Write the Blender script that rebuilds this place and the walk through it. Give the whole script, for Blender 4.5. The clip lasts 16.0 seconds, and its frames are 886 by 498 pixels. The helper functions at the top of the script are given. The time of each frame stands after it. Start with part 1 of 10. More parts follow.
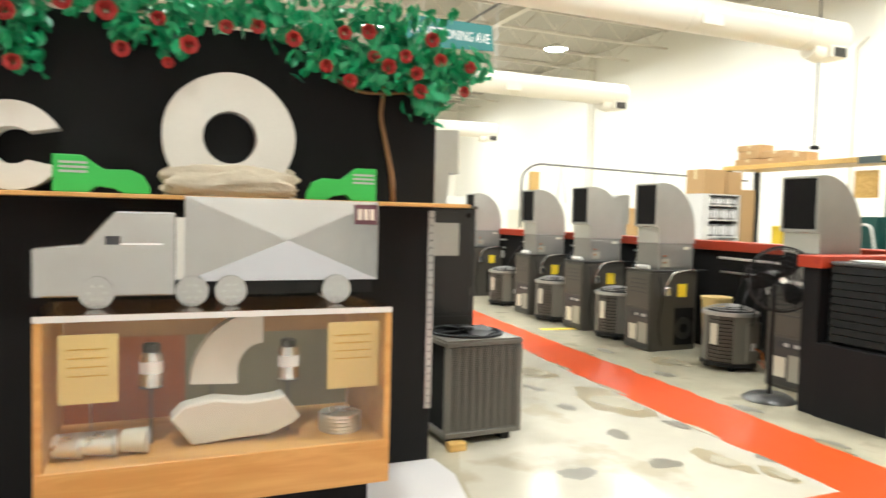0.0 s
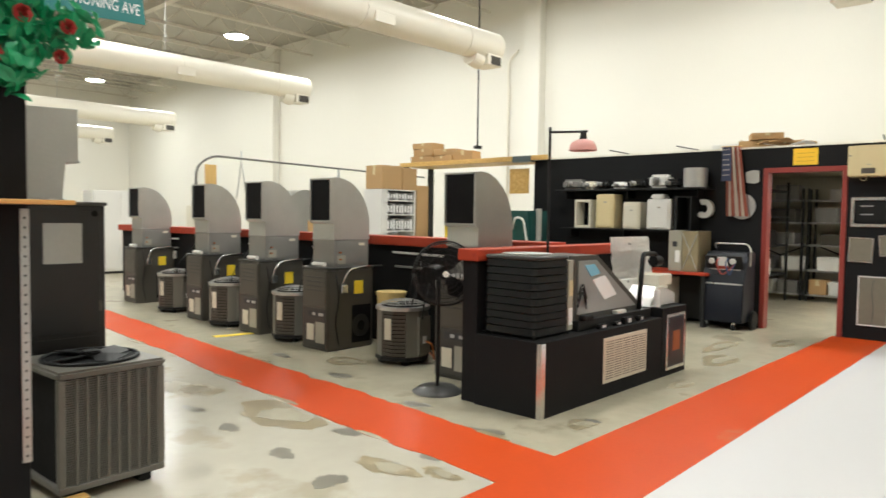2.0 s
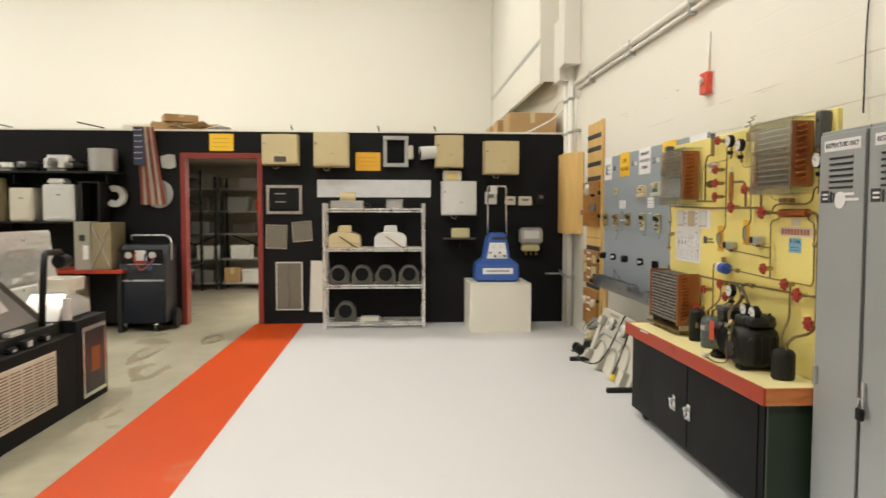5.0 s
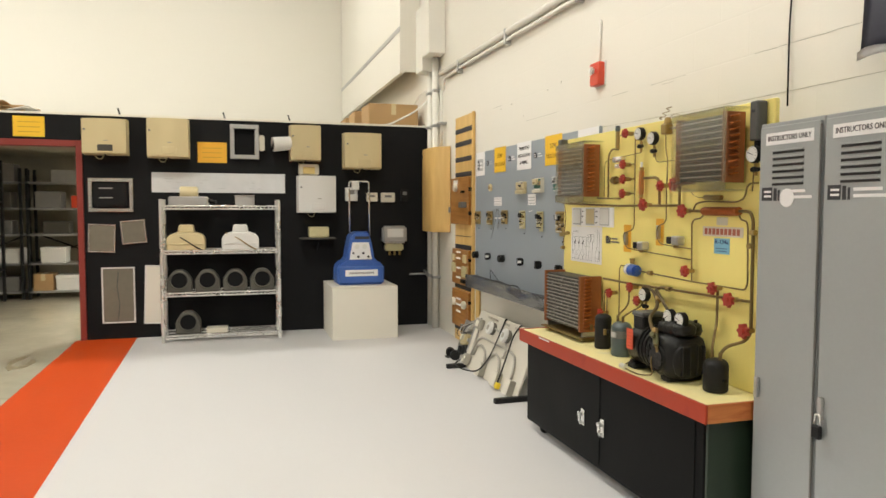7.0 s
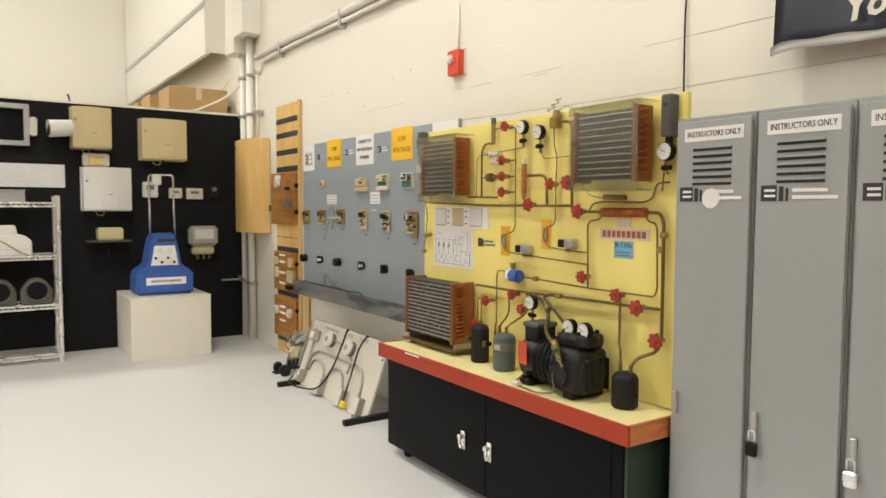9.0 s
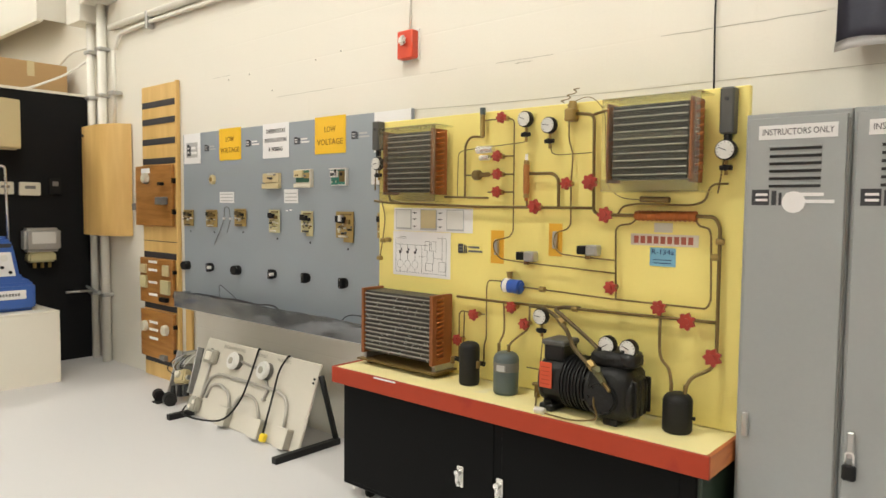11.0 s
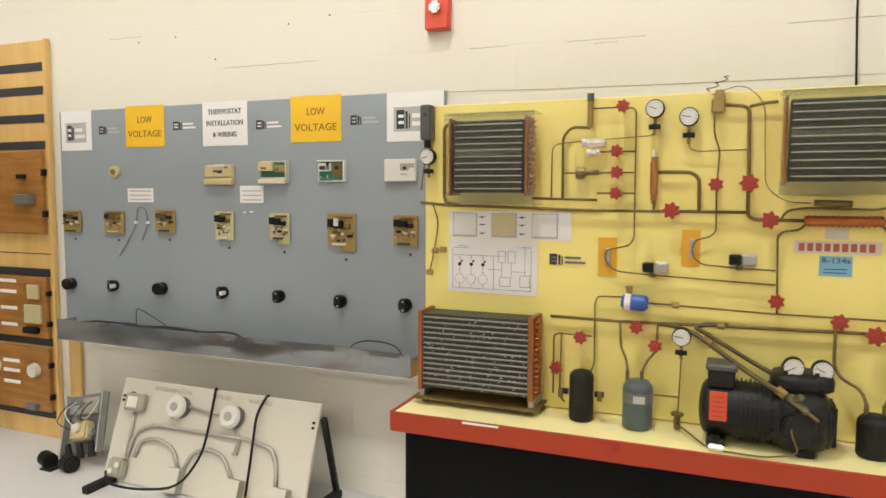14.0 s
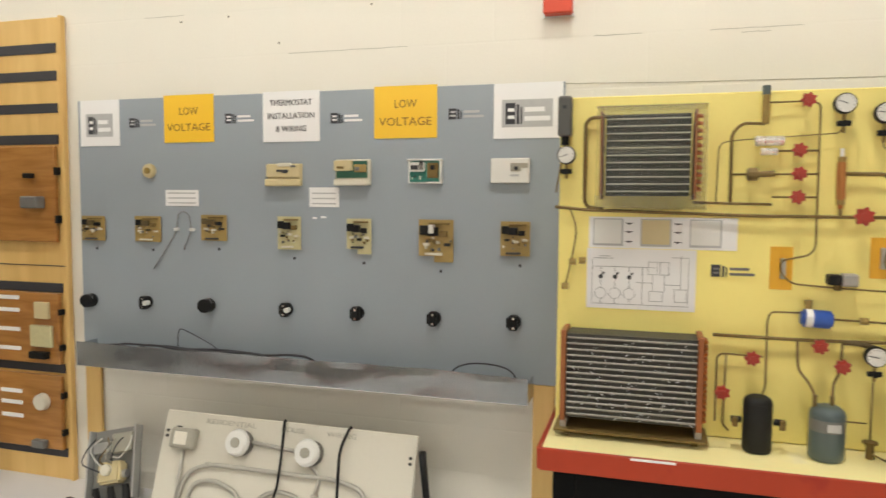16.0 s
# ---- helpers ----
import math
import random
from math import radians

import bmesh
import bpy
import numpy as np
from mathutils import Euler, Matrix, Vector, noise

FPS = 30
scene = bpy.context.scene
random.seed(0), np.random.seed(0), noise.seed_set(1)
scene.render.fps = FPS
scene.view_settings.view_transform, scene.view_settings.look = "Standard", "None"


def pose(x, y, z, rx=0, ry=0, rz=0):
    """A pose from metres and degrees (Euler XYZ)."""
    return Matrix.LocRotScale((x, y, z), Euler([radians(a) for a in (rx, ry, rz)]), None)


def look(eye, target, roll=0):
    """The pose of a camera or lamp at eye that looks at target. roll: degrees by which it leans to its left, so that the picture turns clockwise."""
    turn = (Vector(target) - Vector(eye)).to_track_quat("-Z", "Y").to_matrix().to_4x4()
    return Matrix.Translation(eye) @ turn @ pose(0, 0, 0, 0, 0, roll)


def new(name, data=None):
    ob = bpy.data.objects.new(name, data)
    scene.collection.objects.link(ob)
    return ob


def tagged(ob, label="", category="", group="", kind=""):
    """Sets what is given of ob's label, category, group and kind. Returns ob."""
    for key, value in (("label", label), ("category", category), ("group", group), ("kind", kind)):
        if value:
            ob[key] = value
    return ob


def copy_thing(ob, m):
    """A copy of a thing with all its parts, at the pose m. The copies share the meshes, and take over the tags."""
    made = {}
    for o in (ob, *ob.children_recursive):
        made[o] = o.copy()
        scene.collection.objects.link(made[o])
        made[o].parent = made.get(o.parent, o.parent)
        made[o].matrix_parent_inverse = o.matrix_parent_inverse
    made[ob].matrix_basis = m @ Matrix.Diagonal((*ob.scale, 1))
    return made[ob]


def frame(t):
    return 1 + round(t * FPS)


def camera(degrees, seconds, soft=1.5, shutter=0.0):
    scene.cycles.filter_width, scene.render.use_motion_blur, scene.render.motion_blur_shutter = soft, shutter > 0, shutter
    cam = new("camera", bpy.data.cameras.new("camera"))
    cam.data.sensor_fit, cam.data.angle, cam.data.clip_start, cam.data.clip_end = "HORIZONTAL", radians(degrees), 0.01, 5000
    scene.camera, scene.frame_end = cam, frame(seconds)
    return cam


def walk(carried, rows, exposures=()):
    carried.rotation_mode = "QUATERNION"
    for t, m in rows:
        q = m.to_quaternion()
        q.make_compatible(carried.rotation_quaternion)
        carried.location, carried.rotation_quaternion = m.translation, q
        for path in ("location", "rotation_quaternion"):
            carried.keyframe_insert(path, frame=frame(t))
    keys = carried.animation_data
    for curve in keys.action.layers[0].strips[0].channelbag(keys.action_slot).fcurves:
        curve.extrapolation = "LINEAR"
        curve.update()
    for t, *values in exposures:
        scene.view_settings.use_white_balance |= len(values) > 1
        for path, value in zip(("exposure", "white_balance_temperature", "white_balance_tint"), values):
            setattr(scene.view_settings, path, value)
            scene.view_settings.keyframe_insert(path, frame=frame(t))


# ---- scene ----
cam = camera(64.9, 16.0, 1.5, 0.4)
PATH = [
    (0, (1.412, 0.578, 1.395), (2.181, 2.422, 1.299), 1.4),
    (0.5, (1.514, 0.623, 1.396), (2.597, 2.302, 1.303), 1.3),
    (1, (1.612, 0.689, 1.399), (2.908, 2.21, 1.309), 1.2),
    (1.5, (1.729, 0.737, 1.406), (3.127, 2.164, 1.317), 1.1),
    (2, (1.869, 0.819, 1.411), (3.335, 2.176, 1.318), 0.8),
    (2.5, (2.023, 0.915, 1.416), (3.663, 2.057, 1.318), 0.7),
    (3, (2.188, 0.987, 1.42), (3.979, 1.872, 1.319), 0.5),
    (3.5, (2.359, 1.071, 1.413), (4.241, 1.738, 1.31), 0.4),
    (4, (2.513, 1.162, 1.406), (4.452, 1.639, 1.298), 0.3),
    (4.5, (2.629, 1.203, 1.408), (4.621, 1.351, 1.296), 0.2),
    (5, (2.751, 1.319, 1.387), (4.744, 1.193, 1.281), 0.1),
    (7.5, (3.491, 1.529, 1.402), (5.371, 0.858, 1.283), 0.1),
    (8, (3.625, 1.559, 1.412), (5.45, 0.75, 1.291), 0.1),
    (8.5, (3.788, 1.599, 1.407), (5.518, 0.602, 1.284), 0.2),
    (9, (3.967, 1.653, 1.403), (5.622, 0.537, 1.283), 0.3),
    (9.5, (4.166, 1.736, 1.41), (5.728, 0.493, 1.29), 0.1),
    (10, (4.382, 1.808, 1.405), (5.854, 0.46, 1.287), 0.2),
    (12.5, (5.511, 2.073, 1.445), (6.49, 0.334, 1.301), 0.6),
    (13, (5.743, 2.098, 1.457), (6.583, 0.289, 1.31), 0.5),
    (13.5, (5.989, 2.124, 1.44), (6.786, 0.295, 1.302), 0.7),
    (14, (6.238, 2.128, 1.469), (6.99, 0.281, 1.314), 0.2),
    (14.5, (6.475, 2.11, 1.46), (7.104, 0.217, 1.312), 0.2),
    (15, (6.701, 2.083, 1.488), (7.238, 0.164, 1.326), 0.0),
    (15.5, (6.91, 2.053, 1.464), (7.404, 0.121, 1.318), 0.3),
    (16, (7.085, 2.044, 1.458), (7.648, 0.13, 1.319), 0.4),
]
walk(cam, [(t, look(eye, target, roll)) for t, eye, target, roll in PATH],
     [(0, 0.66, 6050, 8), (0.5, 0.38, 5950, 8), (1, 0.05, 5850, 8), (1.5, 0.0, 5950, 8), (2.5, -0.05, 6200, 8), (3.5, -0.1, 6400, 9), (5, -0.12, 6500, 10), (7.5, -0.06, 6500, 10), (10, 0.0, 6500, 10), (13.5, 0.0, 6500, 10), (16, -0.05, 6500, 10)])

# ---- light ----
world = bpy.data.worlds.new("hall_world")
scene.world = world
world.use_nodes = True
wnt = world.node_tree
sky = wnt.nodes.new("ShaderNodeTexSky")
sky.sky_type, sky.sun_disc = "NISHITA", False
sky.sun_elevation, sky.sun_rotation = radians(40), radians(60)
wnt.nodes["Background"].inputs["Strength"].default_value = 0.1
wnt.links.new(sky.outputs["Color"], wnt.nodes["Background"].inputs["Color"])

LAMP_WATTS = 140
WATTS_AT = {(13.3, 1.8): 95, (13.3, 5.6): 150, (13.3, 10.4): 190, (7.2, 1.8): 138, (13.3, 15.2): 170, (7.2, 31.0): 220, (13.3, 31.0): 220}
LAMP_X, LAMP_Y, LAMP_Z = (1.2, 7.2, 13.3), (1.8, 5.6, 10.4, 15.2, 20.1, 25.0, 31.0), 6.8


# ---- materials ----
def srgb(r, g, b):
    return tuple(((c / 255) / 12.92 if c / 255 <= 0.04045 else ((c / 255 + 0.055) / 1.055) ** 2.4) for c in (r, g, b))


def mat(name, color, rough=0.5, metal=0.0, vary=0.12, scale=6.0, fine=60.0, bump=0.05, stretch=(1, 1, 1), coat=0.0, spec=0.5, worn=None, worn_at=0.62):
    """A painted, plastic or metal surface: a colour that drifts at two scales, uneven gloss and fine relief."""
    m = bpy.data.materials.new(name)
    m.use_nodes = True
    nt = m.node_tree
    bsdf = nt.nodes["Principled BSDF"]
    tc = nt.nodes.new("ShaderNodeTexCoord")
    mp = nt.nodes.new("ShaderNodeMapping")
    mp.inputs["Scale"].default_value = stretch
    nt.links.new(tc.outputs["Object"], mp.inputs["Vector"])
    big, small = nt.nodes.new("ShaderNodeTexNoise"), nt.nodes.new("ShaderNodeTexNoise")
    for n, s in ((big, scale), (small, fine)):
        n.inputs["Scale"].default_value = s
        n.inputs["Detail"].default_value = 5
        nt.links.new(mp.outputs["Vector"], n.inputs["Vector"])
    mix = nt.nodes.new("ShaderNodeMix")
    mix.data_type = "RGBA"
    mix.inputs["A"].default_value = (*[c * (1 - vary) for c in color], 1)
    mix.inputs["B"].default_value = (*[min(1, c * (1 + vary)) for c in color], 1)
    add = nt.nodes.new("ShaderNodeMath")
    add.operation = "MULTIPLY_ADD"
    add.inputs[1].default_value = 0.35
    nt.links.new(small.outputs["Fac"], add.inputs[0])
    half = nt.nodes.new("ShaderNodeMath")
    half.operation = "MULTIPLY"
    half.inputs[1].default_value = 0.65
    nt.links.new(big.outputs["Fac"], half.inputs[0])
    nt.links.new(half.outputs[0], add.inputs[2])
    nt.links.new(add.outputs[0], mix.inputs["Factor"])
    out = mix.outputs["Result"]
    if worn:
        ramp = nt.nodes.new("ShaderNodeMapRange")
        ramp.inputs["From Min"].default_value, ramp.inputs["From Max"].default_value = worn_at, worn_at + 0.06
        nt.links.new(big.outputs["Fac"], ramp.inputs["Value"])
        mix2 = nt.nodes.new("ShaderNodeMix")
        mix2.data_type = "RGBA"
        nt.links.new(ramp.outputs["Result"], mix2.inputs["Factor"])
        nt.links.new(out, mix2.inputs["A"])
        mix2.inputs["B"].default_value = (*worn, 1)
        out = mix2.outputs["Result"]
    nt.links.new(out, bsdf.inputs["Base Color"])
    rr = nt.nodes.new("ShaderNodeMapRange")
    rr.inputs["To Min"].default_value, rr.inputs["To Max"].default_value = max(0.03, rough * 0.8), min(1, rough * 1.2)
    nt.links.new(big.outputs["Fac"], rr.inputs["Value"])
    nt.links.new(rr.outputs["Result"], bsdf.inputs["Roughness"])
    bsdf.inputs["Metallic"].default_value = metal
    bsdf.inputs["Coat Weight"].default_value = coat
    bsdf.inputs["Specular IOR Level"].default_value = spec
    if bump:
        b = nt.nodes.new("ShaderNodeBump")
        b.inputs["Strength"].default_value = bump
        b.inputs["Distance"].default_value = 0.01
        nt.links.new(small.outputs["Fac"], b.inputs["Height"])
        nt.links.new(b.outputs["Normal"], bsdf.inputs["Normal"])
    return m


def glass_mat(name, tint=(1, 1, 1), rough=0.03, solid=0.08, power=4.0):
    """Thin clear sheet: mostly see-through, with a gloss that grows at grazing angles."""
    m = bpy.data.materials.new(name)
    m.use_nodes = True
    nt = m.node_tree
    nt.nodes.remove(nt.nodes["Principled BSDF"])
    t, g, x, f, pw = (nt.nodes.new(k) for k in ("ShaderNodeBsdfTransparent", "ShaderNodeBsdfGlossy", "ShaderNodeMixShader", "ShaderNodeLayerWeight", "ShaderNodeMath"))
    t.inputs["Color"].default_value = (*tint, 1)
    g.inputs["Roughness"].default_value = rough
    pw.operation = "POWER"
    pw.inputs[1].default_value = power
    nt.links.new(f.outputs["Facing"], pw.inputs[0])
    a = nt.nodes.new("ShaderNodeMath")
    a.operation = "ADD"
    a.inputs[1].default_value = solid
    nt.links.new(pw.outputs[0], a.inputs[0])
    nt.links.new(a.outputs[0], x.inputs["Fac"])
    nt.links.new(t.outputs[0], x.inputs[1])
    nt.links.new(g.outputs[0], x.inputs[2])
    nt.links.new(x.outputs[0], nt.nodes["Material Output"].inputs["Surface"])
    return m


def glow_mat(name, color, strength):
    m = bpy.data.materials.new(name)
    m.use_nodes = True
    b = m.node_tree.nodes["Principled BSDF"]
    b.inputs["Base Color"].default_value = (*color, 1)
    b.inputs["Emission Color"].default_value = (*color, 1)
    b.inputs["Emission Strength"].default_value = strength
    return m


def block_wall_mat(name, color):
    """Painted concrete block: faint joints, roller texture, scuffs."""
    m = mat(name, color, 0.55, vary=0.045, scale=0.9, fine=90, bump=0.06)
    nt = m.node_tree
    tc = nt.nodes.new("ShaderNodeTexCoord")
    sep, com = nt.nodes.new("ShaderNodeSeparateXYZ"), nt.nodes.new("ShaderNodeCombineXYZ")
    s = nt.nodes.new("ShaderNodeMath")
    s.operation = "ADD"
    nt.links.new(tc.outputs["Object"], sep.inputs[0])
    nt.links.new(sep.outputs[0], s.inputs[0])
    nt.links.new(sep.outputs[1], s.inputs[1])
    nt.links.new(s.outputs[0], com.inputs[0])
    up = nt.nodes.new("ShaderNodeMath")
    up.operation = "ADD"
    up.inputs[1].default_value = 0.123
    nt.links.new(sep.outputs[2], up.inputs[0])
    nt.links.new(up.outputs[0], com.inputs[1])
    br = nt.nodes.new("ShaderNodeTexBrick")
    br.inputs["Scale"].default_value = 1.0
    br.inputs["Brick Width"].default_value, br.inputs["Row Height"].default_value = 0.406, 0.203
    br.inputs["Mortar Size"].default_value, br.inputs["Mortar Smooth"].default_value = 0.006, 0.6
    nt.links.new(com.outputs[0], br.inputs["Vector"])
    b0 = next(n for n in nt.nodes if n.bl_idname == "ShaderNodeBump")
    b1 = nt.nodes.new("ShaderNodeBump")
    b1.invert = True
    b1.inputs["Strength"].default_value, b1.inputs["Distance"].default_value = 0.16, 0.004
    nt.links.new(br.outputs["Fac"], b1.inputs["Height"])
    nt.links.new(b0.outputs["Normal"], b1.inputs["Normal"])
    nt.links.new(b1.outputs["Normal"], nt.nodes["Principled BSDF"].inputs["Normal"])
    return m


def wood_mat(name, light, dark, along=(1, 12, 12), rough=0.45, scale=2.2):
    m = mat(name, light, rough, vary=0.08, scale=3, fine=40, bump=0.04)
    nt = m.node_tree
    tc, mp, no, mix = (nt.nodes.new(k) for k in ("ShaderNodeTexCoord", "ShaderNodeMapping", "ShaderNodeTexNoise", "ShaderNodeMix"))
    mp.inputs["Scale"].default_value = along
    no.inputs["Scale"].default_value, no.inputs["Detail"].default_value, no.inputs["Distortion"].default_value = scale, 6, 0.6
    mix.data_type = "RGBA"
    mix.inputs["A"].default_value, mix.inputs["B"].default_value = (*light, 1), (*dark, 1)
    rg = nt.nodes.new("ShaderNodeMapRange")
    rg.inputs["From Min"].default_value, rg.inputs["From Max"].default_value = 0.38, 0.66
    nt.links.new(tc.outputs["Object"], mp.inputs["Vector"])
    nt.links.new(mp.outputs["Vector"], no.inputs["Vector"])
    nt.links.new(no.outputs["Fac"], rg.inputs["Value"])
    nt.links.new(rg.outputs["Result"], mix.inputs["Factor"])
    nt.links.new(mix.outputs["Result"], nt.nodes["Principled BSDF"].inputs["Base Color"])
    return m


M = {}
M["wall"] = block_wall_mat("painted_block_wall", (0.745, 0.712, 0.628))
M["tall_wall"] = mat("painted_tall_wall", (0.77, 0.745, 0.672), 0.6, vary=0.03, scale=0.5, fine=40, bump=0.03)
M["black_wall"] = mat("matte_black_wall_paint", (0.0075, 0.0075, 0.008), 0.75, spec=0.22, vary=0.25, scale=1.5, fine=80, bump=0.08)
M["concrete"] = mat("worn_sealed_concrete", (0.43, 0.392, 0.29), 0.22, vary=0.30, scale=1.6, fine=9, bump=0.03, worn=(0.30, 0.26, 0.185), worn_at=0.62)
M["stain"] = mat("dark_concrete_patch", (0.20, 0.185, 0.145), 0.35, vary=0.25, scale=7, fine=40, bump=0.05)
# Brown of the floor stains; also paints the shadow in the open supply duct.
M["stain_soft"] = mat("faded_brown_stain_and_shade", (0.30, 0.25, 0.155), 0.3, vary=0.25, scale=5, fine=40, bump=0.03)
M["white_floor"] = mat("white_floor_paint", (0.59, 0.58, 0.575), 0.46, vary=0.035, scale=0.7, fine=30, bump=0.03)
M["red_floor"] = mat("orange_red_floor_paint", (0.56, 0.066, 0.008), 0.42, spec=0.22, vary=0.13, scale=1.3, fine=30, bump=0.04, worn=(0.50, 0.15, 0.07), worn_at=0.70)
M["ceiling"] = mat("grey_steel_deck", (0.40, 0.375, 0.32), 0.6, vary=0.1, scale=1, fine=20, bump=0.02)
M["joist"] = mat("painted_joist_steel", (0.62, 0.58, 0.50), 0.5, vary=0.1)
M["duct"] = mat("cream_painted_duct", (0.80, 0.76, 0.66), 0.4, vary=0.03, scale=1.2, fine=40, bump=0.02)
M["grille_dark"] = mat("dark_grille_metal", (0.06, 0.055, 0.05), 0.5)
M["yellow"] = mat("yellow_board_paint", (0.92, 0.785, 0.255), 0.42, vary=0.05, scale=2.5, fine=50, bump=0.03)
M["worktop_yellow"] = mat("dusty_yellow_worktop", (0.90, 0.80, 0.40), 0.5, vary=0.08, scale=3.5, fine=30, bump=0.03, worn=(0.84, 0.76, 0.46), worn_at=0.58)
M["dull_conduit"] = mat("dull_galvanised_conduit", (0.42, 0.40, 0.35), 0.5, metal=0.25, vary=0.12, scale=12)
M["greyboard"] = mat("blue_grey_board_paint", (0.30, 0.338, 0.372), 0.5, vary=0.05, scale=2.0, fine=60, bump=0.03)
M["red_trim"] = mat("brick_red_trim_paint", (0.38, 0.046, 0.018), 0.45, spec=0.28, vary=0.10, scale=5, fine=40, bump=0.05, worn=(0.33, 0.035, 0.018), worn_at=0.60)
M["orange_wood"] = wood_mat("orange_edge_wood", (0.62, 0.22, 0.06), (0.45, 0.12, 0.03), (12, 2, 12))
M["bench_black"] = mat("satin_black_cabinet", (0.0048, 0.0050, 0.0050), 0.45, spec=0.08, vary=0.2, scale=3, bump=0.03)
M["bench_green"] = mat("dark_green_cabinet_side", (0.018, 0.032, 0.018), 0.4, vary=0.15)
M["locker"] = mat("grey_locker_enamel", (0.345, 0.362, 0.36), 0.38, vary=0.09, scale=2.5, fine=70, bump=0.02, worn=(0.28, 0.295, 0.29), worn_at=0.66)
M["locker_dark"] = mat("locker_gap", (0.03, 0.03, 0.03), 0.6)
M["steel"] = mat("galvanised_sheet", (0.50, 0.50, 0.49), 0.38, metal=0.75, vary=0.18, scale=9, fine=50, bump=0.03)
M["badge_maroon"] = mat("dull_maroon_sticker", (0.12, 0.045, 0.06), 0.5, vary=0.15, scale=8)
M["tray_steel"] = mat("creased_bright_sheet_steel", (0.52, 0.54, 0.56), 0.24, metal=0.9, vary=0.22, scale=3, fine=40, bump=0.02)
M["foil"] = mat("bright_crumpled_foil", (0.90, 0.89, 0.86), 0.3, metal=0.55, vary=0.05, scale=10, fine=22, bump=0.25)
M["alu"] = mat("brushed_aluminium", (0.72, 0.72, 0.71), 0.24, metal=0.95, vary=0.10, scale=5, fine=80, bump=0.02, stretch=(1, 1, 8))
M["lorry_alu"] = mat("rubbed_thin_aluminium", (0.52, 0.52, 0.53), 0.22, metal=1.0, vary=0.12, scale=7, fine=3.5, bump=0.35)
M["putty"] = mat("putty_grey_enamel", (0.36, 0.34, 0.28), 0.5, vary=0.08, scale=5)
M["chrome"] = mat("chrome_wire", (0.86, 0.85, 0.82), 0.28, metal=0.75, vary=0.05)
M["copper"] = mat("aged_copper", (0.44, 0.14, 0.04), 0.34, metal=0.75, vary=0.2, scale=14)
M["brass_pipe"] = mat("tarnished_brass_pipe", (0.20, 0.135, 0.045), 0.45, metal=0.4, vary=0.25, scale=14)
M["brass"] = mat("brass_fitting", (0.36, 0.25, 0.085), 0.38, metal=0.6, vary=0.2, scale=14)
M["hose_brown"] = mat("dull_brown_tubing", (0.125, 0.088, 0.036), 0.5, metal=0.25, vary=0.25, scale=14)
M["red_knob"] = mat("red_valve_plastic", (0.38, 0.045, 0.028), 0.42, vary=0.2, scale=20)
M["fin"] = mat("coil_fins", (0.06, 0.058, 0.052), 0.5, metal=0.2, vary=0.2, scale=10, stretch=(40, 1, 1), bump=0.3)
M["fin_grey"] = mat("bright_coil_tube", (0.50, 0.49, 0.45), 0.35, metal=0.5, vary=0.15, scale=12)
M["fin_cover"] = mat("grey_evaporator_fins", (0.042, 0.042, 0.038), 0.5, metal=0.2, vary=0.18, scale=8, stretch=(30, 1, 1), bump=0.2)
M["copper_dark"] = mat("brown_copper_plate", (0.33, 0.12, 0.045), 0.45, metal=0.35, vary=0.3, scale=16)
M["panel_cream"] = mat("dull_cream_board", (0.60, 0.565, 0.48), 0.55, vary=0.06, scale=3)
M["fin_light"] = mat("coil_tube_rows", (0.29, 0.275, 0.24), 0.45, metal=0.3, vary=0.55, scale=34)
M["acrylic"] = glass_mat("clear_acrylic_cover", (0.95, 0.95, 0.90), 0.2, 0.022, 2.0)
M["milky"] = glass_mat("clouded_acrylic_edge", (0.90, 0.89, 0.80), 0.4, 0.07)
M["tan_copper"] = mat("lacquered_orange_copper", (0.44, 0.18, 0.05), 0.4, metal=0.3, vary=0.2, scale=18)
M["pane"] = glass_mat("display_glass", (0.97, 0.97, 0.95), 0.03, 0.035)
M["black"] = mat("black_plastic", (0.008, 0.008, 0.008), 0.5, spec=0.25, vary=0.2, scale=9)
M["black_matte"] = mat("matte_black_enamel", (0.013, 0.013, 0.0125), 0.55, spec=0.3, vary=0.2, scale=9)
M["grey_plastic"] = mat("grey_plastic", (0.17, 0.165, 0.155), 0.45, vary=0.1)
M["control_grey"] = mat("dark_grey_control_enamel", (0.085, 0.085, 0.08), 0.42, vary=0.12)
M["cast_black"] = mat("painted_black_cast_iron", (0.010, 0.010, 0.0098), 0.40, spec=0.35, vary=0.3, scale=16, fine=90, bump=0.25)
M["valve_green"] = mat("tarnished_green_brass", (0.16, 0.15, 0.07), 0.42, metal=0.4, vary=0.3, scale=25)
M["teal_grey"] = mat("teal_grey_enamel", (0.085, 0.115, 0.118), 0.35, vary=0.1, scale=12)
M["white_plastic"] = mat("white_plastic", (0.70, 0.69, 0.655), 0.4, vary=0.03, bump=0.02)
M["dial"] = mat("white_dial_face", (0.74, 0.73, 0.69), 0.3, vary=0.05, bump=0.0)
M["paper"] = mat("white_paper", (0.82, 0.81, 0.80), 0.6, vary=0.02, scale=3, bump=0.02)
M["paper_grey"] = mat("grey_printed_paper", (0.46, 0.46, 0.455), 0.6, vary=0.1, scale=30, bump=0.0)
M["yellow_paper"] = mat("golden_yellow_paper", (0.88, 0.54, 0.03), 0.40, vary=0.05, scale=4, bump=0.02)
M["yellow_ink"] = mat("brown_ink", (0.30, 0.13, 0.015), 0.6, vary=0.05)
M["ink"] = mat("black_ink", (0.035, 0.035, 0.04), 0.6, vary=0.05)
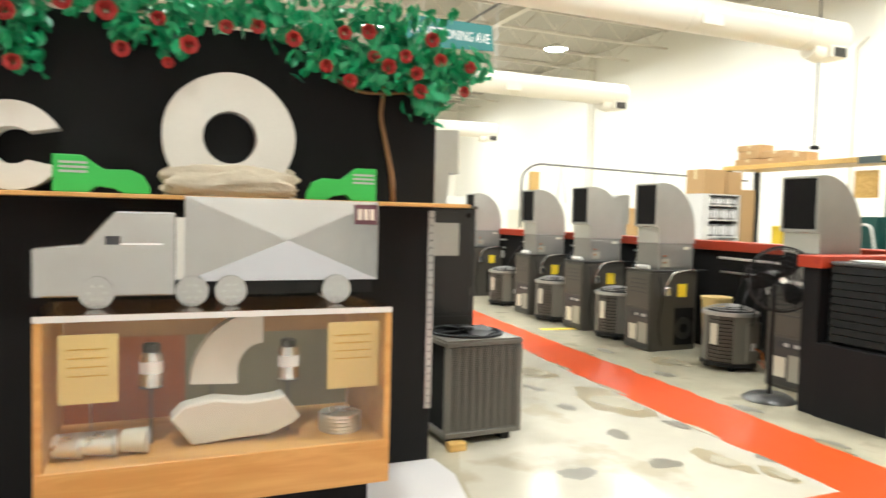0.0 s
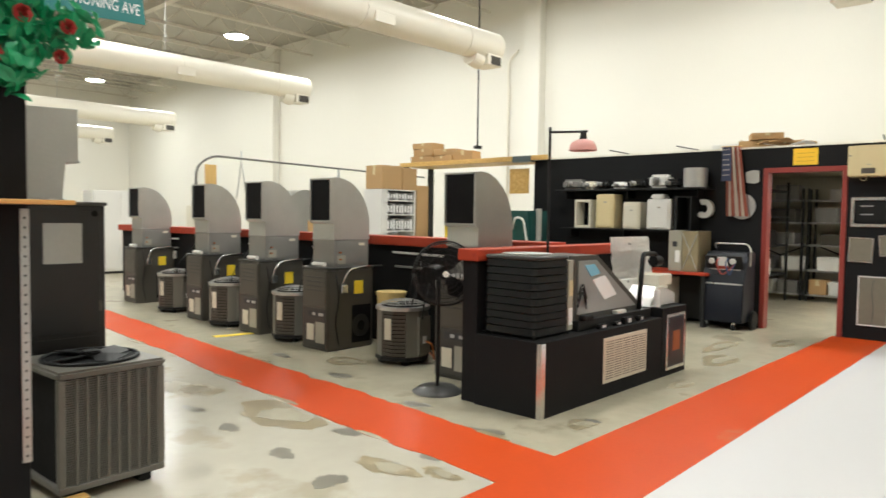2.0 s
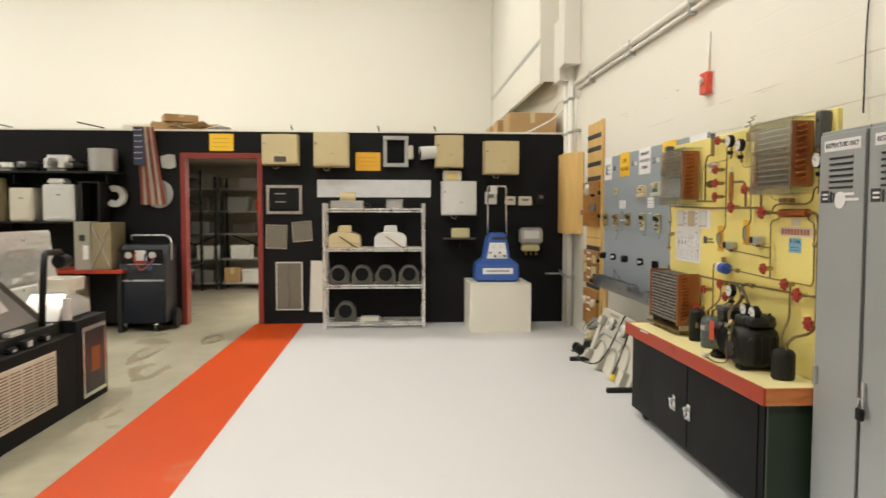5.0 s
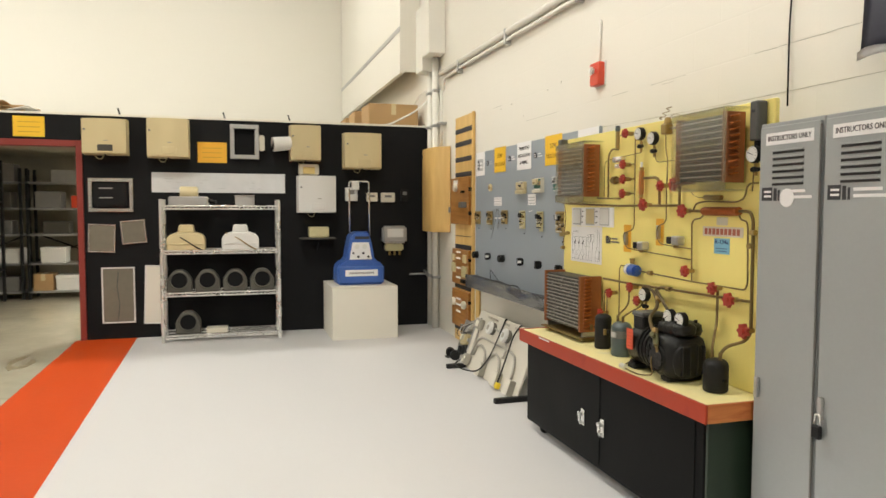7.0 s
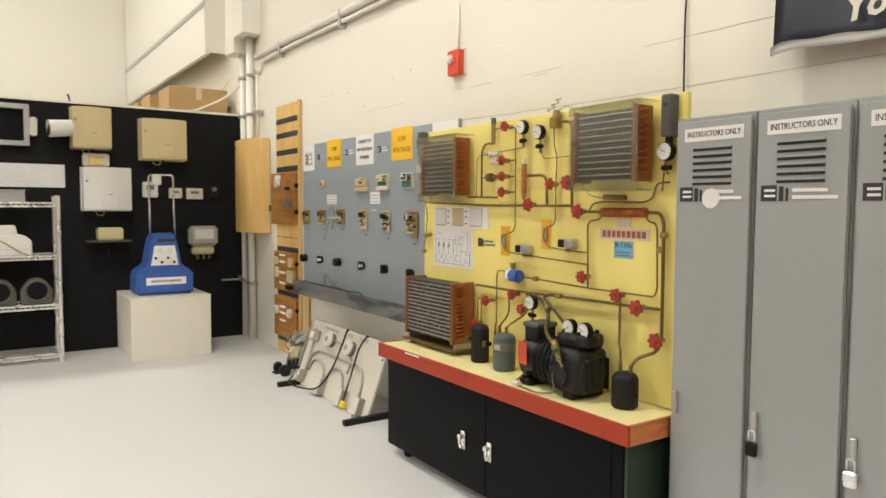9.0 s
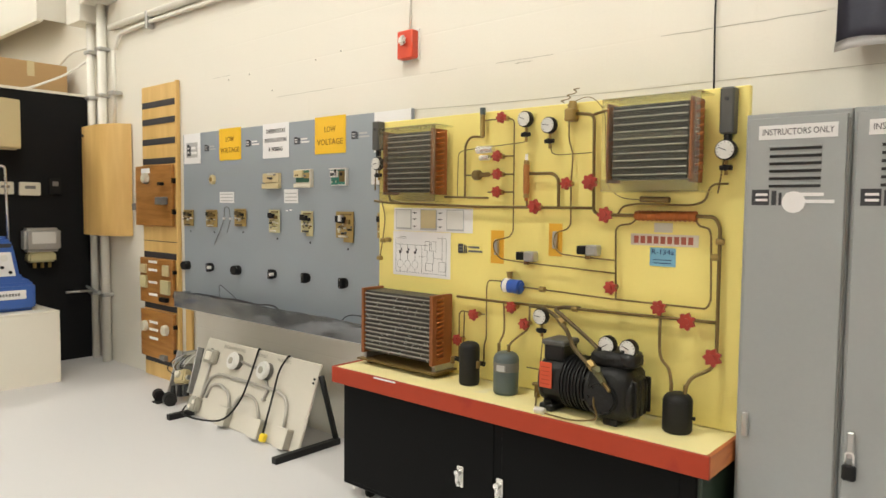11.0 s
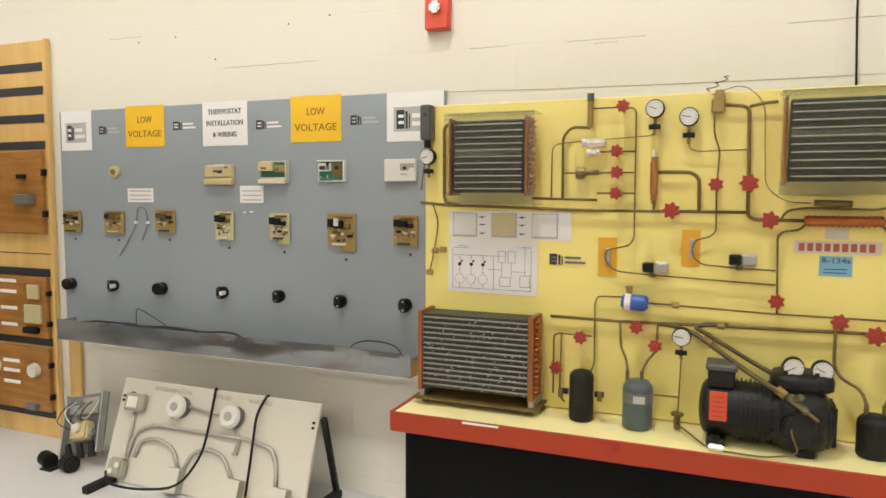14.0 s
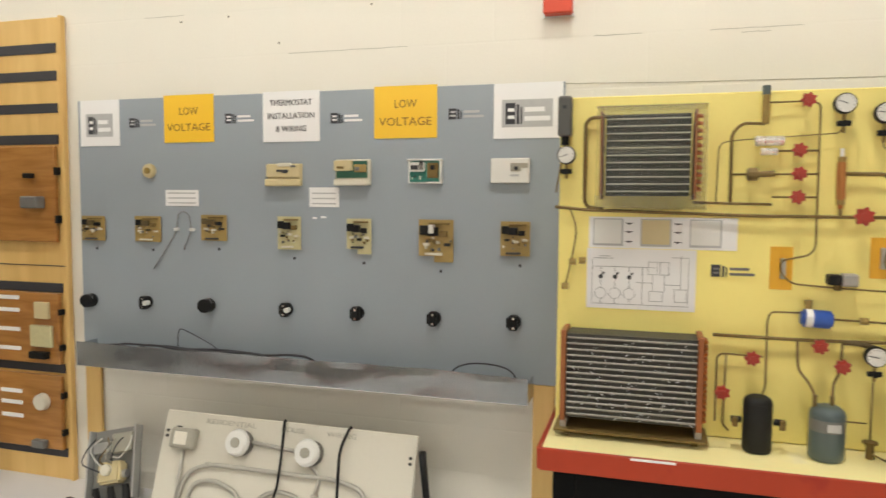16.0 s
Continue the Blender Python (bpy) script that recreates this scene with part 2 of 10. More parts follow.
M["cream"] = mat("cream_plastic", (0.61, 0.51, 0.29), 0.38, vary=0.05, scale=4, bump=0.02)
M["cream_pale"] = mat("pale_ivory_plastic", (0.66, 0.62, 0.51), 0.4, vary=0.04, scale=4, bump=0.02)
M["pcb"] = mat("amber_circuit_board", (0.36, 0.25, 0.085), 0.45, vary=0.25, scale=60, fine=200)
M["pcb_pale"] = mat("pale_circuit_board", (0.55, 0.50, 0.28), 0.45, vary=0.2, scale=60, fine=200)
M["pcb_green"] = mat("green_circuit_board", (0.03, 0.13, 0.085), 0.4, vary=0.2, scale=60)
M["pcb_teal"] = mat("teal_circuit_board", (0.03, 0.19, 0.145), 0.4, vary=0.3, scale=50)
M["label_orange"] = mat("orange_tag", (0.80, 0.42, 0.03), 0.5, vary=0.06)
M["label_red"] = mat("red_orange_label", (0.62, 0.085, 0.03), 0.45, vary=0.06)
M["label_blue"] = mat("pale_blue_label", (0.20, 0.45, 0.60), 0.45, vary=0.05)
M["blue_dark"] = mat("navy_ink", (0.03, 0.06, 0.16), 0.5, vary=0.05)
M["blue_can"] = mat("blue_enamel", (0.025, 0.09, 0.40), 0.32, vary=0.08)
M["pine"] = wood_mat("varnished_pine", (0.72, 0.48, 0.175), (0.64, 0.40, 0.13), (5, 5, 0.6))
M["pine_x"] = wood_mat("pine_plank", (0.70, 0.46, 0.15), (0.55, 0.32, 0.085), (1, 12, 12))
M["varnished"] = wood_mat("dark_varnished_ply", (0.43, 0.205, 0.055), (0.30, 0.125, 0.028), (1.5, 12, 12), 0.3)
M["maple"] = wood_mat("honey_maple", (0.64, 0.36, 0.115), (0.53, 0.27, 0.07), (1, 9, 9), 0.4)
M["case_back"] = wood_mat("brown_case_lining", (0.36, 0.20, 0.08), (0.26, 0.13, 0.05), (1, 6, 6), 0.5)
M["case_red"] = mat("rust_red_lining", (0.30, 0.085, 0.022), 0.55, vary=0.2, scale=3)
M["cardboard"] = mat("brown_cardboard", (0.46, 0.29, 0.13), 0.7, vary=0.10, scale=4, fine=60, bump=0.04)
M["furnace"] = mat("taupe_furnace_enamel", (0.08, 0.074, 0.062), 0.36, metal=0.2, vary=0.10, scale=4, fine=50, bump=0.02)
M["furnace_dark"] = mat("dark_grey_enamel", (0.05, 0.049, 0.046), 0.36, metal=0.2, vary=0.10, scale=4, fine=50, bump=0.02)
M["condenser"] = mat("grey_condenser_enamel", (0.14, 0.133, 0.115), 0.42, metal=0.15, vary=0.08, scale=6)
M["louvre"] = mat("dark_green_grey_louvre", (0.0065, 0.0072, 0.0072), 0.42, spec=0.3, vary=0.2, scale=6)
M["slat_front"] = mat("grey_brown_wire_louvre", (0.115, 0.108, 0.092), 0.5, vary=0.15, scale=6)
M["elbow"] = mat("sheet_metal_elbow", (0.50, 0.505, 0.485), 0.32, metal=0.75, vary=0.14, scale=5, fine=50, bump=0.02)
M["coil_metal"] = mat("grey_coil_case_metal", (0.25, 0.245, 0.23), 0.42, metal=0.4, vary=0.12, scale=5)
M["slat"] = mat("weathered_condenser_slat", (0.082, 0.077, 0.064), 0.5, vary=0.16, scale=6)
# Near-black: paints the shade in openings and gaps, and colours black fan blades.
M["inside"] = mat("near_black_and_shade", (0.008, 0.008, 0.0085), 0.8, spec=0.15, vary=0.2)
M["yellow_tag"] = mat("yellow_energy_tag", (0.85, 0.62, 0.03), 0.5, vary=0.05)
M["blue_machine"] = mat("blue_moulded_plastic", (0.045, 0.12, 0.40), 0.38, vary=0.06, scale=5)
M["unit_panel"] = mat("grey_green_unit_enamel", (0.20, 0.195, 0.17), 0.4, metal=0.25, vary=0.12, scale=6)
M["cabinet_dark"] = mat("near_black_cabinet_enamel", (0.018, 0.018, 0.0175), 0.42, vary=0.15, scale=3, fine=50, bump=0.02)
M["filter_mesh"] = mat("grey_filter_mesh", (0.17, 0.155, 0.115), 0.7, vary=0.3, scale=14, fine=90, bump=0.3)
M["faint_ink"] = mat("faded_brown_print", (0.55, 0.32, 0.03), 0.6, vary=0.1)
M["laminate"] = mat("glossy_plastic_sleeve", (0.66, 0.66, 0.66), 0.12, vary=0.12, scale=6, fine=12, bump=0.15)
# Olive tone painted for the reflection seen in the case's front glass.
M["case_reflection"] = mat("olive_glass_reflection", (0.20, 0.18, 0.115), 0.55, vary=0.15, scale=3)
M["pale_floor"] = mat("pale_sealed_floor", (0.49, 0.46, 0.375), 0.22, vary=0.14, scale=1.4, fine=9, bump=0.02, worn=(0.42, 0.38, 0.285), worn_at=0.60)
M["navy"] = mat("navy_blue_enamel", (0.0045, 0.0065, 0.013), 0.35, vary=0.12, scale=4)
M["pedestal"] = mat("white_pedestal_paint", (0.76, 0.72, 0.62), 0.5, vary=0.04, scale=3, bump=0.03)
M["foam_grey"] = mat("grey_moulded_foam", (0.10, 0.095, 0.078), 0.8, vary=0.12, scale=10, bump=0.1)
M["door_red"] = mat("dark_red_frame_paint", (0.235, 0.034, 0.025), 0.42, vary=0.10, scale=5, bump=0.04)
M["alarm_red"] = mat("red_alarm_plastic", (0.66, 0.07, 0.03), 0.35, vary=0.05)
M["leaf"] = mat("glossy_green_leaf", (0.020, 0.32, 0.13), 0.32, vary=0.45, scale=9, bump=0.05)
M["rose"] = mat("red_fabric_rose", (0.42, 0.04, 0.035), 0.7, vary=0.3, scale=30)
M["bark"] = wood_mat("brown_vine_wood", (0.25, 0.13, 0.05), (0.13, 0.06, 0.025), (12, 12, 1), 0.7)
M["green_sheet"] = mat("bright_green_paint", (0.045, 0.46, 0.075), 0.42, vary=0.06)
M["plaster"] = mat("chalky_white_letter", (0.66, 0.63, 0.57), 0.75, vary=0.08, scale=8, bump=0.1)
M["rubble"] = mat("tan_foam_rubble", (0.50, 0.435, 0.33), 0.85, vary=0.25, scale=18, bump=0.4)
M["manila"] = mat("manila_card", (0.72, 0.55, 0.22), 0.6, vary=0.05)
M["banner"] = mat("slate_blue_banner", (0.062, 0.064, 0.095), 0.30, vary=0.35, scale=3)
M["sign_teal"] = mat("teal_street_sign", (0.012, 0.16, 0.155), 0.4, vary=0.08)
M["flag_red"] = mat("flag_red_cloth", (0.45, 0.13, 0.085), 0.8, vary=0.1)
M["flag_white"] = mat("flag_white_cloth", (0.74, 0.66, 0.55), 0.8, vary=0.08)
M["flag_blue"] = mat("flag_blue_cloth", (0.045, 0.052, 0.095), 0.8, vary=0.1)
M["lamp_pink"] = mat("dusty_pink_lamp_shade", (0.64, 0.31, 0.275), 0.45, vary=0.05)
M["machine_green"] = mat("dark_teal_machine", (0.015, 0.075, 0.065), 0.4, vary=0.1)
M["beige_wall"] = mat("storeroom_wall", (0.42, 0.39, 0.31), 0.7, vary=0.05, scale=1)
M["lamp_glow"] = glow_mat("lamp_lens", (1.0, 0.95, 0.86), 30)
M["sky_glow"] = glow_mat("bright_sky_backdrop", (0.9, 0.95, 1.0), 6)


# ---- building helpers ----
OFF = {}


def thing(name, base=(0, 0, 0), label="", category="", group="", kind=""):
    ob = new(name)
    ob.empty_display_size = 0.05
    ob.location = base
    OFF[ob.name] = Vector(base)
    return tagged(ob, label, category, group, kind)


def part(name, bm, material, parent=None, label="", kind="", category="", group=""):
    """Links bm, given in the same space as its thing's base, as one mesh object."""
    off = OFF[parent.name] if parent else Vector()
    if parent:
        bmesh.ops.translate(bm, verts=bm.verts, vec=-off)
    me = bpy.data.meshes.new(name)
    bm.normal_update()
    bm.to_mesh(me)
    bm.free()
    me.materials.append(M[material] if isinstance(material, str) else material)
    ob = new(name, me)
    ob.parent = parent
    OFF[ob.name] = off
    return tagged(ob, label, category, group, kind)


def smooth(ob, angle=40):
    for p in ob.data.polygons:
        p.use_smooth = True
    ob.data.set_sharp_from_angle(angle=radians(angle))
    return ob


def box(x0, y0, z0, x1, y1, z1, bev=0.0, bm=None, seg=1):
    b = bmesh.new()
    bmesh.ops.create_cube(b, size=1)
    for v in b.verts:
        v.co = Vector(((x0 + x1) / 2 + v.co.x * abs(x1 - x0), (y0 + y1) / 2 + v.co.y * abs(y1 - y0), (z0 + z1) / 2 + v.co.z * abs(z1 - z0)))
    if bev:
        bev = min(bev, 0.45 * min(abs(x1 - x0), abs(y1 - y0), abs(z1 - z0)))
        bmesh.ops.bevel(b, geom=b.edges[:], offset=bev, segments=seg, affect="EDGES")
    return merge(bm, b)


def merge(bm, b):
    if bm is None:
        return b
    me = bpy.data.meshes.new("tmp")
    b.to_mesh(me)
    b.free()
    bm.from_mesh(me)
    bpy.data.meshes.remove(me)
    return bm


def rod(p0, p1, r, r2=None, seg=16, bm=None, bev=0.0):
    p0, p1 = Vector(p0), Vector(p1)
    b = bmesh.new()
    bmesh.ops.create_cone(b, cap_ends=True, segments=seg, radius1=r, radius2=r if r2 is None else r2, depth=(p1 - p0).length)
    if bev:
        rim = [e for e in b.edges if abs(e.verts[0].co.z - e.verts[1].co.z) < 1e-6]
        bmesh.ops.bevel(b, geom=rim, offset=bev, segments=2, affect="EDGES")
    q = (p1 - p0).to_track_quat("Z", "Y").to_matrix().to_4x4()
    bmesh.ops.transform(b, matrix=Matrix.Translation((p0 + p1) / 2) @ q, verts=b.verts)
    return merge(bm, b)


def soften(pts, r, n=4):
    """Rounds the corners of a run of points."""
    pts = [Vector(p) for p in pts]
    out = [pts[0]]
    for a, b, c in zip(pts, pts[1:], pts[2:]):
        d = min(r, (a - b).length * 0.45, (c - b).length * 0.45)
        s, e = b + (a - b).normalized() * d, b + (c - b).normalized() * d
        for i in range(n + 1):
            k = i / n
            out.append(s * (1 - k) ** 2 + b * 2 * k * (1 - k) + e * k * k)
    return out + [pts[-1]]


def tube(pts, r, seg=8, bend=0.03, bm=None, taper=None):
    """A pipe, hose or cable through pts, with rounded bends."""
    pts = soften(pts, bend) if bend and len(pts) > 2 else [Vector(p) for p in pts]
    b = bmesh.new()
    rings, up = [], Vector((0.31, 0.57, 0.76))
    for i, p in enumerate(pts):
        d = (pts[min(i + 1, len(pts) - 1)] - pts[max(i - 1, 0)]).normalized()
        u = (up - d * up.dot(d)).normalized()
        w = d.cross(u)
        up = u
        k = r if taper is None else r + (taper - r) * i / (len(pts) - 1)
        rings.append([b.verts.new(p + (u * math.cos(a) + w * math.sin(a)) * k) for a in (2 * math.pi * j / seg for j in range(seg))])
    for a, c in zip(rings, rings[1:]):
        for j in range(seg):
            b.faces.new((a[j], a[(j + 1) % seg], c[(j + 1) % seg], c[j])).smooth = True
    b.faces.new(rings[0][::-1])
    b.faces.new(rings[-1])
    return merge(bm, b)


def slab(outline, axis, lo, hi, bm=None, bev=0.0):
    """A flat outline given in the two other axes, thickened along axis from lo to hi."""
    def at(p, d):
        return {"x": (d, p[0], p[1]), "y": (p[0], d, p[1]), "z": (p[0], p[1], d)}[axis]
    b = bmesh.new()
    f = b.faces.new([b.verts.new(at(p, lo)) for p in outline])
    res = bmesh.ops.extrude_face_region(b, geom=[f])
    vec = Vector(at((0, 0), hi)) - Vector(at((0, 0), lo))
    bmesh.ops.translate(b, verts=[v for v in res["geom"] if isinstance(v, bmesh.types.BMVert)], vec=vec)
    bmesh.ops.recalc_face_normals(b, faces=b.faces)
    if bev:
        bmesh.ops.bevel(b, geom=b.edges[:], offset=bev, segments=1, affect="EDGES")
    return merge(bm, b)


def turned(bm, m):
    bmesh.ops.transform(bm, matrix=m, verts=bm.verts)
    return bm


FACES = {"south": Matrix(((-1, 0, 0), (0, 0, 1), (0, 1, 0))), "east": Matrix(((0, 0, -1), (-1, 0, 0), (0, 1, 0))),
         "north": Matrix(((1, 0, 0), (0, 0, -1), (0, 1, 0)))}


def words(s, size, at, side, material, parent, width=None, lean=None, name="lettering", bold=0.0):
    """Writing set in the built-in font, centred at a place on a wall of that side; width squeezes it to fit."""
    cu = bpy.data.curves.new("lettering", "FONT")
    cu.body, cu.size, cu.align_x, cu.align_y, cu.extrude, cu.resolution_u, cu.offset = s, size, "CENTER", "CENTER", 0.0008, 2, bold
    ob = new("lettering", cu)
    bpy.context.view_layer.update()
    me = bpy.data.meshes.new_from_object(ob.evaluated_get(bpy.context.evaluated_depsgraph_get()))
    bpy.data.objects.remove(ob)
    bpy.data.curves.remove(cu)
    b = bmesh.new()
    b.from_mesh(me)
    bpy.data.meshes.remove(me)
    xs = [v.co.x for v in b.verts]
    k = width / (max(xs) - min(xs)) if width else 1
    bmesh.ops.scale(b, vec=(k, 1, 1), verts=b.verts)
    m = FACES[side].to_4x4() if lean is None else lean.to_4x4()
    turned(b, Matrix.Translation(at) @ m)
    return part(name, b, material, parent)


# ---- the hall ----
X0, X1, Y0, Y1, TOP = -7.0, 16.8, -0.81, 36.0, 7.6
floor = part("floor", box(X0, Y0 - 0.25, -0.3, X1 + 0.25, Y1 + 0.25, 0), "concrete", kind="structure", label="worn cream sealed concrete floor with stains")
# white painted area and the orange-red walkway bands
wp = slab([(X0, Y0), (11.43, Y0), (11.43, 2.497), (7.8, 2.452), (5.1, 2.418), (X0, 2.38)], "z", 0.0, 0.003)
part("white_painted_floor", wp, "white_floor", kind="structure", label="glossy white painted concrete floor")
part("grey_painted_floor", slab([(X0, 3.02), (2.72, 3.066), (2.92, 3.95), (2.90, 4.22), (X0, 4.22)], "z", 0.0, 0.003), "white_floor", kind="structure", label="pale grey painted floor before the display wall")
part("floor_stripe_1", slab([(X0, 2.38), (5.1, 2.418), (7.8, 2.452), (11.43, 2.497), (11.43, 3.088), (5.313, 3.082), (4.745, 3.075), (X0, 3.02)], "z", 0.0, 0.0035), "red_floor", kind="structure", label="orange-red painted walkway band")
edge_l = [(4.745, 3.075), (4.79, 3.53), (4.79, 4.25), (4.86, 5.05), (4.94, 5.98), (5.02, 6.8), (5.13, 7.62), (5.32, 10.5), (5.6, 14.5)]
edge_r = [(6.2, 14.5), (5.86, 10.5), (5.75, 9.2), (5.64, 7.7), (5.55, 6.45), (5.51, 5.51), (5.45, 4.73), (5.40, 4.08), (5.34, 3.51), (5.313, 3.082)]
part("pale_floor", slab([(2.74, 3.066), (4.735, 3.074), *edge_l[1:], (4.4, 14.5), (3.0, 9.0), (3.35, 4.9), (2.95, 3.95)], "z", 0.0, 0.0016), "pale_floor", kind="structure", label="pale sealed concrete floor beside the walkway")
rr = random.Random(3)


def ragged(pts, step=0.12, amp=0.018):
    out = []
    for a, b in zip(pts, pts[1:]):
        n = max(1, int(math.dist(a, b) / step))
        out += [(a[0] + (b[0] - a[0]) * i / n + rr.uniform(-amp, amp) * (i > 0), a[1] + (b[1] - a[1]) * i / n) for i in range(n)]
    return out + [pts[-1]]


part("floor_stripe_2", slab(ragged(edge_l) + ragged(edge_r), "z", 0.0, 0.0035), "red_floor", kind="structure", label="worn orange-red painted walkway band")


def patch(x, y, rx, ry, material, seed, z=0.0055):
    r = random.Random(seed)
    ph = [r.uniform(0, 6.28) for _ in range(3)]
    pts = []
    for i in range(46):
        a = 2 * math.pi * i / 46
        k = 1 + 0.16 * math.sin(2 * a + ph[0]) + 0.12 * math.sin(3 * a + ph[1]) + 0.07 * math.sin(7 * a + ph[2]) + 0.05 * math.sin(13 * a + ph[0]) + r.uniform(-0.04, 0.04)
        pts.append((x + rx * k * math.cos(a), y + ry * k * math.sin(a)))
    return slab(pts, "z", 0.0, z)


for i, (x, y, rx, ry, k) in enumerate(((4.65, 4.95, 0.22, 0.40, "stain_soft"), (4.25, 4.92, 0.05, 0.11, "stain"), (4.21, 4.26, 0.07, 0.10, "stain"), (4.14, 3.72, 0.09, 0.09, "stain"),
                                       (3.57, 3.75, 0.10, 0.09, "stain"), (4.49, 3.66, 0.10, 0.20, "stain_soft"), (4.63, 3.37, 0.07, 0.12, "stain_soft"), (4.75, 4.30, 0.07, 0.12, "stain"),
                                       (4.82, 3.59, 0.07, 0.11, "stain"), (5.40, 3.66, 0.06, 0.12, "stain"), (4.30, 5.49, 0.05, 0.12, "stain"), (4.56, 6.06, 0.16, 0.32, "stain_soft"),
                                       (5.54, 4.47, 0.06, 0.12, "stain"), (6.15, 6.04, 0.14, 0.25, "stain_soft"), (5.35, 5.27, 0.10, 0.35, "stain_soft"), (5.86, 6.7, 0.06, 0.13, "stain"),
                                       (5.72, 5.6, 0.06, 0.13, "stain"), (5.05, 6.4, 0.06, 0.13, "stain"), (6.0, 3.32, 0.12, 0.10, "stain_soft"), (6.1, 3.30, 0.05, 0.05, "stain"), (8.9, 3.5, 0.35, 0.15, "stain_soft"), (9.7, 3.8, 0.4, 0.12, "stain_soft"),
                                       (9.2, 4.3, 0.25, 0.2, "stain_soft"), (10.4, 3.35, 0.3, 0.1, "stain_soft"), (7.6, 3.33, 0.2, 0.07, "stain_soft"))):
    part("floor_patch", patch(x, y, rx, ry, k, i, 0.002 + 0.0005 * (i % 2)), k, floor)
    if k == "stain_soft":
        part("worn_centre", patch(x + 0.12 * rx, y - 0.1 * ry, rx * 0.58, ry * 0.55, k, i + 40, 0.0032), "concrete", floor)
rs = random.Random(31)
for k in range(11):
    y = 3.75 + 0.5 * k + rs.uniform(-0.15, 0.15)
    px = (4.79 if k % 2 else 5.39) + 0.075 * (y - 3.7) + rs.uniform(-0.02, 0.01)
    part("paint_chip", patch(px, y, rs.uniform(0.018, 0.035), rs.uniform(0.06, 0.2), "concrete", k + 90, 0.0042), "concrete" if k % 3 else "stain_soft", floor)
part("yellow_floor_mark", slab([(5.90, 8.05), (6.35, 7.98), (6.36, 8.08), (5.92, 8.16)], "z", 0.0, 0.005), "yellow_tag", floor)

part("wall_south", box(X0, Y0 - 0.25, 0, X1 + 0.25, Y0, TOP), "wall", kind="structure", label="tall cream painted concrete block wall")
part("wall_east", box(X1, Y0, 0, X1 + 0.25, Y1, TOP), "tall_wall", kind="structure", label="tall cream painted hall wall")
part("wall_west", box(X0 - 0.25, Y0 - 0.25, 0, X0, Y1 + 0.25, TOP), "tall_wall", kind="structure", label="tall cream painted hall wall")
nb = bmesh.new()
for a, b, c, d in ((X0, 8.3, 0, TOP), (8.3, 10.0, 0, 2.0), (8.3, 10.0, 3.4, TOP), (10.0, 11.4, 0, TOP), (11.4, 13.4, 0, 2.0), (11.4, 13.4, 3.0, TOP), (13.4, X1 + 0.25, 0, TOP)):
    box(a, Y1, c, b, Y1 + 0.25, d, bm=nb)
part("wall_north", nb, "tall_wall", kind="structure", label="tall cream wall with bright windows")
for i, (a, b, c, d) in enumerate(((8.3, 10.0, 2.0, 3.4), (11.4, 13.4, 2.0, 3.0))):
    w = part("window_%d" % (i + 1), box(a, Y1 + 0.05, c, b, Y1 + 0.11, c + 0.06), "alu", kind="structure", label="bright daylit window high in the wall")
    fb = box(a, Y1 + 0.05, d - 0.06, b, Y1 + 0.11, d)
    for xx in (a, (a + b) / 2 - 0.03, b - 0.06):
        box(xx, Y1 + 0.05, c + 0.06, xx + 0.06, Y1 + 0.11, d - 0.06, bm=fb)
    part("window_frame", fb, "alu", w)
    p = part("pane", box(a + 0.02, Y1 + 0.075, c + 0.02, b - 0.02, Y1 + 0.08, d - 0.02), "pane", w)
    p.visible_shadow = False
part("backdrop", box(4, Y1 + 3, 0, 18, Y1 + 3.1, 6), "sky_glow", kind="structure", label="bright overcast sky beyond the windows")
for i, y in enumerate((11.15, 23.0)):
    part("column_%d" % (i + 1), box(X1 - 0.28, y, 0, X1, y + 0.5, TOP, 0.01), "tall_wall", kind="structure", label="cream painted wall column")
part("ceiling", box(X0 - 0.25, Y0 - 0.25, TOP, X1 + 0.25, Y1 + 0.25, TOP + 0.2), "ceiling", kind="structure", label="grey corrugated steel roof deck")
# open web joists run across the hall, girders along it
jb = bmesh.new()
for k in range(18):
    y = 1.0 + 2.0 * k
    for z in (TOP - 0.04, TOP - 0.62):
        box(X0, y - 0.03, z - 0.03, X1, y + 0.03, z + 0.03, bm=jb)
    n = 20
    for j in range(n):
        a = X0 + (X1 - X0) * j / n
        b = X0 + (X1 - X0) * (j + 0.5) / n
        c = X0 + (X1 - X0) * (j + 1) / n
        rod((a, y, TOP - 0.05), (b, y, TOP - 0.60), 0.014, seg=5, bm=jb)
        rod((b, y, TOP - 0.60), (c, y, TOP - 0.05), 0.014, seg=5, bm=jb)
for x in (-1.0, 4.6, 10.4):
    box(x - 0.09, Y0, TOP - 0.78, x + 0.09, Y1, TOP - 0.74, bm=jb)
    box(x - 0.02, Y0, TOP - 0.74, x + 0.02, Y1, TOP - 0.5, bm=jb)
part("ceiling_joists", jb, "joist", kind="structure", label="painted open-web steel roof joists")
tb = bmesh.new()
for x, z in ((3.0, 6.5), (9.2, 6.6)):
    tube([(x, Y0, z), (x, Y1, z)], 0.035, bend=0, bm=tb)
part("sprinkler_pipes", tb, "grille_dark", kind="structure", label="dark overhead sprinkler pipes")

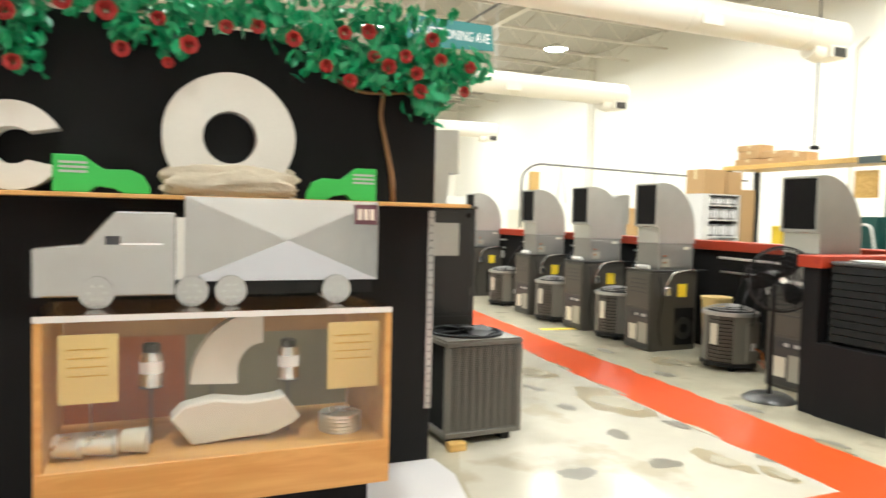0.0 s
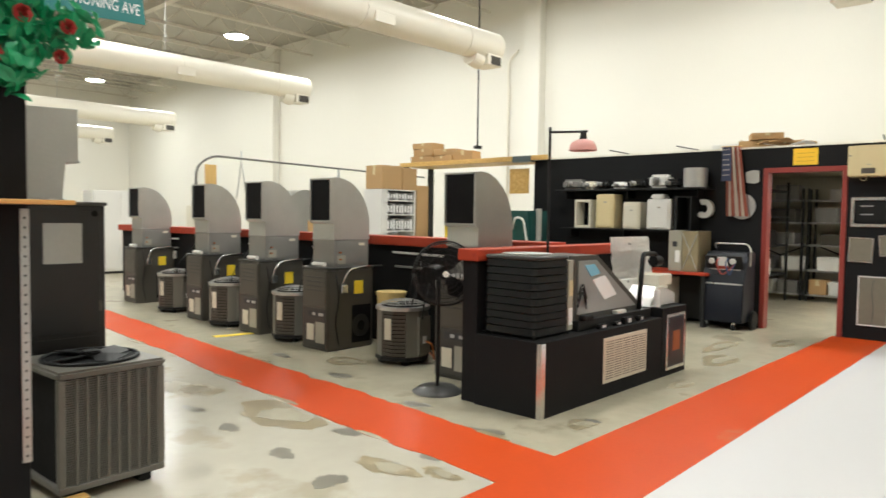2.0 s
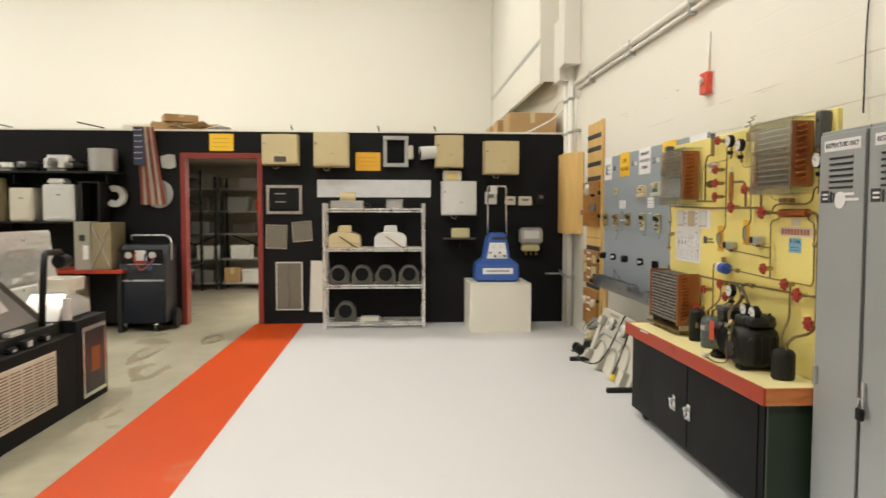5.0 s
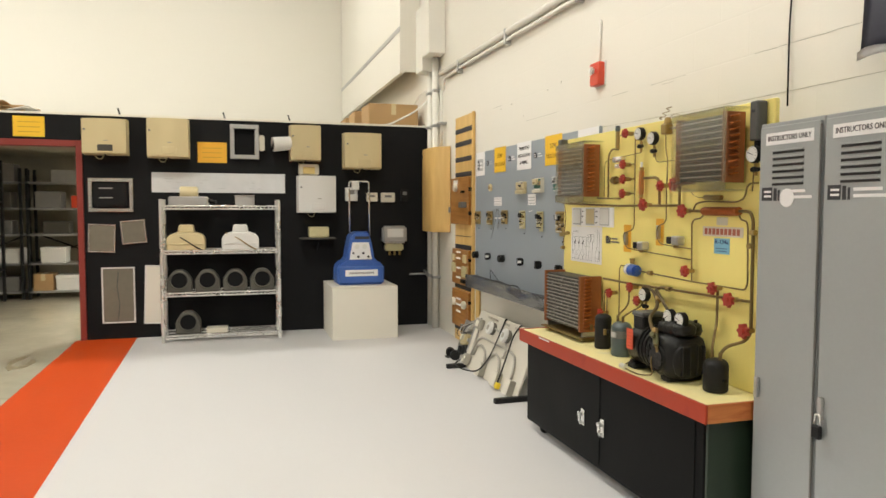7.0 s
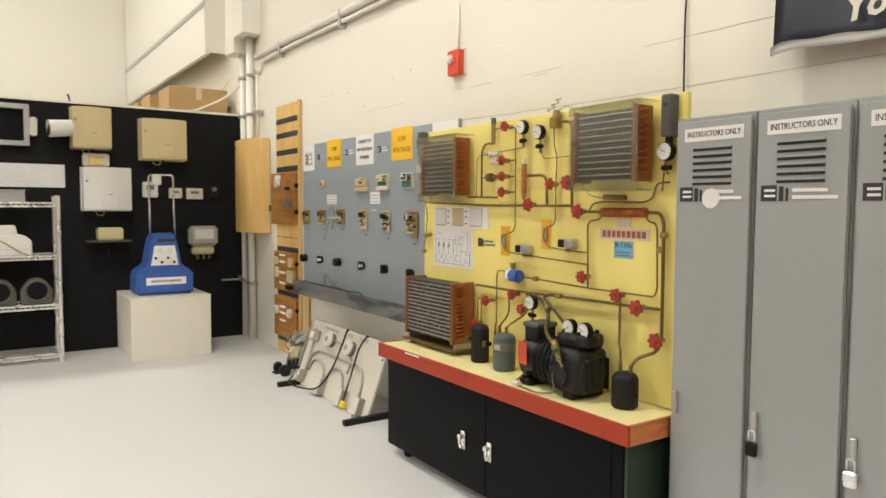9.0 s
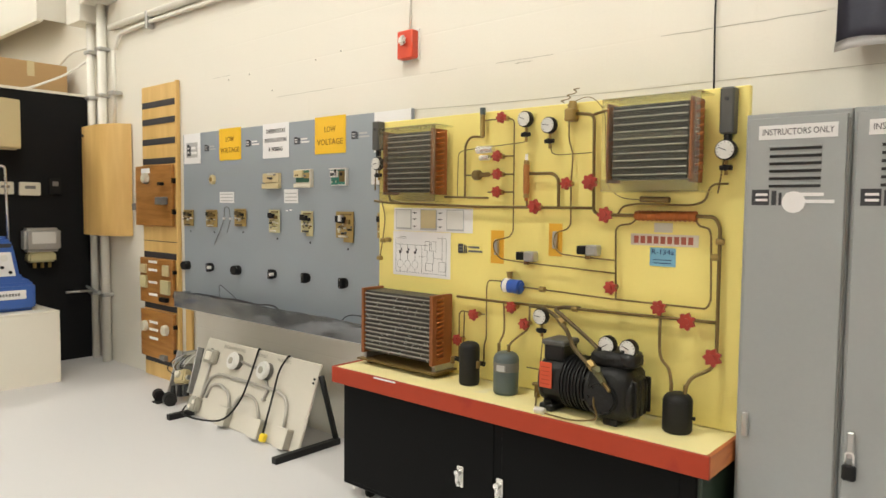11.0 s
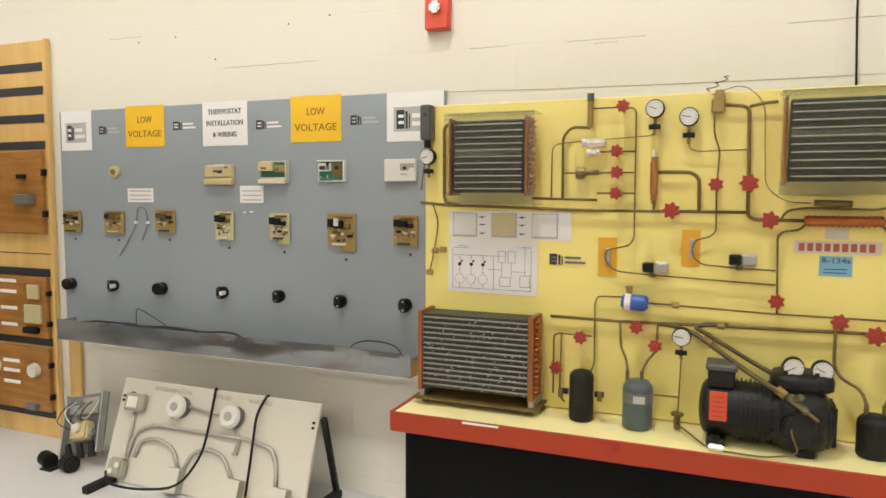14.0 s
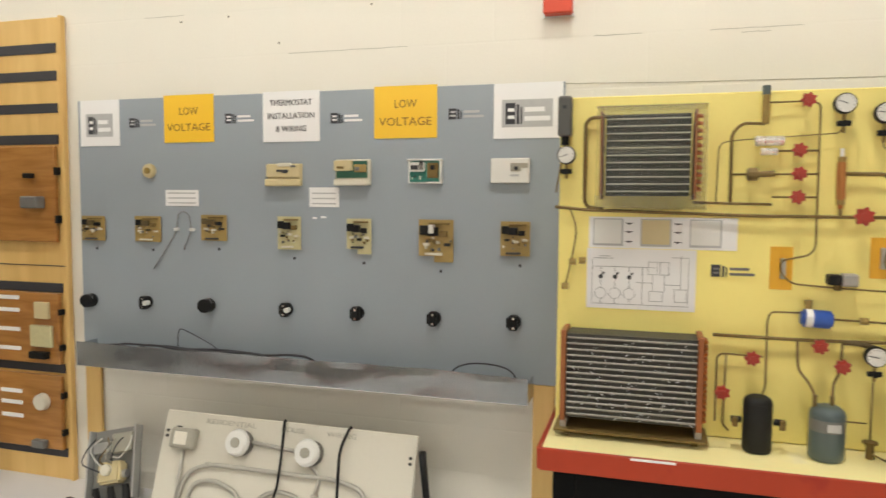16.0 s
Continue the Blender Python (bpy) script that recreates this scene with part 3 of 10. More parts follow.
# round high-bay lamps
lamp = thing("high_bay_lamp", (LAMP_X[0], LAMP_Y[0], LAMP_Z), "round white high-bay lamp hung from the roof, lit", "ceiling lamp", "high-bay lamps")
smooth(part("shade", rod((LAMP_X[0], LAMP_Y[0], LAMP_Z), (LAMP_X[0], LAMP_Y[0], LAMP_Z + 0.14), 0.36, 0.16, 24), "white_plastic", lamp))
part("lens", rod((LAMP_X[0], LAMP_Y[0], LAMP_Z - 0.03), (LAMP_X[0], LAMP_Y[0], LAMP_Z - 0.004), 0.30, 0.34, 24), "lamp_glow", lamp)
part("stem", rod((LAMP_X[0], LAMP_Y[0], LAMP_Z + 0.14), (LAMP_X[0], LAMP_Y[0], TOP), 0.012, seg=8), "joist", lamp)
for i, x in enumerate(LAMP_X):
    for j, y in enumerate(LAMP_Y):
        if i or j:
            copy_thing(lamp, pose(x, y, LAMP_Z))
        li = bpy.data.lights.new("high_bay_light", "AREA")
        li.shape, li.size, li.energy, li.color = "DISK", 0.6, WATTS_AT.get((x, y), LAMP_WATTS), (1.0, 0.985, 0.915)
        lo = new("high_bay_light", li)
        lo.matrix_world = pose(x, y, LAMP_Z - 0.05)

# ---- black partition with the storeroom door ----
BX, BT = 11.43, 2.36
pb = bmesh.new()
for a, b, c, d in ((Y0, 3.03, 0, BT), (3.03, 3.95, 2.07, BT), (3.95, 7.62, 0, BT)):
    box(BX, a, c, BX + 0.12, b, d, bm=pb)
part("wall_black_partition", pb, "black_wall", kind="structure", label="matte black partition wall crowded with equipment")
part("trim", box(BX - 0.012, Y0, BT, BX + 0.132, 7.62, BT + 0.022), "pedestal", kind="structure", label="pale cap along the partition top")
door = part("door_1", box(BX - 0.02, 2.985, 0, BX + 0.14, 3.045, 2.10, 0.004), "door_red", kind="structure", label="open doorway with a dark red wooden frame")
part("jamb", box(BX - 0.02, 3.905, 0, BX + 0.14, 3.965, 2.10, 0.004), "door_red", door)
part("head", box(BX - 0.02, 3.045, 2.035, BX + 0.14, 3.905, 2.10, 0.004), "door_red", door)
# storeroom behind the partition, with its own roof
part("storeroom_wall_south", box(BX + 0.12, 1.6, 0, 16.6, 1.7, BT - 0.1), "beige_wall", kind="structure", label="storeroom side wall")
part("storeroom_wall_north", box(BX + 0.12, 7.3, 0, 16.6, 7.4, BT - 0.1), "beige_wall", kind="structure", label="storeroom side wall")
part("storeroom_wall_back", box(16.5, 1.7, 0, 16.6, 7.3, BT - 0.1), "beige_wall", kind="structure", label="storeroom back wall")
part("storeroom_ceiling", box(BX + 0.12, Y0, BT - 0.1, 16.6, 7.6, BT - 0.01), "beige_wall", kind="structure", label="storeroom ceiling")
st_l = bpy.data.lights.new("storeroom_light", "AREA")
st_l.shape, st_l.size, st_l.size_y, st_l.energy, st_l.color = "RECTANGLE", 1.2, 0.25, 85, (1.0, 0.94, 0.82)
new("storeroom_light", st_l).matrix_world = pose(13.2, 2.3, BT - 0.19)
sl = thing("storeroom_lamp", (13.2, 2.3, BT - 0.1), "white strip light on the storeroom ceiling", "ceiling lamp")
part("housing", box(12.6, 2.16, BT - 0.16, 13.8, 2.44, BT - 0.1, 0.01), "white_plastic", sl)
part("lens", box(12.62, 2.18, BT - 0.18, 13.78, 2.42, BT - 0.162, 0.004), "lamp_glow", sl)


def storage_rack(x, y0, y1, levels, depth=0.5):
    t = thing("storage_rack", (x, (y0 + y1) / 2, 0), "dark steel storage rack loaded with boxes in the storeroom", "shelving", "storeroom racks")
    for yy in (y0, y1 - 0.04):
        for xx in (x, x + depth - 0.04):
            part("post", box(xx, yy, 0, xx + 0.04, yy + 0.04, levels[-1] + 0.2), "black_matte", t)
    for z in levels:
        part("shelf", box(x, y0, z - 0.03, x + depth, y1, z, 0.004), "steel", t)
    b = rod((x + depth, y0, levels[1]), (x + depth, y1, levels[2]), 0.012, seg=6)
    rod((x + depth, y1, levels[1]), (x + depth, y0, levels[2]), 0.012, seg=6, bm=b)
    part("brace", b, "black_matte", t)
    return t


RACK = [0.12, 0.55, 1.0, 1.4, 1.8]
storage_rack(15.35, 3.4, 4.5, RACK)
storage_rack(15.35, 4.55, 5.6, RACK)
rg = random.Random(11)


def carton(x, y, z, sx, sy, sz, material, label, rz=0.0, lid=False):
    t = thing("storage_box", (0, 0, 0), label, "box")
    smooth(part("body", box(-sx / 2, -sy / 2, 0, sx / 2, sy / 2, sz, 0.006), material, t))
    if lid:
        part("lid", box(-sx / 2 - 0.008, -sy / 2 - 0.008, sz - 0.05, sx / 2 + 0.008, sy / 2 + 0.008, sz + 0.006, 0.004), material, t)
    elif material == "cardboard":
        part("tape", box(-sx / 2 - 0.0015, -0.03, sz * 0.6, sx / 2 + 0.0015, 0.03, sz + 0.0015), "cream", t)
    t.matrix_basis = pose(x, y, z, 0, 0, rz)
    return t


for z, items in ((0.12, (("white_plastic", 0.30, 3.55), ("white_plastic", 0.34, 3.95), ("cardboard", 0.28, 4.3), ("grey_plastic", 0.35, 4.8), ("white_plastic", 0.3, 5.2))),
                 (0.55, (("white_plastic", 0.34, 4.15), ("grey_plastic", 0.3, 3.6), ("white_plastic", 0.32, 4.75), ("grey_plastic", 0.3, 5.2))),
                 (1.0, (("grey_plastic", 0.3, 3.6), ("furnace", 0.36, 4.1), ("grey_plastic", 0.4, 4.9))),
                 (1.4, (("alarm_red", 0.26, 3.75), ("grey_plastic", 0.36, 4.2), ("furnace", 0.5, 4.95))),
                 (1.8, (("steel", 0.5, 3.9), ("grey_plastic", 0.4, 4.85)))):
    for m_, s_, y_ in items:
        carton(15.55, y_, z, 0.34, s_, rg.uniform(0.18, 0.27), m_, {"white_plastic": "white lidded storage box on the rack", "cardboard": "brown cardboard box on the rack", "alarm_red": "red tool case on the rack", "steel": "pile of grey sheet-metal parts on the rack"}.get(m_, "dark grey parts bin on the rack"), lid=m_ == "white_plastic")
# a dark roll and low clutter just inside the door
t = thing("wall_shelf", (14.2, 5.0, 1.0), "dark metal side shelf with equipment in the storeroom", "shelving")
for z in (0.5, 1.0, 1.5, 1.95):
    part("shelf", box(13.2, 4.75, z - 0.03, 15.2, 5.2, z), "black_matte", t)
for xx in (13.2, 15.16):
    part("post", box(xx, 4.75, 0, xx + 0.04, 4.79, 2.1), "black_matte", t)
    part("post", box(xx, 5.16, 0, xx + 0.04, 5.2, 2.1), "black_matte", t)
for x_, z_, s_, m_ in ((13.5, 0.5, 0.4, "black_matte"), (14.2, 0.5, 0.35, "white_plastic"), (13.6, 1.0, 0.45, "grey_plastic"), (14.4, 1.0, 0.4, "black_matte"), (13.8, 1.5, 0.5, "furnace"), (13.5, 1.95, 0.4, "black_matte")):
    carton(x_, 4.96, z_, s_, 0.36, 0.26, m_, "equipment case on the side shelf")

# ---- grey thermostat training board on the south wall ----
GY = -0.785
gb = thing("thermostat_board", (8.61, GY, 0.73), "blue-grey painted thermostat and control training board on wooden posts", "training board")
part("panel", box(7.416, Y0 + 0.003, 0.70, 9.805, GY, 1.935, 0.003), "greyboard", gb)
for a, b in ((9.71, 9.805), (7.435, 7.525)):
    part("post", box(a, Y0 + 0.003, 0.0, b, GY - 0.002, 0.70, 0.004), "pine", gb, "pine support post")


def ebars(parent, x, z, w, h, y, dark="ink", light="paper_grey"):
    """A logo drawn as plain shapes: a dark block with pale slots, and pale lines of small print beside it."""
    lo = part("logo_block", box(x, y, z - h / 2, x - w * 0.22, y + 0.0012, z + h / 2), dark, parent)
    for k in (-0.17, 0.17):
        part("logo_slot", box(x - w * 0.05, y + 0.0012, z + h * k - h * 0.08, x - w * 0.20, y + 0.0018, z + h * k + h * 0.08), light, parent)
    part("logo_bar", box(x - w * 0.25, y, z - h / 2, x - w * 0.31, y + 0.0012, z + h * 0.42), dark, parent)
    part("logo_bar", box(x - w * 0.34, y, z - h / 2, x - w * 0.375, y + 0.0012, z + h * 0.30), dark, parent)
    for k, e in ((-0.25, 1.0), (0.18, 0.78)):
        part("print_line", box(x - w * 0.43, y, z + h * k - h * 0.11, x - w * (0.43 + 0.57 * e), y + 0.0012, z + h * k + h * 0.11), light, parent)
    return lo


def notice(name, x0, x1, z0, z1, material, label, y=None, skew=0.0):
    y = GY if y is None else y
    s = thing(name, ((x0 + x1) / 2, y, z0), label, "sign")
    b = box(x0, y + 0.0015, z0, x1, y + 0.0035, z1)
    if skew:
        c = Vector(((x0 + x1) / 2, y, (z0 + z1) / 2))
        turned(b, Matrix.Translation(c) @ Matrix.Rotation(radians(skew), 4, "Y") @ Matrix.Translation(-c))
    part("sheet", b, material, s)
    return s


YT = GY + 0.0045
for x0, x1 in ((9.027, 9.299), (7.946, 8.229)):
    s = notice("low_voltage_sign", x0, x1, 1.722, 1.943, "yellow_paper", "golden yellow LOW VOLTAGE sign taped to the board")
    c = (x0 + x1) / 2
    words("LOW", 0.050, (c, YT, 1.865), "south", "yellow_ink", s, 0.10)
    words("VOLTAGE", 0.050, (c, YT, 1.79), "south", "yellow_ink", s, 0.235)
s = notice("thermostat_sign", 8.488, 8.770, 1.716, 1.940, "paper", "white THERMOSTAT INSTALLATION & WIRING sign taped to the board")
for k, (w_, wd) in enumerate((("THERMOSTAT", 0.21), ("INSTALLATION", 0.23), ("& WIRING", 0.15))):
    words(w_, 0.038, (8.629, YT, 1.888 - 0.058 * k), "south", "ink", s, wd)
for x0, x1 in ((9.554, 9.786), (7.422, 7.704)):
    s = notice("logo_sheet", x0, x1, 1.712, 1.934, "paper", "white laminated sheet with a grey printed logo")
    part("print", box(x0 + 0.04, YT - 0.001, 1.757, x1 - 0.035, YT, 1.868), "paper_grey", s)
    ebars(s, x1 - 0.05, 1.812, x1 - x0 - 0.10, 0.085, YT, "ink", "paper")
for x, z in ((9.498, 1.82), (8.967, 1.827), (8.435, 1.815), (7.896, 1.818)):
    s = thing("logo_sticker", (x, GY, z), "small black and white logo sticker on the board", "sticker", "board stickers")
    ebars(s, x, z, 0.15, 0.045, GY + 0.001, "ink", "paper" if x in (8.967, 8.435) else "paper_grey")
for x0, x1, z0, z1 in ((9.116, 9.299, 1.423, 1.499), (8.396, 8.541, 1.425, 1.512)):
    s = notice("label_card", x0, x1, z0, z1, "paper", "small white instruction card on the board")
    b = bmesh.new()
    for k in range(3):
        box(x0 + 0.015, YT - 0.001, z0 + 0.012 + k * 0.023, x1 - 0.015, YT, z0 + 0.018 + k * 0.023, bm=b)
    part("small_print", b, "paper_grey", s)


def thermostat(x0, x1, z0, z1, look_, label):
    """look_ says which cover is on: plain, half-open, framed or windowed."""
    t = thing("thermostat", ((x0 + x1) / 2, GY, z0), label, "thermostat", "board thermostats")
    w, h = x1 - x0, z1 - z0
    shell = "white_plastic" if look_ in ("framed", "windowed") else ("cream" if look_ == "plain" else "cream_pale")

    def plate(name, u0, u1, v0, v1, d0, d1, m_, bev=0.002):
        """u runs from the board's far end towards the near one, as read from the front."""
        return part(name, box(x1 - u0 * w, GY + d0, z0 + v0 * h, x1 - u1 * w, GY + d1, z0 + v1 * h, bev), m_, t)

    smooth(plate("base", 0, 1, 0, 1, 0, 0.012, shell, 0.004))
    if look_ == "plain":
        plate("cover", 0.0, 1.0, 0.36, 0.97, 0.012, 0.028, "cream", 0.005)
        plate("lower_lip", -0.02, 1.02, -0.03, 0.30, 0.012, 0.034, "cream", 0.005)
        plate("lever_slot", 0.32, 0.66, 0.62, 0.72, 0.028, 0.030, "ink")
        plate("lever", 0.5, 0.66, 0.56, 0.66, 0.030, 0.036, "ink")
        plate("cap", 0.35, 0.75, 0.86, 1.02, 0.02, 0.032, "cream_pale", 0.003)
        plate("terminal", 0.74, 0.88, 0.82, 0.92, 0.028, 0.034, "grey_plastic")
    elif look_ == "half-open":
        plate("circuit", 0.04, 0.96, 0.28, 0.94, 0.012, 0.015, "pcb_green")
        plate("lower_lip", 0.0, 0.95, -0.02, 0.22, 0.012, 0.032, "cream_pale", 0.004)
        plate("cover", 0.0, 0.52, 0.55, 0.95, 0.015, 0.030, "cream", 0.004)
        plate("lever_slot", 0.10, 0.30, 0.63, 0.72, 0.030, 0.031, "brass_pipe")
        plate("module", 0.56, 0.90, 0.50, 0.80, 0.015, 0.024, "pcb", 0.002)
        plate("coil", 0.60, 0.72, 0.56, 0.70, 0.024, 0.030, "grey_plastic")
        plate("edge", 0.95, 1.0, 0.05, 0.98, 0.012, 0.03, "cream_pale")
    elif look_ == "framed":
        plate("circuit", 0.06, 0.94, 0.06, 0.92, 0.012, 0.016, "pcb_teal")
        plate("rim", 0.0, 1.0, 0.93, 1.0, 0.012, 0.026, shell)
        plate("rim", 0.94, 1.0, 0.0, 0.93, 0.012, 0.026, shell)
        plate("rim", 0.55, 0.94, 0.0, 0.07, 0.012, 0.026, shell)
        plate("bezel", 0.06, 0.52, 0.48, 0.86, 0.016, 0.028, "white_plastic", 0.004)
        plate("display", 0.12, 0.34, 0.56, 0.74, 0.028, 0.030, "ink")
        plate("display", 0.36, 0.48, 0.56, 0.80, 0.028, 0.030, "grey_plastic")
        plate("relay", 0.38, 0.47, 0.76, 0.92, 0.028, 0.036, "black")
        plate("module", 0.58, 0.90, 0.22, 0.84, 0.016, 0.024, "brass_pipe", 0.003)
        plate("coil", 0.68, 0.80, 0.56, 0.74, 0.024, 0.032, "black_matte")
        for k in range(5):
            plate("component", 0.12 + 0.08 * k, 0.15 + 0.08 * k, 0.16 + 0.05 * (k % 3), 0.26 + 0.06 * (k % 2), 0.016, 0.021, ("cream_pale", "ink", "pcb")[k % 3])
    else:
        plate("cover", 0.0, 1.0, 0.0, 1.0, 0.012, 0.024, "white_plastic", 0.004)
        plate("window", 0.52, 0.97, 0.60, 0.80, 0.024, 0.0255, "putty")
        plate("window", 0.52, 0.80, 0.48, 0.60, 0.024, 0.0255, "putty")
        plate("dial", 0.62, 0.72, 0.52, 0.66, 0.0255, 0.030, "ink")
        plate("print_line", 0.52, 0.74, 0.27, 0.36, 0.024, 0.0252, "paper_grey")
    return t


thermostat(8.573, 8.745, 1.52, 1.618, "plain", "old cream thermostat with its lever cover on")
thermostat(8.242, 8.410, 1.522, 1.634, "half-open", "cream thermostat showing part of a green circuit board")
thermostat(7.919, 8.072, 1.529, 1.632, "framed", "opened white thermostat with a teal circuit board")
thermostat(7.551, 7.710, 1.53, 1.632, "windowed", "white thermostat with a small brown window")
t = thing("round_socket", (9.385, GY, 1.59), "small round cream socket on the board", "socket")
smooth(part("ring", rod((9.385, GY, 1.59), (9.385, GY + 0.02, 1.59), 0.036, 0.032, 20, bev=0.003), "cream", t))
part("core", rod((9.385, GY + 0.02, 1.59), (9.385, GY + 0.026, 1.59), 0.015, seg=12), "brass", t)


def control_board(x0, x1, z0, z1, material, seed, label):
    r = random.Random(seed)
    t = thing("circuit_board", ((x0 + x1) / 2, GY, z0), label, "circuit board", "control boards")
    w, h = x1 - x0, z1 - z0
    if seed in (5, 6):
        part("board", slab([(x0, z0), (x0 + w * 0.55, z0), (x0 + w * 0.55, z0 + h * 0.14), (x1, z0 + h * 0.14), (x1, z1), (x0, z1)], "y", GY + 0.008, GY + 0.012), material, t)
    else:
        part("board", box(x0, GY + 0.008, z0, x1, GY + 0.012, z1), material, t)

    def chip(u, v, su, sv, d, m_):
        part("component", box(x0 + u * w, GY + 0.012, z0 + v * h, x0 + (u + su) * w, GY + 0.012 + d, z0 + (v + sv) * h, 0.0015), m_, t)

    dp, dk = (0.012, "hose_brown") if seed < 4 else (0.020, "black")
    chip(0.42, 0.62, 0.30, 0.20, dp, dk)
    chip(0.72, 0.64, 0.22, 0.22, dp * 0.9, "black" if seed != 3 else dk)
    chip(0.16, 0.60, 0.22, 0.14, 0.014, "black" if seed % 2 else "brass_pipe")
    if seed == 6:
        chip(0.52, 0.68, 0.14, 0.20, 0.032, "white_plastic")
    for k in range(3):
        chip(0.08 + 0.3 * k, 0.38 + 0.05 * ((k + seed) % 2), 0.17, 0.07, 0.012, "cream_pale" if (k + seed) % 3 else "black_matte")
    for k in range(12):
        chip(r.uniform(0.04, 0.88), r.uniform(0.18, 0.56), r.uniform(0.04, 0.10), r.uniform(0.03, 0.09), r.uniform(0.005, 0.014), r.choice(("brass_pipe", "ink", "pcb", "cream_pale", "grey_plastic", "brass_pipe")))
    chip(0.10, 0.88, 0.60, 0.05, 0.010, "brass_pipe")
    chip(0.30, 0.16 if seed in (5, 6) else 0.05, 0.5, 0.06, 0.012, "ink" if seed % 2 else "cream_pale")
    return t


for k, (a, b, c, d, m_) in enumerate(((9.650, 9.808, 1.249, 1.370, "pcb"), (9.324, 9.470, 1.250, 1.373, "pcb"), (8.962, 9.099, 1.263, 1.383, "pcb"), (8.580, 8.695, 1.232, 1.381, "pcb_pale"),
                                      (8.240, 8.356, 1.221, 1.376, "pcb_pale"), (7.869, 8.022, 1.197, 1.377, "pcb"), (7.545, 7.667, 1.232, 1.374, "pcb"))):
    control_board(a, b - (0.02 if k == 0 else 0), c, d, m_, k + 1, "amber furnace control circuit board screwed to the grey board" if m_ == "pcb" else "pale control circuit board with black relays")
    s = thing("screw_hole", ((a + b) / 2, GY, c - 0.045), "small dark hole in the board", "hole", "board holes")
    part("hole", rod(((a + b) / 2 - 0.02, GY, c - 0.04), ((a + b) / 2 - 0.02, GY + 0.002, c - 0.04), 0.007, seg=10), "ink", s)
for k, (x, z) in enumerate(((9.745, 0.949), (9.415, 0.955), (9.068, 0.957), (8.656, 0.959), (8.306, 0.960), (7.952, 0.956), (7.607, 0.959))):
    t = thing("relay", (x, GY, z), "black plug-in relay on the board", "relay", "board relays")
    big = k in (0, 2)
    s_ = 0.037 if big else 0.033
    part("socket", rod((x, GY, z), (x, GY + 0.012, z), s_ * 0.9, seg=16), "black_matte", t)
    if big:
        body = slab([(x + s_ * math.cos(q) * 1.05, z + s_ * math.sin(q) * 0.92) for q in (math.pi * (2 * j + 1) / 8 for j in range(8))], "y", GY + 0.012, GY + 0.05, bev=0.004)
        smooth(part("body", body, "black", t), 30)
        part("wire_loop", tube([(x - s_ * 0.3, GY + 0.04, z + s_ * 0.8), (x - s_ * 0.8, GY + 0.05, z + s_ * 1.15), (x - s_ * 1.1, GY + 0.04, z + s_ * 0.4)], 0.002, seg=5, bend=0.02), "grey_plastic", t)
    else:
        part("body", box(x - s_ * 0.55, GY + 0.012, z - s_ * 0.95, x + s_ * 0.45, GY + 0.046, z + s_ * 0.95, 0.005), "black", t)
        part("clamp", box(x + s_ * 0.45, GY + 0.012, z - s_ * 0.7, x + s_ * 0.85, GY + 0.036, z + s_ * 0.6, 0.004), "black_matte", t)
        for dz in (-0.62, 0.58):
            part("terminal", box(x - s_ * 0.25, GY + 0.046, z + s_ * dz - 0.005, x + s_ * 0.05, GY + 0.049, z + s_ * dz + 0.005), "alu", t)
        if k in (1, 3):
            part("contact", rod((x - s_ * 0.5, GY + 0.02, z), (x - s_ * 0.5, GY + 0.047, z), s_ * 0.36, seg=12), "white_plastic", t)
t = thing("thermocouple_leads", (9.19, GY, 1.30), "looped black sensor leads hanging on the board", "cable")
part("lead", tube([(9.37, GY + 0.006, 1.123), (9.27, GY + 0.01, 1.25), (9.235, GY + 0.01, 1.31), (9.225, GY + 0.012, 1.385), (9.195, GY + 0.014, 1.40), (9.165, GY + 0.012, 1.385), (9.152, GY + 0.01, 1.31), (9.20, GY + 0.008, 1.215)], 0.0024, seg=6), "grey_plastic", t)
part("clip", box(9.225, GY, 1.305, 9.25, GY + 0.014, 1.32, 0.002), "white_plastic", t)
part("clip", box(9.14, GY, 1.305, 9.165, GY + 0.014, 1.32, 0.002), "white_plastic", t)
t = thing("crumpled_tag", (8.50, GY, 1.40), "two tiny white paper scraps on the board", "paper")
part("scrap", box(8.505, GY, 1.372, 8.525, GY + 0.003, 1.38), "paper", t)
part("scrap", box(8.46, GY, 1.376, 8.485, GY + 0.003, 1.384), "paper", t)
# galvanised wire tray under the board
t = thing("cable_tray", (8.6, -0.72, 0.63), "bent galvanised sheet-metal wire tray under the board", "tray")
tb_ = bmesh.new()
rows_ = []
for j in range(5):
    row = []
    for k in range(61):
        u = k / 60
        x, z = 9.725 - 2.20 * u, 0.652 + 0.112 * j / 4 + (0.0015 * math.sin(u * 40) + 0.002 * math.sin(u * 17 + 1) - 0.006 * max(0, u - 0.9) * 10 if j == 4 else 0.0)
        crease = 0.012 * noise.noise(Vector((u * 9, j * 0.5, 1.7))) + 0.005 * abs(noise.noise(Vector((u * 23, j * 0.7, 5.1))))
        row.append(tb_.verts.new((x, -0.653 + crease * (0.3 + j / 4), z)))
    rows_.append(row)
for p, q in zip(rows_, rows_[1:]):
    for k in range(60):
        tb_.faces.new((p[k], q[k], q[k + 1], p[k + 1]))
bmesh.ops.solidify(tb_, geom=tb_.faces[:], thickness=0.0016)
smooth(part("front", tb_, "tray_steel", t), 12)
part("base", box(7.525, GY, 0.648, 9.725, -0.652, 0.652), "tray_steel", t)
part("end", box(9.722, GY, 0.652, 9.726, -0.655, 0.755), "tray_steel", t)
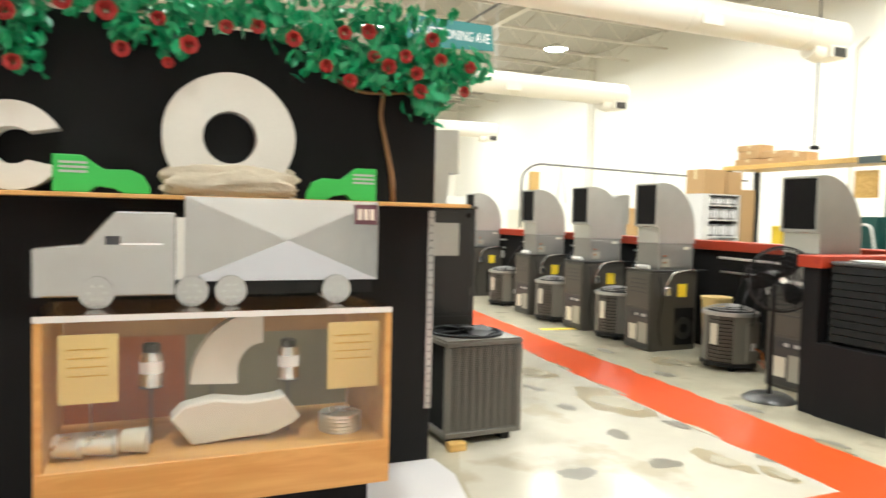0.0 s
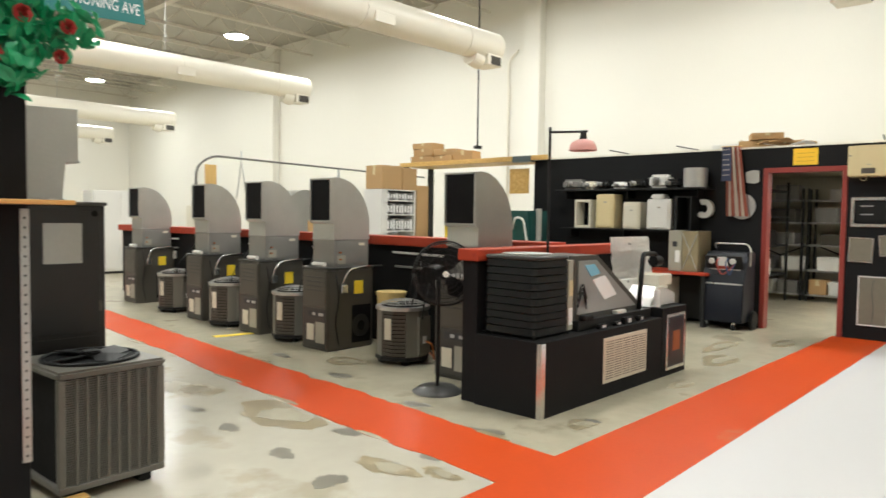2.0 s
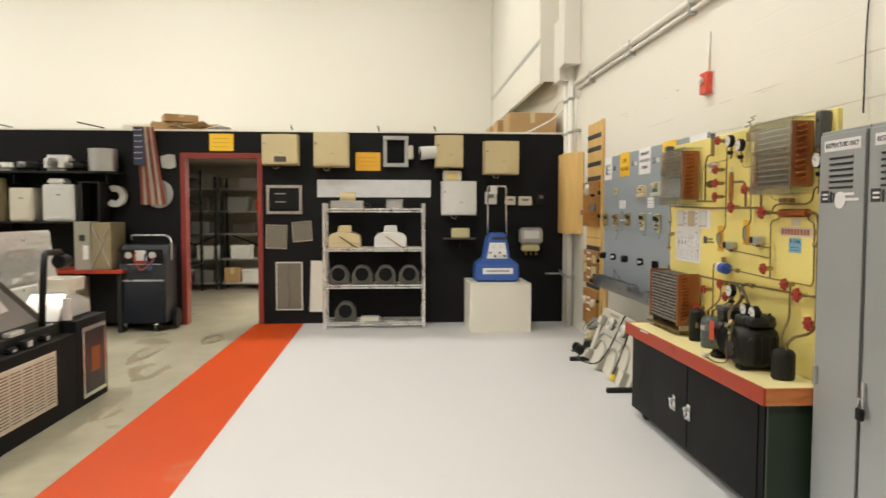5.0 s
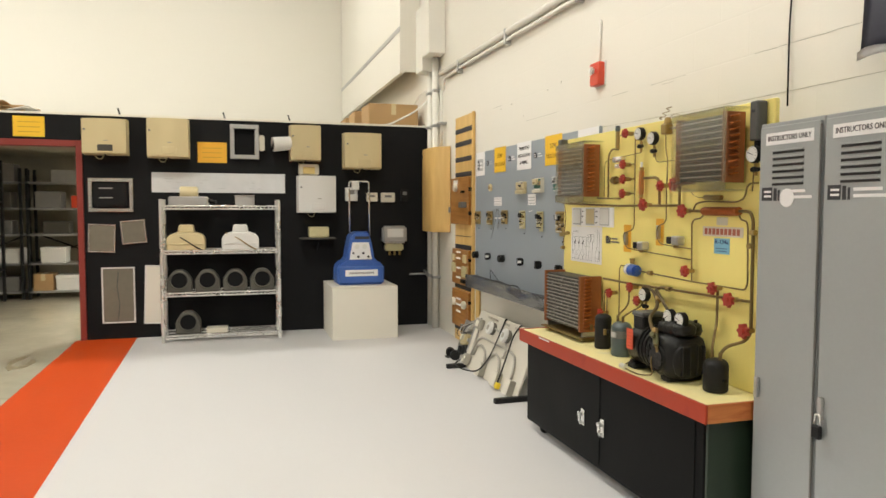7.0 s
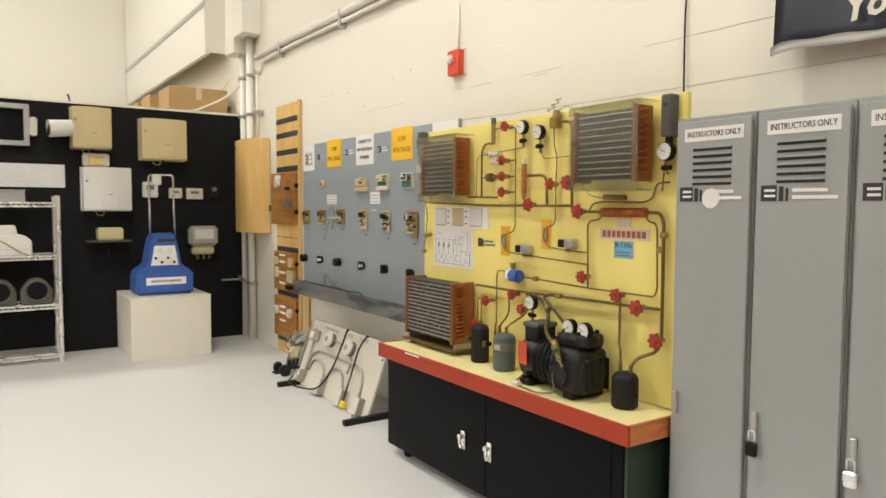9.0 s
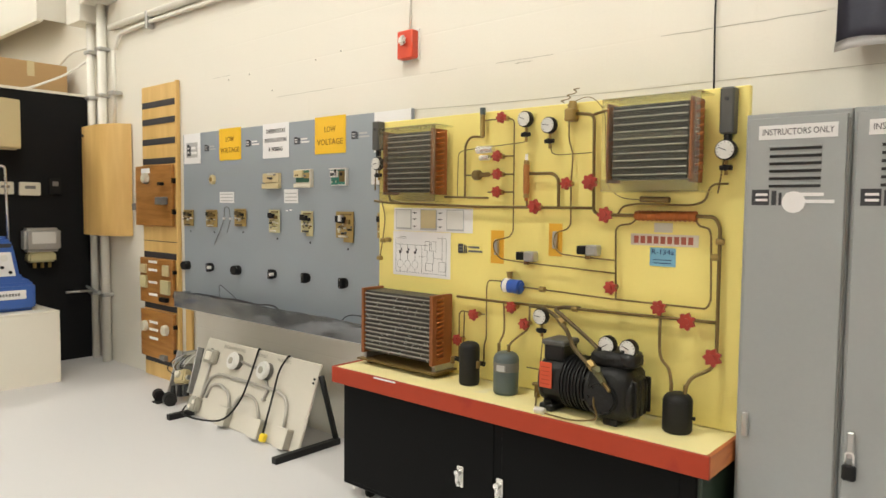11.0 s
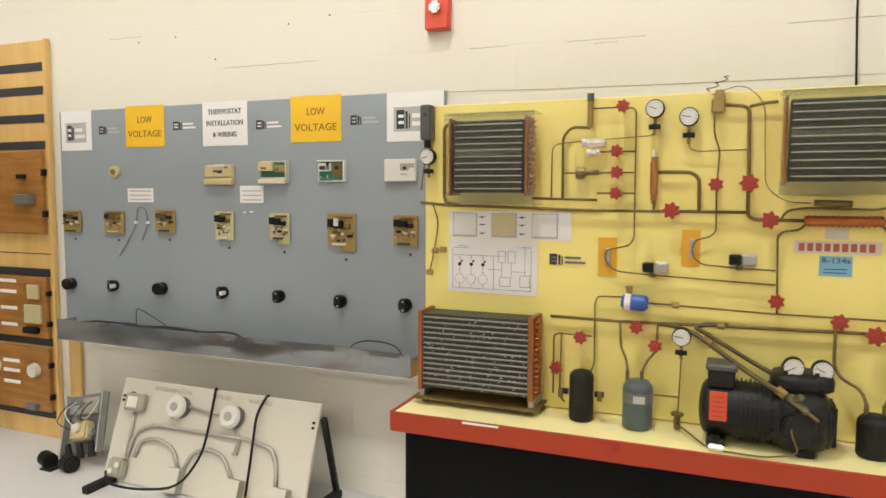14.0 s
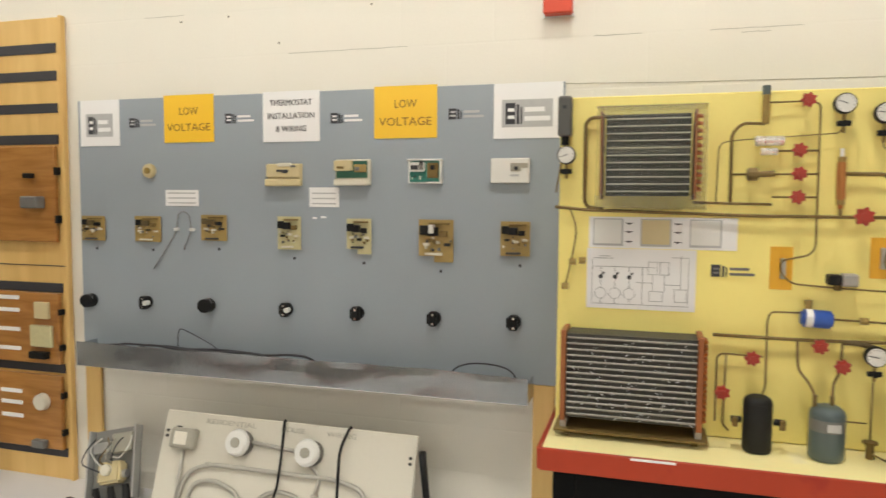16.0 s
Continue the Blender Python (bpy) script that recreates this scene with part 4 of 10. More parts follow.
part("end", box(7.524, GY, 0.652, 7.528, -0.655, 0.735), "tray_steel", t)
r = random.Random(5)
for k in range(7):
    x = 7.56 + k * 0.28
    part("wire", tube([(x, -0.74, 0.66), (x + 0.1, -0.72, 0.715 + r.uniform(0, 0.025)), (x + 0.25, -0.73, 0.71 + r.uniform(0, 0.025)), (x + 0.40, -0.71, 0.67)], 0.006, seg=6, bend=0.08), "ink", t)
# a bundle of dark leads lying along the lip
for y_, z_, x_a, x_b in ((-0.668, 0.757, 9.66, 8.95), (-0.676, 0.763, 9.45, 8.62), (-0.684, 0.765, 9.30, 8.40), (-0.69, 0.760, 9.60, 8.75)):
    run = [(x_a + (x_b - x_a) * k / 9, y_ + r.uniform(-0.005, 0.005), z_ + r.uniform(-0.007, 0.007) - (0.06 if k in (0, 9) else 0.0)) for k in range(10)]
    part("wire", tube(run, 0.0055, seg=6, bend=0.04), "ink", t)
part("wire", tube([(7.86, -0.672, 0.70), (7.84, -0.668, 0.77), (7.77, -0.664, 0.80), (7.67, -0.664, 0.802), (7.59, -0.662, 0.785), (7.55, -0.662, 0.70)], 0.0035, seg=6, bend=0.04), "ink", t)
part("wire", tube([(9.20, -0.72, 0.68), (9.18, -0.70, 0.86), (9.10, -0.69, 0.835), (8.98, -0.70, 0.78), (8.9, -0.73, 0.68)], 0.0025, seg=6, bend=0.05), "ink", t)

# ---- tall pine board with the varnished wiring panels ----
t = thing("wiring_practice_board", (10.18, -0.78, 0), "tall varnished pine board with black bars and wiring panels", "training board")
part("board", box(9.90, Y0 + 0.003, 0.0, 10.46, -0.785, 2.35, 0.004), "pine", t)
for z in (2.20, 2.065, 1.905, 1.75, 1.00, 0.585, 0.145):
    part("bar", box(9.925, -0.785, z - 0.024, 10.445, -0.781, z + 0.024), "ink", t)
part("edge_strip", box(9.885, Y0 + 0.003, 0.0, 9.905, -0.775, 2.355, 0.003), "pine", t)
part("seam", box(9.90, -0.785, 1.11, 10.46, -0.783, 1.115), "ink", t)
for z0, z1, wide in ((1.235, 1.715, 0.06), (0.61, 0.975, 0.0), (0.165, 0.55, 0.0)):
    p = thing("outlet_trainer", (10.2, -0.74, z0), "dark varnished plywood wiring panel with switches and labels", "training unit", "wiring trainers")
    part("plywood", box(9.93, -0.78, z0, 10.47 + wide, -0.755, z1, 0.004), "varnished", p)
    h = z1 - z0
    if wide:
        part("label", box(10.28, -0.755, z1 - 0.06, 10.42, -0.752, z1 - 0.02), "paper", p)
        smooth(part("socket", rod((10.33, -0.755, z1 - 0.10), (10.33, -0.72, z1 - 0.10), 0.045, 0.04, 18, bev=0.004), "cream_pale", p))
        part("switch", box(9.99, -0.755, z0 + 0.17, 10.10, -0.70, z0 + 0.23, 0.006), "grey_plastic", p)
        part("switch", box(10.05, -0.755, z0 + 0.32, 10.10, -0.72, z0 + 0.345, 0.004), "black", p)
        part("hook", box(10.53, -0.79, z0 + 0.12, 10.57, -0.74, z0 + 0.18, 0.006), "grey_plastic", p)
    elif z0 > 0.5:
        for zz in (0.06, 0.16, 0.26, 0.325):
            part("label", box(10.18, -0.755, z0 + zz, 10.32, -0.752, z0 + zz + 0.02), "paper", p)
        part("box_switch", box(9.98, -0.755, z0 + 0.235, 10.07, -0.735, z0 + 0.32, 0.004), "cream", p)
        control = box(9.965, -0.755, z0 + 0.09, 10.10, -0.735, z0 + 0.20, 0.003)
        part("circuit", control, "pcb_pale", p)
        part("switch", box(9.99, -0.755, z0 + 0.03, 10.10, -0.72, z0 + 0.065, 0.004), "black", p)
        part("circuit", box(10.34, -0.755, z0 + 0.12, 10.44, -0.735, z0 + 0.22, 0.003), "pcb_pale", p)
        part("switch", box(10.35, -0.755, z0 + 0.24, 10.44, -0.735, z0 + 0.31, 0.003), "cream", p)
    else:
        for zz in (0.20, 0.27, 0.33):
            part("label", box(10.18, -0.755, z0 + zz - 0.05, 10.32, -0.752, z0 + zz - 0.03), "paper", p)
        for xx in (10.04, 10.38):
            smooth(part("socket", rod((xx, -0.755, z0 + 0.25), (xx, -0.72, z0 + 0.25), 0.045, 0.04, 18, bev=0.004), "cream_pale", p))
        part("switch", box(10.02, -0.755, z0 + 0.01, 10.10, -0.72, z0 + 0.05, 0.004), "grey_plastic", p)
    part("hinge", box(9.915, -0.78, z0 + h * 0.2, 9.93, -0.75, z0 + h * 0.28), "black", p)
    part("hinge", box(9.915, -0.78, z0 + h * 0.7, 9.93, -0.75, z0 + h * 0.78), "black", p)

# ---- leaning white house-wiring panel on black angle feet ----
t = thing("house_wiring_panel", (8.57, -0.5, 0), "cream RESIDENTIAL HOUSE WIRING panel leaning on black angle-iron feet", "training panel")
TILT_P = radians(20)
mp_ = Matrix.Translation((9.18, -0.449, 0.022)) @ Matrix(((-1, 0, 0), (0, 0, 1), (0, 1, 0))).to_4x4() @ Matrix.Rotation(-TILT_P, 4, "X")
# panel space: u to the viewer's right, v up the board, w out of it


def on_panel(b):
    return turned(b, mp_)


part("board", on_panel(box(0, -0.016, -0.018, 1.212, 0.50, 0.0, 0.004)), "panel_cream", t)
for s_, u, w_ in (("RESIDENTIAL", 0.34, 0.25), ("HOUSE", 0.645, 0.11), ("WIRING", 0.875, 0.135)):
    words(s_, 0.030, mp_ @ Vector((u, 0.466, 0.002)), "south", "putty", t, w_, lean=mp_.to_3x3())
part("meter_box", on_panel(box(0.065, 0.337, 0, 0.189, 0.427, 0.045, 0.010)), "putty", t)
part("meter_face", on_panel(box(0.092, 0.354, 0.045, 0.157, 0.410, 0.050, 0.006)), "pedestal", t)
for u, v in ((0.407, 0.390), (0.742, 0.382)):
    smooth(part("lamp_box", on_panel(rod((u + 0.01, v, 0), (u + 0.01, v, 0.03), 0.052, seg=24, bev=0.004)), "condenser", t))
    smooth(part("lamp_base", on_panel(rod((u, v, 0.03), (u, v, 0.055), 0.060, 0.050, 24, bev=0.005)), "white_plastic", t))
    part("lamp_socket", on_panel(rod((u, v, 0.055), (u, v, 0.059), 0.022, seg=16)), "putty", t)
part("conduit", on_panel(tube([(0.464, 0.398, 0.012), (0.692, 0.382, 0.012)], 0.009, bend=0)), "dull_conduit", t)
part("conduit", on_panel(tube([(0.127, 0.332, 0.012), (0.137, 0.106, 0.012)], 0.008, bend=0)), "dull_conduit", t)
part("conduit", on_panel(tube([(0.143, 0.106, 0.012), (0.161, 0.240, 0.012), (0.267, 0.286, 0.012), (0.883, 0.288, 0.012), (0.996, 0.262, 0.012), (1.035, 0.195, 0.012), (1.053, 0.090, 0.012)], 0.010, bend=0.07)), "dull_conduit", t)
part("conduit", on_panel(tube([(0.190, 0.114, 0.012), (0.205, 0.198, 0.012), (0.304, 0.226, 0.012), (0.429, 0.185, 0.012), (0.475, 0.099, 0.012)], 0.010, bend=0.06)), "dull_conduit", t)
part("conduit", on_panel(tube([(0.511, 0.097, 0.012), (0.537, 0.179, 0.012), (0.625, 0.217, 0.012), (0.733, 0.196, 0.012), (0.802, 0.095, 0.012)], 0.010, bend=0.06)), "dull_conduit", t)
part("conduit", on_panel(tube([(0.752, 0.332, 0.012), (0.807, 0.292, 0.012), (0.792, 0.213, 0.012)], 0.008, bend=0.03)), "dull_conduit", t)
for u, v in ((0.267, 0.286), (0.883, 0.288), (0.475, 0.099), (0.802, 0.095), (0.792, 0.213)):
    part("conduit_clip", on_panel(box(u - 0.014, v - 0.007, 0, u + 0.014, v + 0.007, 0.022, 0.003)), "dull_conduit", t)
part("junction_box", on_panel(box(0.063, 0.005, 0, 0.158, 0.10, 0.055, 0.012, seg=2)), "putty", t)
for u, v in ((-0.018, 0.035), (0.018, 0.068)):
    part("socket", on_panel(rod((0.113 + u, v, 0.055), (0.113 + u, v, 0.06), 0.014, seg=12)), "pedestal", t)
for u, v in ((0.476, 0.045), (0.832, 0.045), (1.092, 0.045)):
    sb_ = part("switch_box", on_panel(box(u - 0.045, v - 0.056, 0, u + 0.045, v + 0.056, 0.050, 0.004)), "putty", t)
    part("cover_plate", on_panel(box(u - 0.047, v - 0.058, 0.050, u + 0.047, v + 0.058, 0.055, 0.002)), "panel_cream", sb_)
for u in (0.024, 1.19):
    for v in (0.385, 0.408):
        part("bolt", on_panel(rod((u, v, 0), (u, v, 0.006), 0.007, seg=8)), "black", t)
part("cord", on_panel(tube([(0.601, 0.49, -0.02), (0.601, 0.51, 0.008), (0.624, 0.341, 0.030), (0.636, 0.188, 0.050), (0.553, 0.02, 0.07), (0.376, -0.012, 0.15), (0.183, -0.012, 0.15), (0.089, 0.03, 0.075)], 0.0062, seg=8, bend=0.12)), "black", t)
part("cord", on_panel(tube([(0.913, 0.49, -0.02), (0.913, 0.51, 0.008), (0.884, 0.410, 0.030), (0.903, 0.232, 0.035), (0.926, 0.02, 0.05)], 0.0062, seg=8, bend=0.12)), "black", t)
part("plug", on_panel(box(0.914, -0.014, 0.025, 0.952, 0.035, 0.065, 0.008)), "yellow_tag", t, "yellow cord plug")
for x in (9.10, 7.945):
    part("foot", box(x - 0.02, -0.73, 0.003, x + 0.02, -0.27, 0.04, 0.003), "black_matte", t)
    part("strut", tube([(x, -0.71, 0.035), (x, -0.60, 0.43)], 0.017, seg=4, bend=0), "black_matte", t)
t = thing("ignition_assembly", (9.45, -0.62, 0), "greenish burner and gas-valve assembly propped against the wall", "appliance part")
lean = Matrix.Translation((9.44, -0.56, 0.05)) @ Matrix.Rotation(radians(24), 4, "X") @ Matrix.Rotation(radians(14), 4, "Y")
part("plate", turned(box(-0.13, -0.006, 0, 0.13, 0.006, 0.33, 0.003), lean), "coil_metal", t)
for a, b in ((-0.13, -0.12), (0.12, 0.13)):
    part("flange", turned(box(a, 0.006, 0.0, b, 0.05, 0.33, 0.002), lean), "steel", t)
part("valve", turned(box(-0.07, 0.006, 0.07, 0.05, 0.075, 0.17, 0.012, seg=2), lean), "cream", t)
smooth(part("valve_knob", turned(rod((-0.01, 0.075, 0.13), (-0.01, 0.10, 0.13), 0.026, seg=16, bev=0.004), lean), "cream_pale", t))
part("valve_port", turned(rod((-0.09, 0.04, 0.11), (-0.07, 0.04, 0.11), 0.018, seg=10), lean), "steel", t)
part("control_box", turned(box(-0.11, 0.006, 0.21, 0.0, 0.05, 0.30, 0.004), lean), "putty", t)
part("bracket", turned(box(0.02, 0.006, 0.22, 0.11, 0.035, 0.27, 0.003), lean), "steel", t)
for k in range(3):
    part("burner_tube", turned(rod((-0.09 + 0.08 * k, 0.03, -0.02), (-0.09 + 0.08 * k, 0.05, 0.06), 0.022, 0.014, 12), lean), "black_matte", t)
rw = random.Random(12)
for k in range(7):
    x0 = 0.10 - k * 0.033
    part("wire", turned(tube([(x0, 0.03, 0.29), (x0 + rw.uniform(-0.06, 0.06), 0.09, 0.24), (x0 + rw.uniform(-0.05, 0.05), 0.11, 0.17), (-0.02, 0.06, 0.10 + k * 0.015)], 0.0032, seg=6, bend=0.05), lean), ("ink", "white_plastic", "brass_pipe", "ink", "putty", "ink", "white_plastic")[k], t)
smooth(part("motor", rod((9.54, -0.44, 0.042), (9.63, -0.47, 0.042), 0.040, seg=16, bev=0.008), "black", t))
part("motor_mount", box(9.50, -0.50, 0.0, 9.58, -0.40, 0.012), "black_matte", t)
smooth(part("inducer", rod((9.38, -0.44, 0.045), (9.46, -0.46, 0.045), 0.045, seg=16, bev=0.010), "black_matte", t))

# ---- refrigeration bench ----
bench = thing("bench_cabinet", (6.42, -0.4, 0), "black rolling cabinet with a brick-red edged yellow top", "cabinet")
part("body", box(5.645, -0.78, 0.062, 7.372, -0.27, 0.558, 0.006), "bench_black", bench)
part("side_panel", box(5.63, -0.77, 0.062, 5.645, -0.275, 0.558, 0.003), "bench_green", bench, "dark green end panel")
for x0, x1 in ((6.46, 7.30), (5.70, 6.42)):
    d = part("door", box(x0, -0.27, 0.085, x1, -0.266, 0.548, 0.002), "bench_black", bench)
    x = 6.628 if x0 > 6.43 else 6.425
    la = box(x - 0.016, -0.266, 0.245, x + 0.016, -0.258, 0.335, 0.003)
    rod((x, -0.258, 0.31), (x, -0.236, 0.31), 0.013, seg=14, bm=la)
    box(x - 0.007, -0.246, 0.268, x + 0.007, -0.236, 0.31, 0.003, bm=la)
    rod((x, -0.258, 0.262), (x, -0.244, 0.262), 0.009, seg=10, bm=la)
    part("latch", la, "chrome", d, "chrome latch")
part("worktop", box(5.61, -0.79, 0.558, 7.41, -0.245, 0.632, 0.003), "worktop_yellow", bench, "yellow painted worktop")
part("front_edge", box(5.595, -0.245, 0.560, 7.415, -0.232, 0.636, 0.002), "red_trim", bench, "brick-red front edge")
part("end_edge", box(5.595, -0.79, 0.560, 5.61, -0.245, 0.6345, 0.002), "orange_wood", bench, "orange stained wood end edge")
part("end_edge", box(7.41, -0.79, 0.560, 7.425, -0.245, 0.6345, 0.002), "red_trim", bench)
part("chip", box(6.98, -0.2322, 0.626, 7.12, -0.2312, 0.634), "paper", bench, "paint chip")
for x in (5.72, 7.25):
    for y in (-0.34, -0.70):
        c = part("caster", rod((x - 0.012, y, 0.032), (x + 0.012, y, 0.032), 0.032, seg=18, bev=0.004), "black", bench)
        part("fork", box(x - 0.020, y - 0.02, 0.032, x + 0.020, y + 0.02, 0.062, 0.004), "black_matte", c)

YB = -0.53
yb = thing("refrigeration_board", (6.5, -0.55, 0.636), "yellow refrigeration training board with brass piping standing on the bench", "training board")
part("panel", box(5.605, -0.555, 0.636, 7.40, YB, 1.832, 0.004), "yellow", yb)
part("brace", box(5.62, -0.79, 0.70, 5.66, -0.555, 0.74), "pine", yb)
part("brace", box(7.34, -0.79, 0.70, 7.38, -0.555, 0.74), "pine", yb)
PY = YB + 0.022


def run(pts, r=0.0062, bend=0.03, m_="brass_pipe", y=PY):
    r = max(0.0016, r * 0.64)
    return part("pipe", tube([(p[0], y if len(p) == 2 else p[2], p[1]) for p in pts], r, bend=bend), m_, yb)


run([(7.235, 1.757), (7.29, 1.755), (7.307, 1.735), (7.307, 1.46), (7.295, 1.438), (7.24, 1.431)], 0.010, 0.025)
run([(7.41, 1.438), (7.30, 1.428), (6.72, 1.413), (6.171, 1.412)], 0.009)
run([(6.26, 1.785), (6.178, 1.775), (6.171, 1.40), (6.15, 1.387), (5.99, 1.386)], 0.010, 0.025)
run([(5.77, 1.387), (5.70, 1.385), (5.682, 1.35), (5.68, 0.89), (5.69, 0.855, -0.49), (5.735, 0.83, -0.44), (5.75, 0.80, -0.42), (5.752, 0.76, -0.42)], 0.0105, 0.04)
run([(6.178, 1.775), (6.13, 1.785), (6.09, 1.787)], 0.009)
run([(6.485, 1.44), (6.484, 1.415)], 0.008)
run([(6.475, 1.553), (6.36, 1.552), (6.333, 1.53), (6.33, 1.415)], 0.0105, 0.03, "brass_pipe")
run([(6.72, 1.72), (6.79, 1.725), (6.822, 1.69), (6.82, 1.455)], 0.008, 0.05)
run([(6.94, 1.457), (6.69, 1.452)], 0.0075)
run([(6.718, 1.79), (6.60, 1.791), (6.555, 1.785), (6.552, 1.31), (6.57, 1.285), (6.655, 1.265), (6.655, 1.225), (6.62, 1.188), (6.50, 1.18), (6.30, 1.172), (6.075, 1.163)], 0.0048, 0.03)
for z in (1.63, 1.553, 1.477):
    run([(6.69 if z != 1.553 else 6.82, z), (6.553, z)], 0.0055)
run([(6.865, 1.46), (6.862, 1.66), (6.80, 1.668), (6.50, 1.685), (6.488, 1.70), (6.488, 1.74)], 0.003, 0.03)
run([(6.372, 1.70), (6.370, 1.635), (6.34, 1.625), (6.178, 1.628)], 0.003, 0.03)
run([(6.29, 1.766), (6.288, 1.68), (6.268, 1.63), (6.275, 1.50), (6.272, 1.345), (6.29, 1.325), (6.345, 1.31), (6.352, 1.26), (6.32, 1.225), (6.20, 1.217), (6.078, 1.213)], 0.0048, 0.03)
run([(5.993, 1.372), (6.01, 1.355), (6.06, 1.348), (6.075, 1.33), (6.068, 1.066)], 0.0055, 0.03)
run([(5.768, 1.375), (5.755, 1.352), (5.72, 1.345), (5.712, 1.32), (5.706, 1.09), (5.72, 1.062), (6.07, 1.063), (6.50, 1.075)], 0.0055, 0.03)
run([(6.86, 1.002), (6.58, 1.0), (6.245, 1.008), (5.90, 1.014), (5.68, 1.018)], 0.009, 0.03)
run([(5.888, 1.05), (5.888, 0.90), (5.87, 0.865, -0.485), (5.82, 0.845, -0.44), (5.803, 0.81, -0.42), (5.802, 0.76, -0.42)], 0.0090, 0.03)
run([(6.845, 0.70), (6.845, 0.925), (6.83, 0.938), (6.70, 0.935)], 0.005, 0.03)
run([(6.815, 0.935), (6.82, 0.69), (6.80, 0.67)], 0.005, 0.02)
run([(6.70, 0.72), (6.70, 0.80), (6.688, 0.83), (6.69, 1.06), (6.68, 1.09), (6.58, 1.092)], 0.005, 0.03)
run([(6.595, 1.0), (6.59, 0.90), (6.565, 0.87, -0.47), (6.553, 0.84, -0.42), (6.553, 0.79, -0.42)], 0.007, 0.03)
run([(6.46, 1.0), (6.462, 0.90), (6.49, 0.87, -0.47), (6.503, 0.84, -0.42), (6.503, 0.79, -0.42)], 0.007, 0.03)
run([(6.47, 0.735), (6.38, 0.735)], 0.004)
run([(7.36, 1.44), (7.33, 1.36), (7.35, 1.24), (7.37, 1.15)], 0.0045, 0.04)
run([(5.66, 1.50), (5.72, 1.50), (5.735, 1.44), (5.78, 1.425), (5.99, 1.43), (6.05, 1.42), (6.07, 1.385)], 0.006, 0.03)
run([(6.30, 1.82), (6.20, 1.855), (6.13, 1.79), (6.12, 1.50), (6.06, 1.45), (5.98, 1.445)], 0.002, 0.06)
b = bmesh.new()
tube([(6.32 - 0.012 * math.cos(k * 0.9) - 0.004 * k, PY + 0.01 + 0.012 * math.sin(k * 0.9), 1.83 + 0.0028 * k) for k in range(20)], 0.002, seg=6, bend=0, bm=b)
part("sensor_coil", b, "brass_pipe", yb)
part("sensor_bulb", tube([(5.97, PY + 0.014, 1.447), (5.86, PY + 0.014, 1.444)], 0.011, bend=0), "brass_pipe", yb)
b = tube([(5.995, PY, 1.386), (5.765, PY, 1.387)], 0.017, seg=12, bend=0)
for k in range(13):
    x = 5.985 - 0.0175 * k
    rod((x, PY, 1.386), (x - 0.006, PY, 1.386), 0.0195, seg=12, bm=b)
smooth(part("heat_exchanger", b, "copper", yb))
smooth(part("suction_can", rod((6.486, PY + 0.004, 1.468), (6.487, PY + 0.004, 1.592), 0.0135, seg=14, bev=0.003), "tan_copper", yb))
part("can_neck", rod((6.486, PY + 0.004, 1.44), (6.486, PY + 0.004, 1.468), 0.008, seg=10), "copper", yb)
part("can_cap", rod((6.487, PY + 0.004, 1.592), (6.487, PY + 0.004, 1.635), 0.006, seg=8), "paper", yb, "white tape round the stub")
for z in (1.46, 1.60):
    part("fitting", rod((6.486, PY + 0.004, z - 0.008), (6.486, PY + 0.004, z + 0.008), 0.012, seg=8), "brass", yb)
part("filter", rod((6.77, PY, 1.553), (6.735, PY, 1.553), 0.022, seg=10, bev=0.004), "brass_pipe", yb)
part("filter_neck", rod((6.735, PY, 1.553), (6.685, PY, 1.555), 0.010, seg=10), "brass_pipe", yb)
part("regulator", rod((6.72, PY + 0.006, 1.72), (6.72, PY + 0.006, 1.815), 0.011, seg=12), "brass", yb)
part("regulator_cap", rod((6.72, PY + 0.006, 1.815), (6.72, PY + 0.006, 1.845), 0.013, seg=12), "teal_grey", yb)
part("pressure_body", rod((6.75, PY + 0.006, 1.663), (6.66, PY + 0.006, 1.663), 0.017, seg=12, bev=0.003), "chrome", yb)
part("pressure_body", rod((6.73, PY + 0.006, 1.628), (6.68, PY + 0.006, 1.628), 0.012, seg=12), "chrome", yb)
part("expansion_valve", box(6.255, PY - 0.02, 1.755, 6.30, PY + 0.025, 1.805, 0.006), "brass", yb)
part("expansion_stem", rod((6.275, PY, 1.805), (6.275, PY, 1.835), 0.02, 0.014, 14), "brass", yb)
for x, z in ((6.40, 1.073), (5.695, 1.245), (5.68, 1.30), (6.245, 1.008), (7.31, 1.245), (7.345, 1.24), (7.37, 1.15)):
    part("fitting", rod((x - 0.012, PY, z), (x + 0.012, PY, z), 0.012, seg=8), "brass", yb)


def valve(x, z, s=1.0):
    s *= 0.9
    v = thing("red_valve", (x, PY, z), "red star-shaped valve handwheel on the brass pipe", "valve", "refrigeration valves")
    n = 7
    pts = []
    for k in range(n * 4):
        a = 2 * math.pi * k / (n * 4)
        q = (0.026 + 0.0048 * math.cos(n * a)) * s
        pts.append((x + q * math.cos(a), z + q * math.sin(a)))
    smooth(part("handwheel", slab(pts, "y", PY + 0.028, PY + 0.043), "red_knob", v), 30)
    part("boss", rod((x, PY + 0.043, z), (x, PY + 0.05, z), 0.012 * s, seg=12), "red_knob", v)
    part("stem", rod((x, PY - 0.012, z), (x, PY + 0.028, z), 0.011, seg=10), "brass", v)
    return v


